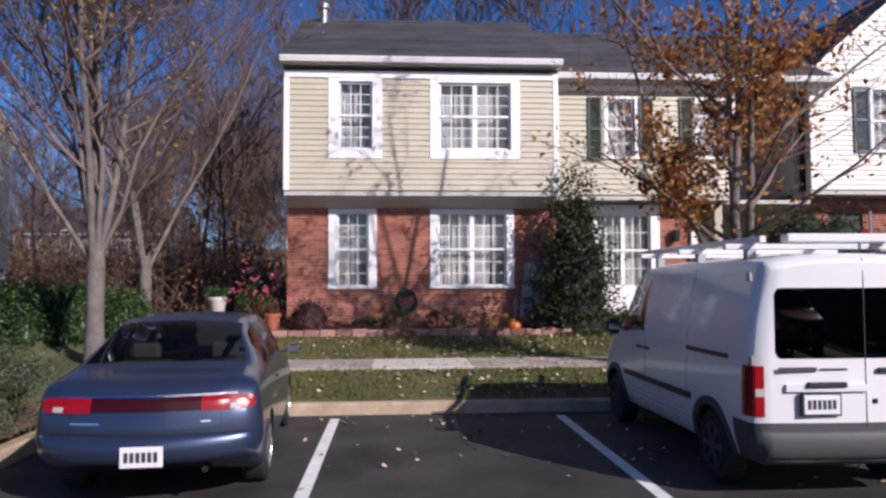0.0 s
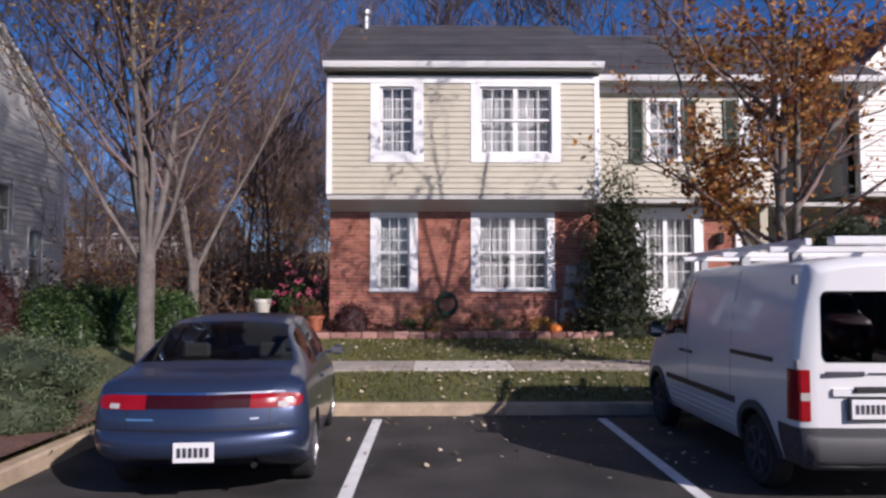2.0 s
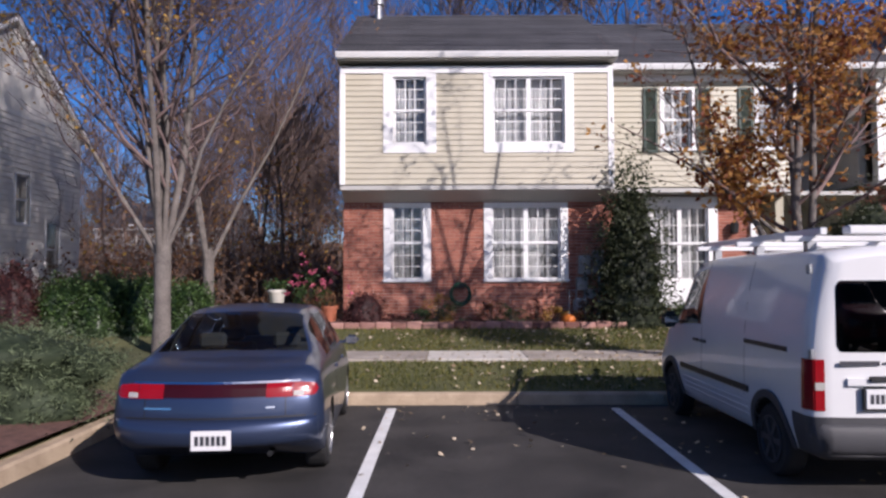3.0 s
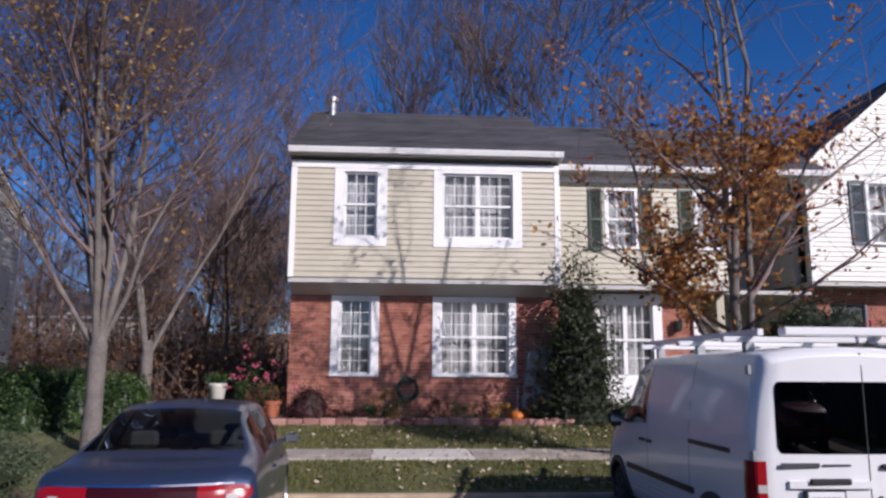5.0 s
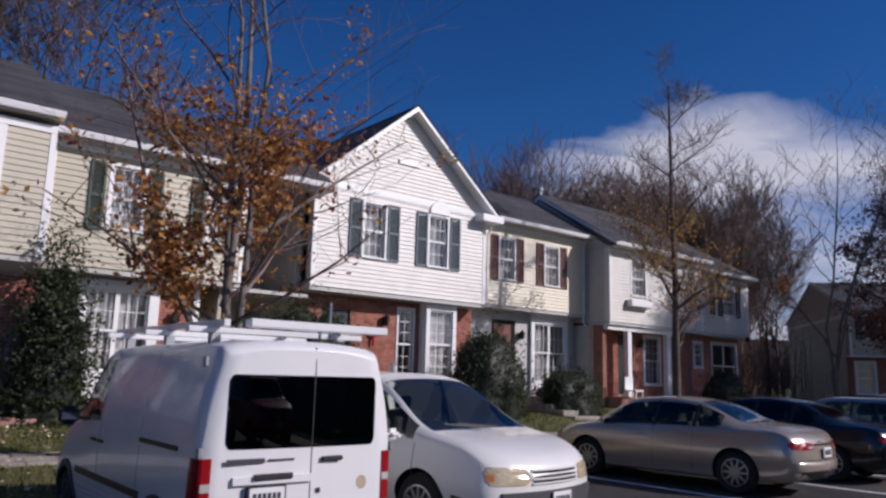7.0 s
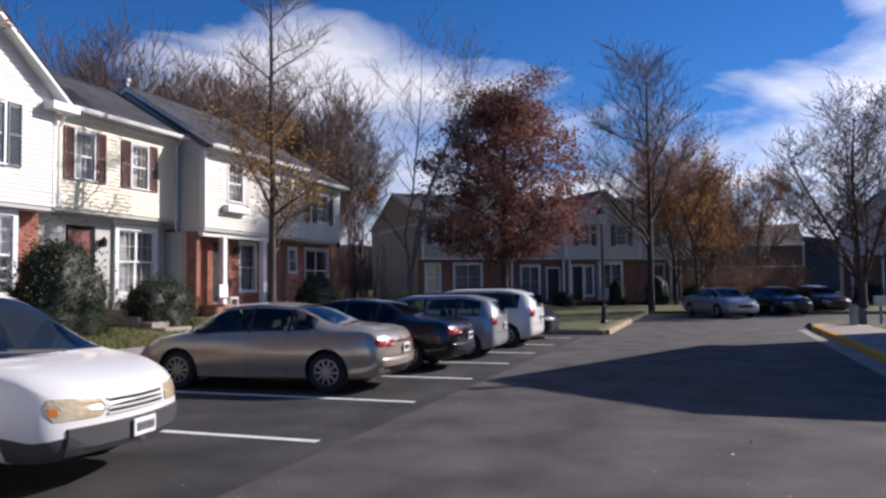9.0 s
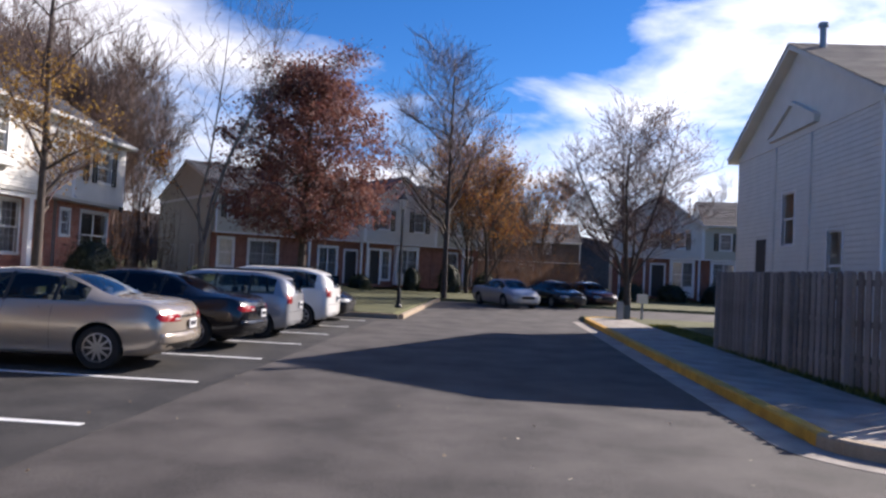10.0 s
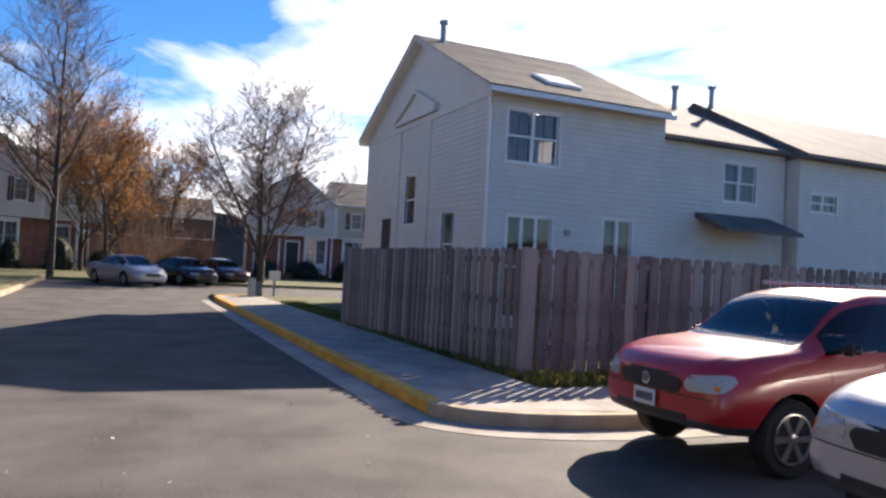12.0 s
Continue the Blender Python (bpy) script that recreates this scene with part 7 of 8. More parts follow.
# blue compact saloon
car, sh = vehicle("car", "steel blue compact saloon, its rear towards the road", "car", pose(-1.70, 5.42, 0.004, 0, 0, 4.2) @ Matrix.Scale(0.935, 4), COMPACT, [(1.12, 1.55), (1.62, 2.18), (2.26, 3.3)], (2.95, 3.55), (0.76, 1.38), (0.95, 3.45), 0.29, BLUE, spokes=7, handles=((1.75, 0.80), (2.55, 0.80)), seams=((1.58, 0.28, 0.93), (2.22, 0.28, 0.92)), ends=(0.17, 0.2, 0.5))
for s in (-1, 1):
    a = sorted((s * 0.40, s * 0.60))
    part("tail_lamp", patch(sh, "rear", *a, 0.76, 0.865, 0.012, 0.02, 8, 3, trim=lambda v: (0.758 + 0.012 * (0.60 - abs(v)), 0.867)), LAMP_RED, car, "red tail lamp")
    a = sorted((s * 0.604, s * 0.80))
    part("tail_lamp", patch(sh, "rear", *a, 0.76, 0.865, 0.014, 0.02, 14, 3, trim=lambda v: rounded(0.80 - abs(v), 0.052, 0.758 + 0.02 * max(0.0, abs(v) - 0.66), 0.867 - 0.10 * max(0.0, abs(v) - 0.66))), LAMP_RED, car, "red tail lamp")
    a = sorted((s * 0.61, s * 0.69))
    part("reversing_lamp", patch(sh, "rear", *a, 0.765, 0.802, 0.019, 0.0, 4, 2), LAMP_CLEAR, car)
part("lamp_band", patch(sh, "rear", -0.398, 0.398, 0.767, 0.867, 0.010, 0.02, 12, 3), LAMP_DARK, car, "dark red band between the lamps")
part("lamp_brow", patch(sh, "rear", -0.66, 0.66, 0.869, 0.883, 0.014, 0.01, 20, 1), CHROME, car, "thin bright strip over the lamps")
part("bumper_line", patch(sh, "rear", -0.78, 0.78, 0.60, 0.612, 0.004, 0.01, 16, 1), BLACK, car)
part("bumper_step", patch(sh, "rear", -0.80, 0.80, 0.375, 0.595, 0.004, 0.02, 22, 8, swell=0.055), BLUE, car, "body coloured bumper", smooth=True)
for s in (-1, 1):
    a = sorted((s * 0.545, s * 0.552))
    part("boot_seam", patch(sh, "rear", *a, 0.615, 0.76, 0.003, 0.01, 1, 4), BLACK, car)
part("badge", patch(sh, "rear", -0.55, -0.33, 0.675, 0.69, 0.006, 0.0, 4, 1), CHROME, car, "illegible chrome badge")
part("badge", patch(sh, "rear", 0.40, 0.47, 0.675, 0.69, 0.006, 0.0, 3, 1), CHROME, car, "illegible chrome badge")
plate(car, sh, "rear", 0.0, 0.45, proud=0.065)
mirror_pair(car, sh, 3.15, 0.93, BLUE)
bm = bmesh.new()
tube(bm, [(0.42, 0.50, 0.30), (0.42, 0.14, 0.30)], 0.024, 10)
part("exhaust_pipe", bm, BLACK_METAL, car)
part("parcel_shelf", boxes((-0.6, 0.72, 0.93, 0.6, 1.28, 0.95)), INTERIOR, car)
shelf = part("shelf_light", bevelled(boxes((-0.13, 0.90, 0.952, 0.13, 1.02, 1.035)), 0.02), CERAMIC, car, "pale housing of the high brake light")
part("shelf_lens", boxes((-0.09, 0.890, 0.972, 0.09, 0.8985, 1.015)), LAMP_RED, shelf, "red lens")

# white panel van
van, sh = vehicle("van", "white panel van with a ladder rack, rear doors shut", "van", pose(3.40, 5.27, 0.004, 0, 0, -0.3) @ Matrix.Diagonal((0.88, 0.91, 0.91, 1)), VAN, [(2.62, 3.5)], (3.15, 3.85), None, (0.82, 3.72), 0.315, WHITE_VAN, PLASTIC, spokes=6, plastic=lambda y, k: k < 8 and y < 0.35, ends=(0.04, 0.15, 0.0), seat_rows=(2.6,), seat_z=0.75, glass=AUTO_DARK, handles=((2.42, 1.02), (2.66, 1.02)), seams=((2.56, 0.4, 1.9), (1.35, 0.62, 1.9)))
for s in (-1, 1):
    a = sorted((s * 0.007 + 0.06, s * 0.69))
    part("rear_window", patch(sh, "rear", *a, 1.16, 1.72, 0.006, 0.01, 30, 5, trim=lambda v: rounded(0.69 - abs(v), 0.05, 1.16, 1.72)), AUTO_DARK, van, "dark rear door window with rounded corners")
    part("tail_lamp", patch(sh, "left" if s < 0 else "right", 0.0, 0.15, 0.70, 1.10, 0.012, 0.02, 3, 4), LAMP_RED, van, "red tail lamp")
    a = sorted((s * 0.79, s * 0.865))
    part("tail_lamp", patch(sh, "rear", *a, 0.70, 1.10, 0.010, 0.02, 3, 4), LAMP_RED, van, "red tail lamp")
    part("lamp_lens", patch(sh, "rear", *a, 0.86, 0.92, 0.014, 0.0, 3, 1), LAMP_CLEAR, van, "pale reversing lens")
    for z in (0.43, 0.49, 0.55):
        part("sill_rib", patch(sh, "left" if s < 0 else "right", 1.3, 3.25, z, z + 0.022, 0.010, 0.01, 12, 1), WHITE_VAN, van)
    part("side_moulding", patch(sh, "left" if s < 0 else "right", 1.25, 3.3, 0.66, 0.72, 0.014, 0.01, 12, 1), BLACK, van, "black rubbing strip")
    part("slide_rail", patch(sh, "left" if s < 0 else "right", 0.45, 1.35, 1.12, 1.16, 0.010, 0.01, 6, 1), BLACK, van, "black sliding door rail")
    for y in (0.82, 3.72):
        bm = bmesh.new()
        n = 16
        ring = []
        for k in range(n + 1):
            t = math.pi * k / n
            for r in (0.36, 0.43):
                zz, yy = 0.32 + r * math.sin(t), y + r * math.cos(t)
                w = sh.half(min(max(yy, 0.02), 4.5), max(zz, 0.33))
                ring.append(((s * (w + 0.018), yy, zz), (s * (w - 0.02), yy, zz)))
        vs = [(bm.verts.new(a), bm.verts.new(b)) for a, b in ring]
        for k in range(n):
            a, b, c, d = vs[2 * k], vs[2 * k + 1], vs[2 * k + 3], vs[2 * k + 2]
            bm.faces.new((a[0], b[0], c[0], d[0]))
            bm.faces.new((b[0], b[1], c[1], c[0]))
            bm.faces.new((a[0], d[0], d[1], a[1]))
        bmesh.ops.recalc_face_normals(bm, faces=bm.faces[:])
        part("arch_trim", bm, PLASTIC, van, "grey plastic arch trim")
    for z in (0.78, 1.45):
        part("hinge", bevelled(boxes((s * 0.885 - 0.018, 0.018, z + 0.32, s * 0.885 + 0.018, 0.07, z + 0.40)), 0.008), GREY_METAL, van)
part("door_gap", patch(sh, "rear", 0.056, 0.064, 0.62, 1.95, 0.0025, 0.01, 1, 8), BLACK, van)
part("bumper_bar", patch(sh, "rear", -0.875, 0.875, 0.36, 0.595, 0.004, 0.02, 24, 6, swell=0.03), PLASTIC, van, "grey plastic rear bumper", smooth=True)
part("plate_recess", patch(sh, "rear", -0.62, 0.06, 0.90, 0.955, 0.03, 0.0, 6, 2), WHITE_VAN, van, "plate lamp housing")
part("lock_pull", bevelled(boxes((-0.46, -0.045, 0.93, -0.12, -0.012, 0.975)), 0.008), BLACK, van)
part("door_handle", bevelled(boxes((0.15, -0.035, 1.045, 0.35, -0.004, 1.085)), 0.01), BLACK, van, "black rear door handle")
part("badge", boxes((-0.68, -0.008, 1.055, -0.36, -0.001, 1.09)), INK, van, "dark model badge, a plain bar")
part("badge", boxes((-0.33, -0.008, 1.065, -0.10, -0.001, 1.08)), INK, van, "dark badge, a plain bar")
part("sticker", patch(sh, "rear", 0.52, 0.63, 0.80, 0.91, 0.003, 0.0, 14, 3, trim=lambda v: rounded(min(v - 0.52, 0.63 - v), 0.055, 0.80, 0.91)), KERB, van, "round faded sticker")
part("plate_frame", bevelled(boxes((-0.51, -0.033, 0.71, -0.17, -0.004, 0.89)), 0.004), BLACK, van, "black plate frame")
plate(van, sh, "rear", -0.34, 0.80, tone=PLATE, proud=0.036)
part("door_lock", bevelled(boxes((0.115, -0.014, 0.80, 0.155, -0.001, 0.84)), 0.012), BLACK, van)
mirror_pair(van, sh, 3.42, 1.20, BLACK, (0.2, 0.13, 0.2))
for s in (-1, 1):
    bm = bevelled(boxes((s * 0.60 - 0.03, 0.35, 2.10, s * 0.60 + 0.03, 3.25, 2.16)), 0.006)
    part("rack_rail", bm, WHITE_VAN, van, "white ladder rack rail")
for y in (0.55, 1.6, 2.75):
    part("rack_bar", bevelled(boxes((-0.86, y - 0.03, 2.05, 0.86, y + 0.03, 2.10)), 0.006), WHITE_VAN, van, "white rack cross bar")
    for s in (-1, 1):
        part("rack_foot", boxes((s * 0.62 - 0.04, y - 0.04, 1.92, s * 0.62 + 0.04, y + 0.04, 2.05)), GREY_METAL, van)
part("ladder_clamp", bevelled(boxes((-0.45, 0.22, 2.10, 0.95, 0.34, 2.17)), 0.01), WHITE_VAN, van, "white ladder clamp bar")
bm = bmesh.new()
tube(bm, [(0.45, 0.45, 2.05), (0.45, 0.45, 2.38)], 0.012, 6)
part("antenna", bm, GREY_METAL, van)

# white minivan, nose to the road
mv, sh = vehicle("minivan", "white minivan parked nose out with a grey bumper", "minivan", pose(5.75, 10.36, 0.004, 0, 0, 186.5) @ Matrix.Scale(0.975, 4), MINIVAN, [(.5, 1.5), (1.6, 2.7), (2.8, 3.9)], (3.2, 4.1), None, (0.95, 4.05), 0.33, WHITE_PEARL, spokes=12, plastic=lambda y, k: k < 7 and y > 4.55, ends=(0.05, 0.22, 0.0), seat_rows=(2.5, 1.5), seat_z=0.7, handles=((2.95, 0.92),), seams=((2.75, 0.35, 1.0), (3.95, 0.35, 0.95)))
for s in (-1, 1):
    a = sorted((s * 0.41, s * 0.85))
    part("headlamp", patch(sh, "fore", *a, 0.62, 0.80, 0.012, 0.03, 16, 5, trim=lambda v: rounded(min(abs(v) - 0.41, 0.85 - abs(v)), 0.05, 0.615, 0.735 + 0.07 * abs(v))), LAMP_YELLOWED, mv, "yellowed headlamp")
    a = sorted((s * 0.79, s * 0.84))
    part("indicator", patch(sh, "fore", *a, 0.66, 0.72, 0.017, 0.0, 4, 2), LAMP_AMBER, mv)
part("grille", patch(sh, "fore", -0.36, 0.36, 0.62, 0.745, 0.006, 0.02, 8, 3), BLACK, mv, "black slatted grille")
for k in range(4):
    part("grille_bar", patch(sh, "fore", -0.38, 0.38, 0.615 + 0.042 * k, 0.630 + 0.042 * k, 0.020, 0.0, 8, 1), WHITE_PEARL, mv)
part("bumper_bar", patch(sh, "fore", -0.74, 0.74, 0.33, 0.55, 0.035, 0.02, 16, 4), PLASTIC, mv, "grey plastic front bumper")
plate(mv, sh, "fore", 0.0, 0.46, proud=0.06)
mirror_pair(mv, sh, 3.75, 1.0, WHITE_PEARL)
part("dashboard", bevelled(boxes((-0.75, 3.75, 0.75, 0.75, 4.1, 0.98)), 0.05), INTERIOR, mv)
bm = bmesh.new()
for s in (-1, 1):
    tube(bm, [(s * 0.1, 4.24, 1.10), (s * 0.1 + 0.55, 4.12, 1.14)], 0.012, 5)
part("wiper", bm, BLACK, mv)


def saloon(label, m, colour, group="", glass=AUTO, rims=ALLOY):
    r, s_ = vehicle("car", label, "car", m, SEDAN, [(1.30, 1.72), (1.80, 2.45), (2.53, 3.6)], (3.0, 3.85), (0.95, 1.75), (1.05, 3.83), 0.33, colour, rims, 10, glass=glass, ends=(0.16, 0.22, 0.25), group=group, handles=((1.95, 0.88), (2.75, 0.87)), seams=((1.76, 0.3, 1.0), (2.49, 0.3, 0.97), (3.5, 0.3, 0.94)))
    for s in (-1, 1):
        a = sorted((s * 0.40, s * 0.86))
        part("tail_lamp", patch(s_, "rear", *a, 0.74, 0.88, 0.012, 0.02, 16, 4, trim=lambda v: rounded(0.86 - abs(v), 0.05, 0.74, 0.82 + 0.05 * abs(v))), LAMP_RED, r, "red tail lamp")
        a = sorted((s * 0.42, s * 0.54))
        part("reversing_lamp", patch(s_, "rear", *a, 0.755, 0.79, 0.018, 0.0, 4, 2), LAMP_CLEAR, r)
        a = sorted((s * 0.40, s * 0.80))
        part("headlamp", patch(s_, "fore", *a, 0.60, 0.70, 0.012, 0.02, 8, 3), LAMP_CLEAR, r, "clear headlamp")
    part("chrome_strip", patch(s_, "rear", -0.36, 0.36, 0.80, 0.822, 0.014, 0.01, 8, 1), CHROME, r)
    part("bumper_line", patch(s_, "rear", -0.80, 0.80, 0.575, 0.585, 0.003, 0.01, 16, 1), BLACK, r)
    part("bumper_cover", patch(s_, "rear", -0.84, 0.84, 0.40, 0.57, 0.003, 0.02, 20, 6, swell=0.035), colour, r, smooth=True)
    for side in ("left", "right"):
        part("crease", patch(s_, side, 0.75, 3.9, 0.775, 0.80, 0.001, 0.01, 30, 4, swell=0.012), colour, r)
        part("sill", patch(s_, side, 1.45, 3.45, 0.225, 0.30, 0.004, 0.01, 20, 3, swell=0.015), colour, r)
    part("bumper_valance", patch(s_, "rear", -0.70, 0.70, 0.30, 0.40, 0.014, 0.01, 14, 2), BLACK, r)
    part("grille", patch(s_, "fore", -0.36, 0.36, 0.48, 0.62, 0.008, 0.02, 8, 3), BLACK, r)
    plate(r, s_, "rear", 0.0, 0.69)
    mirror_pair(r, s_, 3.45, 0.96, colour)
    return r


saloon("champagne gold saloon with its boot to the road", pose(12.1, 5.35, 0.004, 0, 0, 4) @ Matrix.Scale(0.94, 4), GOLD)
saloon("black saloon with its boot to the road", pose(15.0, 5.2, 0.004, 0, 0, 2) @ Matrix.Scale(0.94, 4), BLACK_CAR, glass=AUTO_DARK)
saloon("black car parked nose out", pose(23.3, 9.6, 0.004, 0, 0, 180) @ Matrix.Scale(0.94, 4), BLACK_CAR, glass=AUTO_DARK)


def wagon(label, m, colour, scale=1.0):
    r, s_ = vehicle("car", label, "car", m @ Matrix.Scale(scale, 4), HATCH, [(.45, 1.0), (1.08, 1.85), (1.93, 3.05)], (2.7, 3.4), None, (0.75, 3.45), 0.31, colour, ALLOY, 8, handles=((1.25, 0.88), (2.15, 0.87)), seams=((1.04, 0.3, 0.98), (1.89, 0.3, 0.97)))
    part("rear_window", patch(s_, "rear", -0.56, 0.56, 1.06, 1.38, 0.008, 0.01, 12, 4), AUTO_DARK, r, "dark rear window")
    for s in (-1, 1):
        a = sorted((s * 0.60, s * 0.80))
        part("tail_lamp", patch(s_, "rear", *a, 0.82, 1.06, 0.012, 0.02, 5, 4), LAMP_RED, r, "red tail lamp")
        part("roof_bar", bevelled(boxes((s * 0.5 - 0.02, 0.6, 1.57, s * 0.5 + 0.02, 2.3, 1.60)), 0.008), BLACK, r)
    part("bumper_line", patch(s_, "rear", -0.80, 0.80, 0.62, 0.63, 0.003, 0.01, 14, 1), BLACK, r)
    plate(r, s_, "rear", 0.0, 0.78)
    mirror_pair(r, s_, 2.95, 0.96, colour)
    return r


wagon("silver hatchback with its tail to the road", pose(17.5, 5.15, 0.004, 0, 0, 2), SILVER, 0.90)
wagon("white estate car with a dark rear window", pose(20.5, 4.95, 0.004), WHITE_PEARL, 0.97)


def suv(label, m, colour):
    r, s_ = vehicle("car", label, "car", m, SUV, [(.4, 1.05), (1.13, 1.95), (2.03, 3.1)], (2.65, 3.35), None, (0.8, 3.5), 0.35, colour, ALLOY, 6, plastic=lambda y, k: k < 4, glass=AUTO, ends=(0.05, 0.16, 0.0), handles=((1.35, 0.98), (2.2, 0.97)), seams=((1.09, 0.5, 1.06), (1.99, 0.5, 1.06), (3.05, 0.5, 1.05)))
    for s in (-1, 1):
        a = sorted((s * 0.47, s * 0.83))
        part("headlamp", patch(s_, "fore", *a, 0.70, 0.85, 0.014, 0.03, 16, 6, trim=lambda v: rounded(min(abs(v) - 0.47, 0.83 - abs(v)), 0.06, 0.70 + 0.05 * abs(v), 0.80 + 0.13 * abs(v))), LAMP_CLEAR, r, "clear headlamp")
        a = sorted((s * 0.745, s * 0.785))
        part("indicator", patch(s_, "fore", *a, 0.755, 0.80, 0.019, 0.0, 3, 2), LAMP_AMBER, r)
        part("roof_bar", bevelled(boxes((s * 0.58 - 0.02, 0.5, 1.71, s * 0.58 + 0.02, 2.4, 1.75)), 0.008), GREY_METAL, r)
    part("grille", patch(s_, "fore", -0.44, 0.44, 0.69, 0.86, 0.006, 0.03, 20, 4, trim=lambda v: rounded(0.44 - abs(v), 0.07, 0.69, 0.86)), BLACK, r, "black mesh grille")
    bm = bmesh.new()
    lathe(bm, [(0.06, 0), (0.06, 0.012), (0.045, 0.014)], (0, s_.fore(0, 0.77) + 0.004, 0.77), 20, "y")
    part("badge", bm, CHROME, r, "plain oval chrome badge")
    part("air_intake", patch(s_, "fore", -0.5, 0.5, 0.46, 0.52, 0.006, 0.02, 10, 2), BLACK, r)
    plate(r, s_, "fore", 0.0, 0.60)
    part("bumper_line", patch(s_, "fore", -0.76, 0.76, 0.672, 0.682, 0.003, 0.01, 16, 1), BLACK, r)
    mirror_pair(r, s_, 2.95, 1.12, BLACK)
    part("dashboard", bevelled(boxes((-0.7, 2.95, 0.85, 0.7, 3.25, 1.06)), 0.05), INTERIOR, r)
    return r


suv("red compact off-roader parked nose out", pose(7.02, -7.58, 0.004, 0, 0, -1) @ Matrix.Scale(0.91, 4), RED)
suv("silver off-roader beside the red one", pose(4.5, -7.3, 0.004, 0, 0, 0) @ Matrix.Scale(0.93, 4), SILVER)
saloon("silver coupe parked across the far junction", pose(40.6, 1.35, 0.004, 0, 0, 118) @ Matrix.Scale(0.94, 4), SILVER)
saloon("black car parked behind the silver coupe", pose(43.2, -1.15, 0.004, 0, 0, 118) @ Matrix.Scale(0.94, 4), BLACK_CAR, glass=AUTO_DARK)
saloon("dark maroon car parked by the far lawn", pose(46.2, -3.4, 0.004, 0, 0, 115) @ Matrix.Scale(0.94, 4), MAROON_CAR, glass=AUTO_DARK)

# ---- street things and garden details ----
lamp = thing("street_lamp", "black metal street lamp with a lantern head", "street lamp", m=pose(28.75, 4.4, 0.12))
bm = bmesh.new()
lathe(bm, [(0.14, -0.1), (0.14, 0.1), (0.09, 0.18), (0.075, 0.7), (0.055, 0.75), (0.045, 3.6), (0.07, 3.64), (0.05, 3.7)], (0, 0, 0), 12)
part("post", bm, BLACK_METAL, lamp)
bm = bmesh.new()
lathe(bm, [(0.09, 3.7), (0.11, 3.73), (0.17, 4.05), (0.17, 4.07)], (0, 0, 0), 6)
part("lantern", bm, LAMP_CLEAR, lamp, "glass lantern")
bm = bmesh.new()
lathe(bm, [(0.22, 4.07), (0.20, 4.12), (0.06, 4.26), (0.02, 4.34)], (0, 0, 0), 6)
part("cap", bm, BLACK_METAL, lamp)

# brick edging and mulch of the front bed
bm = bmesh.new()
n = 40
rows_ = []
for k in range(n + 1):
    x = -2.6 + 6.0 * k / n
    rows_.append([bm.verts.new((x, y, lawn_z(y) + 0.012 + (0.05 + 0.02 * math.sin(k * 1.7 + y * 9) if 14.25 < y < 15.2 else 0))) for y in (14.16, 14.3, 14.55, 14.8, 15.05, 15.29)])
for a, b in zip(rows_, rows_[1:]):
    for k in range(5):
        bm.faces.new((a[k], b[k], b[k + 1], a[k + 1]))
solo("mulch_bed", bm, MULCH, "dark mulch bed along the brick wall", "flower bed", kind="structure", smooth=True)
bm = bmesh.new()
rows_ = []
for k in range(13):
    x = -10.5 + 7.0 * k / 12
    rows_.append([bm.verts.new((x, y, 0.165 + (0.06 if 4.6 < y < 9 else 0) + 0.015 * math.sin(k * 2.3 + y * 3))) for y in (4.4, 4.7, 5.5, 6.5, 7.5, 8.5, 9.6)])
for a, b in zip(rows_, rows_[1:]):
    for k in range(6):
        bm.faces.new((a[k], b[k], b[k + 1], a[k + 1]))
solo("mulch_bed_juniper", bm, MULCH, "red brown mulch under the junipers", "flower bed", kind="structure", smooth=True)
EDGE = mat("edging brick", (0.22, 0.09, 0.07), 0.9, var=0.3, scale=5, fine=60, bump=0.4, bump_scale=90, col2=(0.40, 0.22, 0.18), objrand=0.7)
edging = thing("bed_edging", "low edging of tumbled red blocks round the bed", "edging", off=(0, 14.15, 0.6), kind="structure")
rnd = random.Random(31)
block = finish(bevelled(boxes((-0.145, -0.07, -0.06, 0.145, 0.07, 0.10)), 0.016), "edging_block", EDGE)
x = -2.7
while x < 3.3:
    ob = new("edging_block", block)
    ob.parent = edging
    ob.matrix_local = pose(x, rnd.uniform(-0.015, 0.015), 0.05 + rnd.uniform(-0.012, 0.012), rnd.uniform(-3, 3), rnd.uniform(-2, 2), rnd.uniform(-4, 4))
    x += 0.30

# lawn grass and fallen leaves
rnd = random.Random(41)
soup = Soup()


def tuft(x, y, z, h):
    a = rnd.random() * math.tau
    d, w = Vector((math.cos(a), math.sin(a), 0)), h * 0.16
    s = Vector((-d.y, d.x, 0)) * w
    p = Vector((x, y, z - 0.01))
    b = d * h * rnd.uniform(0.2, 0.7)
    i = len(soup.v)
    soup.v += [p - s, p + s, p + b + Vector((0, 0, h))]
    soup.f.append((i, i + 1, i + 2))


for _ in range(62000):
    x, y = rnd.uniform(-3.3, 12.0), rnd.uniform(9.46, 14.12)
    if 10.86 < y < 12.19:
        continue
    if noise.noise((x * 0.9, y * 1.3, 2.0)) < -0.25 and rnd.random() < 0.6:
        continue
    tuft(x, y, lawn_z(y), rnd.uniform(0.03, 0.075))
for _ in range(16000):
    x, y = rnd.uniform(12.0, 25), rnd.uniform(9.46, 15.2)
    if not 10.86 < y < 12.19:
        tuft(x, y, lawn_z(y), rnd.uniform(0.05, 0.10))
for _ in range(9000):
    x, y = rnd.uniform(9.9, 26), rnd.uniform(-4.9, -4.2)
    tuft(x, y, 0.14, rnd.uniform(0.05, 0.12))
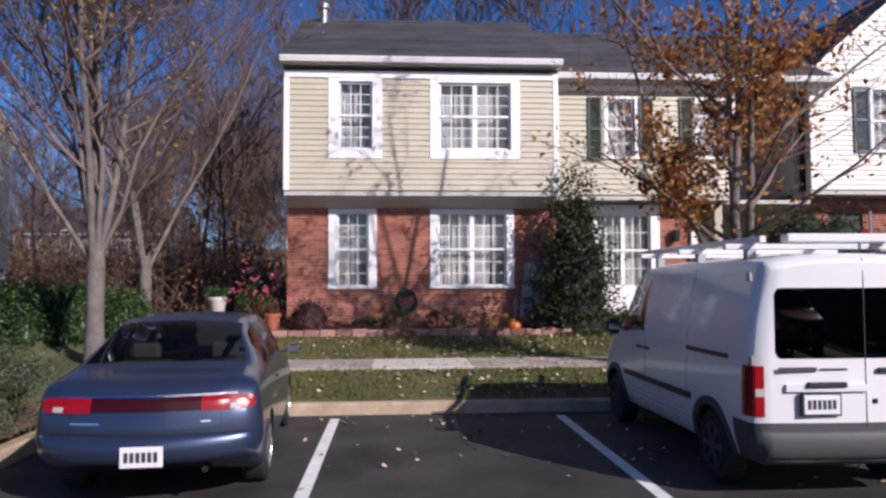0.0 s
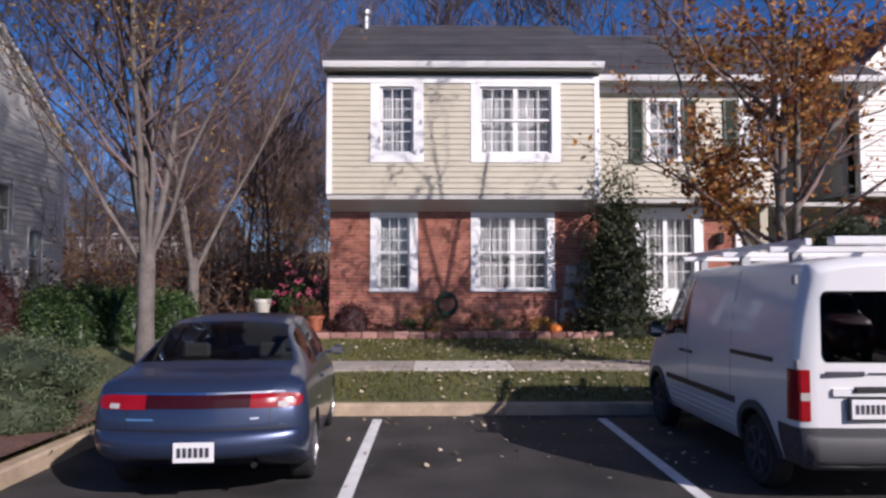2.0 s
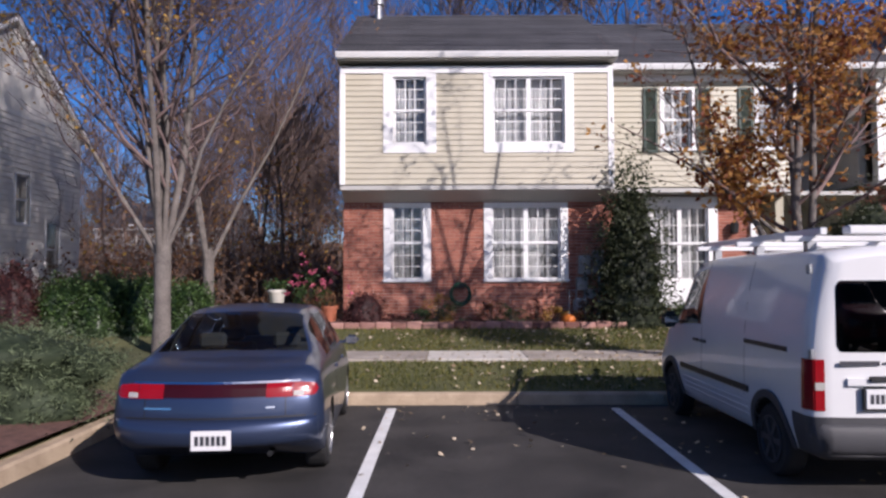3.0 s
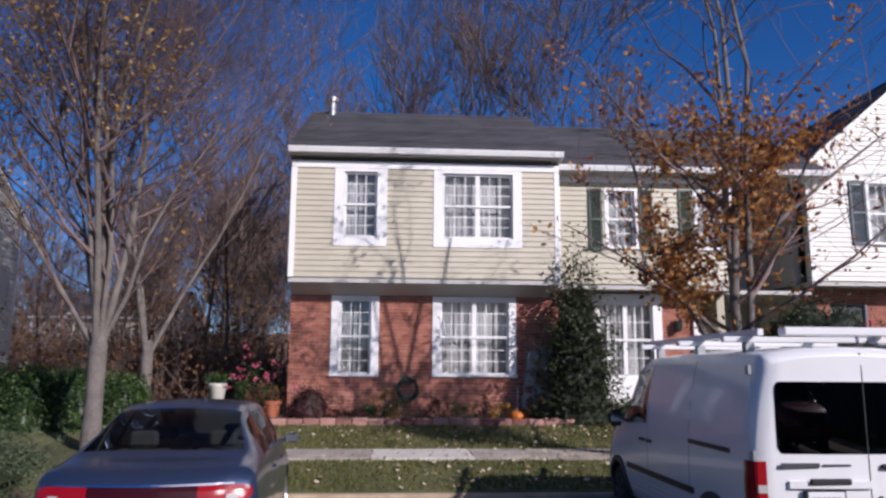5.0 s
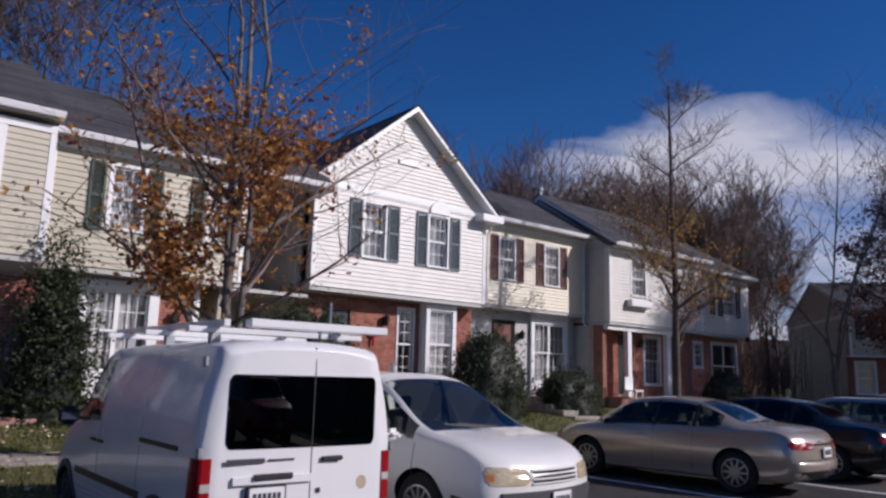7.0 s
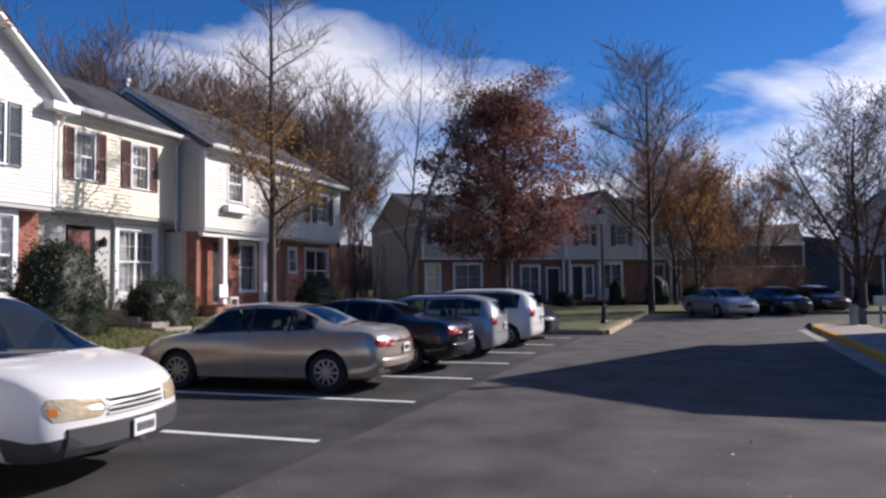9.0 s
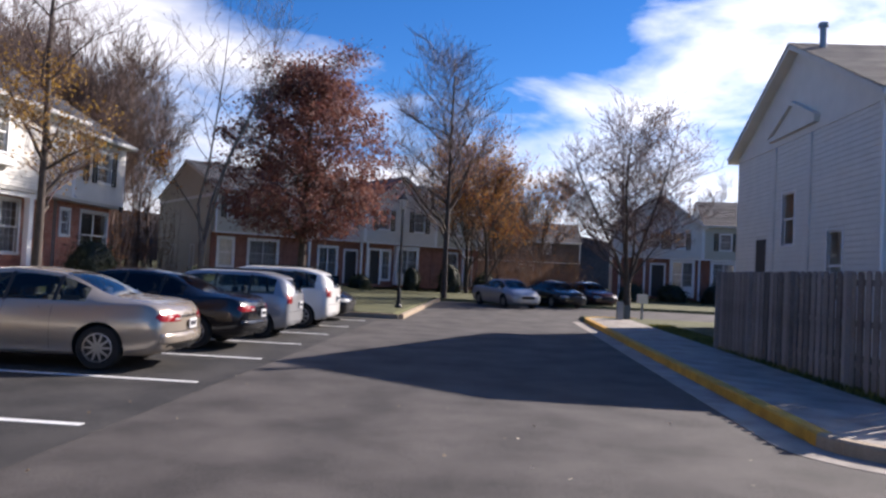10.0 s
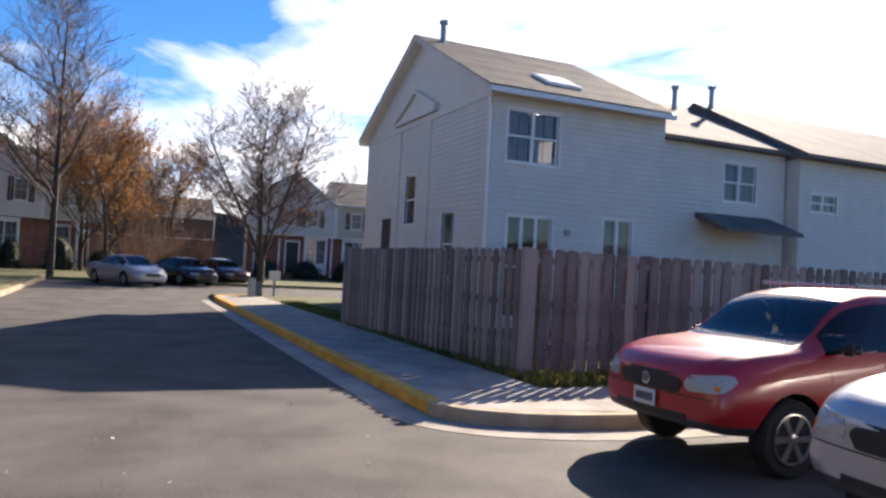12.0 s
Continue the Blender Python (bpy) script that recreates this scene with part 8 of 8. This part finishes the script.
for _ in range(6000):
    x, y = rnd.uniform(9.75, 10.9), rnd.uniform(-12, -4.2)
    tuft(x, y, 0.14, rnd.uniform(0.05, 0.12))
tagged(new("grass", soup.mesh("grass", BLADE)), "short green and straw lawn grass", "grass", kind="stuff")
soup = Soup()


def fallen(x, y, z, size):
    size *= 0.78
    a = rnd.random() * math.tau
    d = Vector((math.cos(a), math.sin(a), rnd.uniform(-0.1, 0.4)))
    s = Vector((-math.sin(a), math.cos(a), rnd.uniform(-0.4, 0.4)))
    p = Vector((x, y, z + 0.012))
    i = len(soup.v)
    soup.v += [p, p + d * size * 0.45 + s * size * 0.42, p + d * size + Vector((0, 0, size * 0.15)), p + d * size * 0.45 - s * size * 0.42, p + d * size * 0.5 + Vector((0, 0, size * 0.08))]
    soup.f += [(i, i + 1, i + 4), (i + 1, i + 2, i + 4), (i + 2, i + 3, i + 4), (i + 3, i, i + 4)]


for _ in range(1500):
    x, y = rnd.gauss(3.2, 3.6), rnd.uniform(9.45, 14.1)
    if -3.3 < x < 12:
        fallen(x, y, lawn_z(y) + (0.03 if not 10.86 < y < 12.19 else 0.01), rnd.uniform(0.05, 0.11))
for _ in range(150):
    x, y = rnd.uniform(-1.0, 5.0), 9.3 - abs(rnd.gauss(0, 2.0))
    fallen(x, y, 0.006, rnd.uniform(0.05, 0.09))
for _ in range(60):
    fallen(rnd.uniform(0, 12), rnd.uniform(-1.5, 5), 0.002, rnd.uniform(0.03, 0.06))
tagged(new("fallen_leaves", soup.mesh("fallen_leaves", LEAF_FALLEN)), "pale fallen leaves scattered on lawn and asphalt", "leaves", kind="stuff")

# front bed: hose reel, meters, pumpkin, urn, pots
hose = thing("garden_hose", "coiled dark green hose on the brick wall", "hose", m=pose(0.3, 15.22, 1.28))
for k in range(6):
    bm = bmesh.new()
    r = 0.17 + 0.018 * (k % 3)
    pts = [(r * math.cos(t) * (1 + 0.04 * k * 0.2), -0.03 - 0.022 * (k // 3) - 0.01 * (k % 3), r * 1.12 * math.sin(t) - 0.02 * k * 0.3) for t in [i * math.tau / 22 for i in range(23)]]
    tube(bm, pts, 0.016, 6)
    part("coil", bm, HOSE, hose, smooth=True)
part("bracket", bevelled(boxes((-0.09, -0.07, 0.10, 0.09, -0.0, 0.2)), 0.01), BLACK, hose)
em = thing("electric_meter", "grey electric meter and conduit on the brick wall", "meter", m=pose(2.86, 15.28, 0.7))
bm = bmesh.new()
box(bm, -0.13, -0.10, 0.95, 0.13, 0, 1.35)
part("meter_box", bevelled(bm, 0.015), GREY_METAL, em)
bm = bmesh.new()
lathe(bm, [(0.085, -0.20), (0.095, -0.19), (0.095, -0.10)], (0, 0, 1.22), 16, "y")
part("meter_glass", bm, LAMP_CLEAR, em)
part("meter_box", bevelled(boxes((-0.18, -0.10, 0.62, 0.06, 0, 0.90)), 0.015), GREY_METAL, em, "small grey service box")
part("meter_box", bevelled(boxes((0.17, -0.11, 0.95, 0.40, 0, 1.45)), 0.015), GREY_METAL, em, "tall grey service box")
for x0 in (0.0, 0.3):
    bm = bmesh.new()
    tube(bm, [(x0, -0.05, -0.1), (x0, -0.05, 0.96)], 0.024, 8)
    part("conduit", bm, GREY_METAL, em)
gm = thing("gas_meter", "grey gas meter with pipes by the wall", "meter", m=pose(2.75, 15.05, 0.66))
bm = bevelled(boxes((-0.16, -0.11, 0.22, 0.14, 0.11, 0.52)), 0.04, 2)
part("meter_body", bm, GREY_METAL, gm)
for pts in ([(-0.10, 0, 0.5), (-0.10, 0, 0.66), (-0.24, 0, 0.66), (-0.24, 0, -0.05)], [(0.08, 0, 0.5), (0.08, 0, 0.62), (0.26, 0.05, 0.62), (0.26, 0.2, 0.62)]):
    bm = bmesh.new()
    tube(bm, pts, 0.022, 8)
    part("pipe", bm, GREY_METAL, gm)
bm = bmesh.new()
lathe(bm, [(0.09, -0.05), (0.10, 0.0), (0.09, 0.05)], (0.20, -0.02, 0.6), 14, "y")
part("regulator", bm, GREY_METAL, gm)


def pumpkin(x, y, z, r):
    root = thing("pumpkin", "orange pumpkin beside the flower bed", "pumpkin", m=pose(x, y, z))
    bm = bmesh.new()
    rings = []
    for i in range(1, 9):
        t = math.pi * i / 9
        rings.append([bm.verts.new((r * math.sin(t) * math.cos(a) * (1 + 0.06 * math.cos(8 * a)), r * math.sin(t) * math.sin(a) * (1 + 0.06 * math.cos(8 * a)), r * 0.8 * (1 - math.cos(t)))) for a in [k * math.tau / 32 for k in range(32)]])
    for a, b in zip(rings, rings[1:]):
        for k in range(32):
            bm.faces.new((a[k], a[(k + 1) % 32], b[(k + 1) % 32], b[k]))
    bm.faces.new(rings[0][::-1])
    bm.faces.new(rings[-1])
    part("flesh", bm, ORANGE, root, smooth=True)
    bm = bmesh.new()
    tube(bm, [(0, 0, r * 1.5), (0.01, 0, r * 1.7), (0.04, 0, r * 1.85)], [0.025, 0.018, 0.014], 6)
    part("stalk", bm, BARK_GREY, root)


pumpkin(2.42, 14.62, 0.66, 0.135)
urn = thing("urn", "pale garden urn with a plant among the roses", "urn", m=pose(-3.5, 15.3, 0.68))
bm = bmesh.new()
lathe(bm, [(0.12, 0), (0.13, 0.05), (0.07, 0.12), (0.07, 0.30), (0.13, 0.36), (0.17, 0.62), (0.20, 0.66), (0.17, 0.68)], (0, 0, 0), 18)
part("bowl", bm, CERAMIC, urn, smooth=True)
soup = Soup()
for _ in range(260):
    soup.leaf(Vector((rnd.gauss(0, 0.11), rnd.gauss(0, 0.11), 0.72 + abs(rnd.gauss(0, 0.07)))), 0.08, rnd)
hang("plant", soup, LEAF_GREEN, urn)
pot = thing("terracotta_pot", "terracotta pot at the house corner", "pot", m=pose(-2.35, 14.95, 0.68))
bm = bmesh.new()
lathe(bm, [(0.11, 0), (0.155, 0.29), (0.175, 0.29), (0.175, 0.35), (0.15, 0.35)], (0, 0, 0), 18)
part("pot", bm, TERRA, pot, smooth=False)
soup = Soup()
for _ in range(24):
    c = Vector((-2.75 + rnd.gauss(0, 0.3), 15.2 + rnd.gauss(0, 0.25), 1.55 + rnd.gauss(0, 0.18)))
    for _ in range(7):
        soup.leaf(c + Vector((rnd.gauss(0, 0.02), rnd.gauss(0, 0.02), rnd.gauss(0, 0.02))), 0.06, rnd, 0.9)
tagged(new("rose_blooms", soup.mesh("rose_blooms", PINK)), "pink rose blooms on the bush", "flowers", kind="stuff")

# steps and porch things along the row
st = thing("front_steps", "pale concrete front steps down the lawn", "steps", off=(15.6, 13.2, 0.4), kind="structure")
for k in range(4):
    part("step", bevelled(boxes((15.7 + 0.5 * (1 - k * 0.0), 13.1 + 0.42 * k, 0.3, 17.2, 13.52 + 0.42 * k, 0.50 + 0.14 * k)), 0.01), CONCRETE, st)
part("step", boxes((16.2, 14.78, 0.4, 17.6, 17.28, 1.10)), CONCRETE, st)
for x, y in ((18.3, 16.9), (17.0, 14.2)):
    t_ = thing("planter", "dark red planter by the steps", "planter", m=pose(x, y, 0.66 if x > 18 else 0.62))
    bm = bmesh.new()
    lathe(bm, [(0.12, 0), (0.2, 0.34), (0.22, 0.34), (0.22, 0.4), (0.18, 0.4)], (0, 0, 0), 14)
    part("pot", bm, DOOR_RED, t_)
    soup = Soup()
    for _ in range(160):
        soup.leaf(Vector((rnd.gauss(0, 0.13), rnd.gauss(0, 0.13), 0.45 + abs(rnd.gauss(0, 0.1)))), 0.09, rnd)
    hang("plant", soup, LEAF_MAROON, t_)
ch = thing("porch_chair", "white porch chair beside the dark door", "chair", m=pose(21.7, 15.62, BASE + 0.28))
part("seat", boxes((-0.22, -0.22, 0.38, 0.22, 0.22, 0.43)), TRIM, ch)
part("backrest", boxes((-0.22, 0.20, 0.43, 0.22, 0.24, 0.85)), TRIM, ch)
for a in (-0.2, 0.17):
    for b in (-0.21, 0.18):
        part("leg", boxes((a, b, 0, a + 0.035, b + 0.035, 0.38)), TRIM, ch)
for x, y, h in ((28.55, -3.7, 0.75), (29.1, -4.05, 0.6)):
    u = thing("utility_box", "pale green utility pedestal on the lawn", "utility box", m=pose(x, y, 0.13), group="utility boxes")
    part("cabinet", bevelled(boxes((-0.12, -0.11, 0, 0.12, 0.11, h * 0.9)), 0.03, 2), SHUT_BLUE if h < 0.7 else GREY_METAL, u)
mb = thing("mailbox", "pale cluster mailbox on a pedestal", "mailbox", m=pose(29.75, -4.72, 0.13) @ Matrix.Scale(0.78, 4))
part("pedestal", bevelled(boxes((-0.05, -0.05, 0, 0.05, 0.05, 0.78)), 0.01), GREY_METAL, mb)
part("cabinet", bevelled(boxes((-0.18, -0.24, 0.78, 0.18, 0.24, 1.22)), 0.015), CERAMIC, mb)


# ---- the lower brick courses of the end house, brick by brick ----
def loose_bricks(wall, x0, x1, z0, rows):
    rnd = random.Random(6)
    shared = {}
    for row in range(rows):
        x = x0 - (0.105 if row % 2 else 0.0)
        while x < x1:
            p, q = max(x, x0), min(x + 0.2, x1)
            if q - p > 0.03:
                key = round(q - p, 3)
                if key not in shared:
                    shared[key] = finish(bevelled(boxes((0, 0, 0, q - p, 0.014, 0.058)), 0.003), "brick", BRICK)
                ob = new("brick", shared[key])
                ob.parent = wall
                ob.location = Vector((p - x0, -0.010 - rnd.random() * 0.003, z0 + 0.068 * row - BASE))
            x += 0.21


OFF[0] = Vector((0, 0, 0))
loose_bricks(h1_front, hx0, hx1, BASE - 0.02, 11)
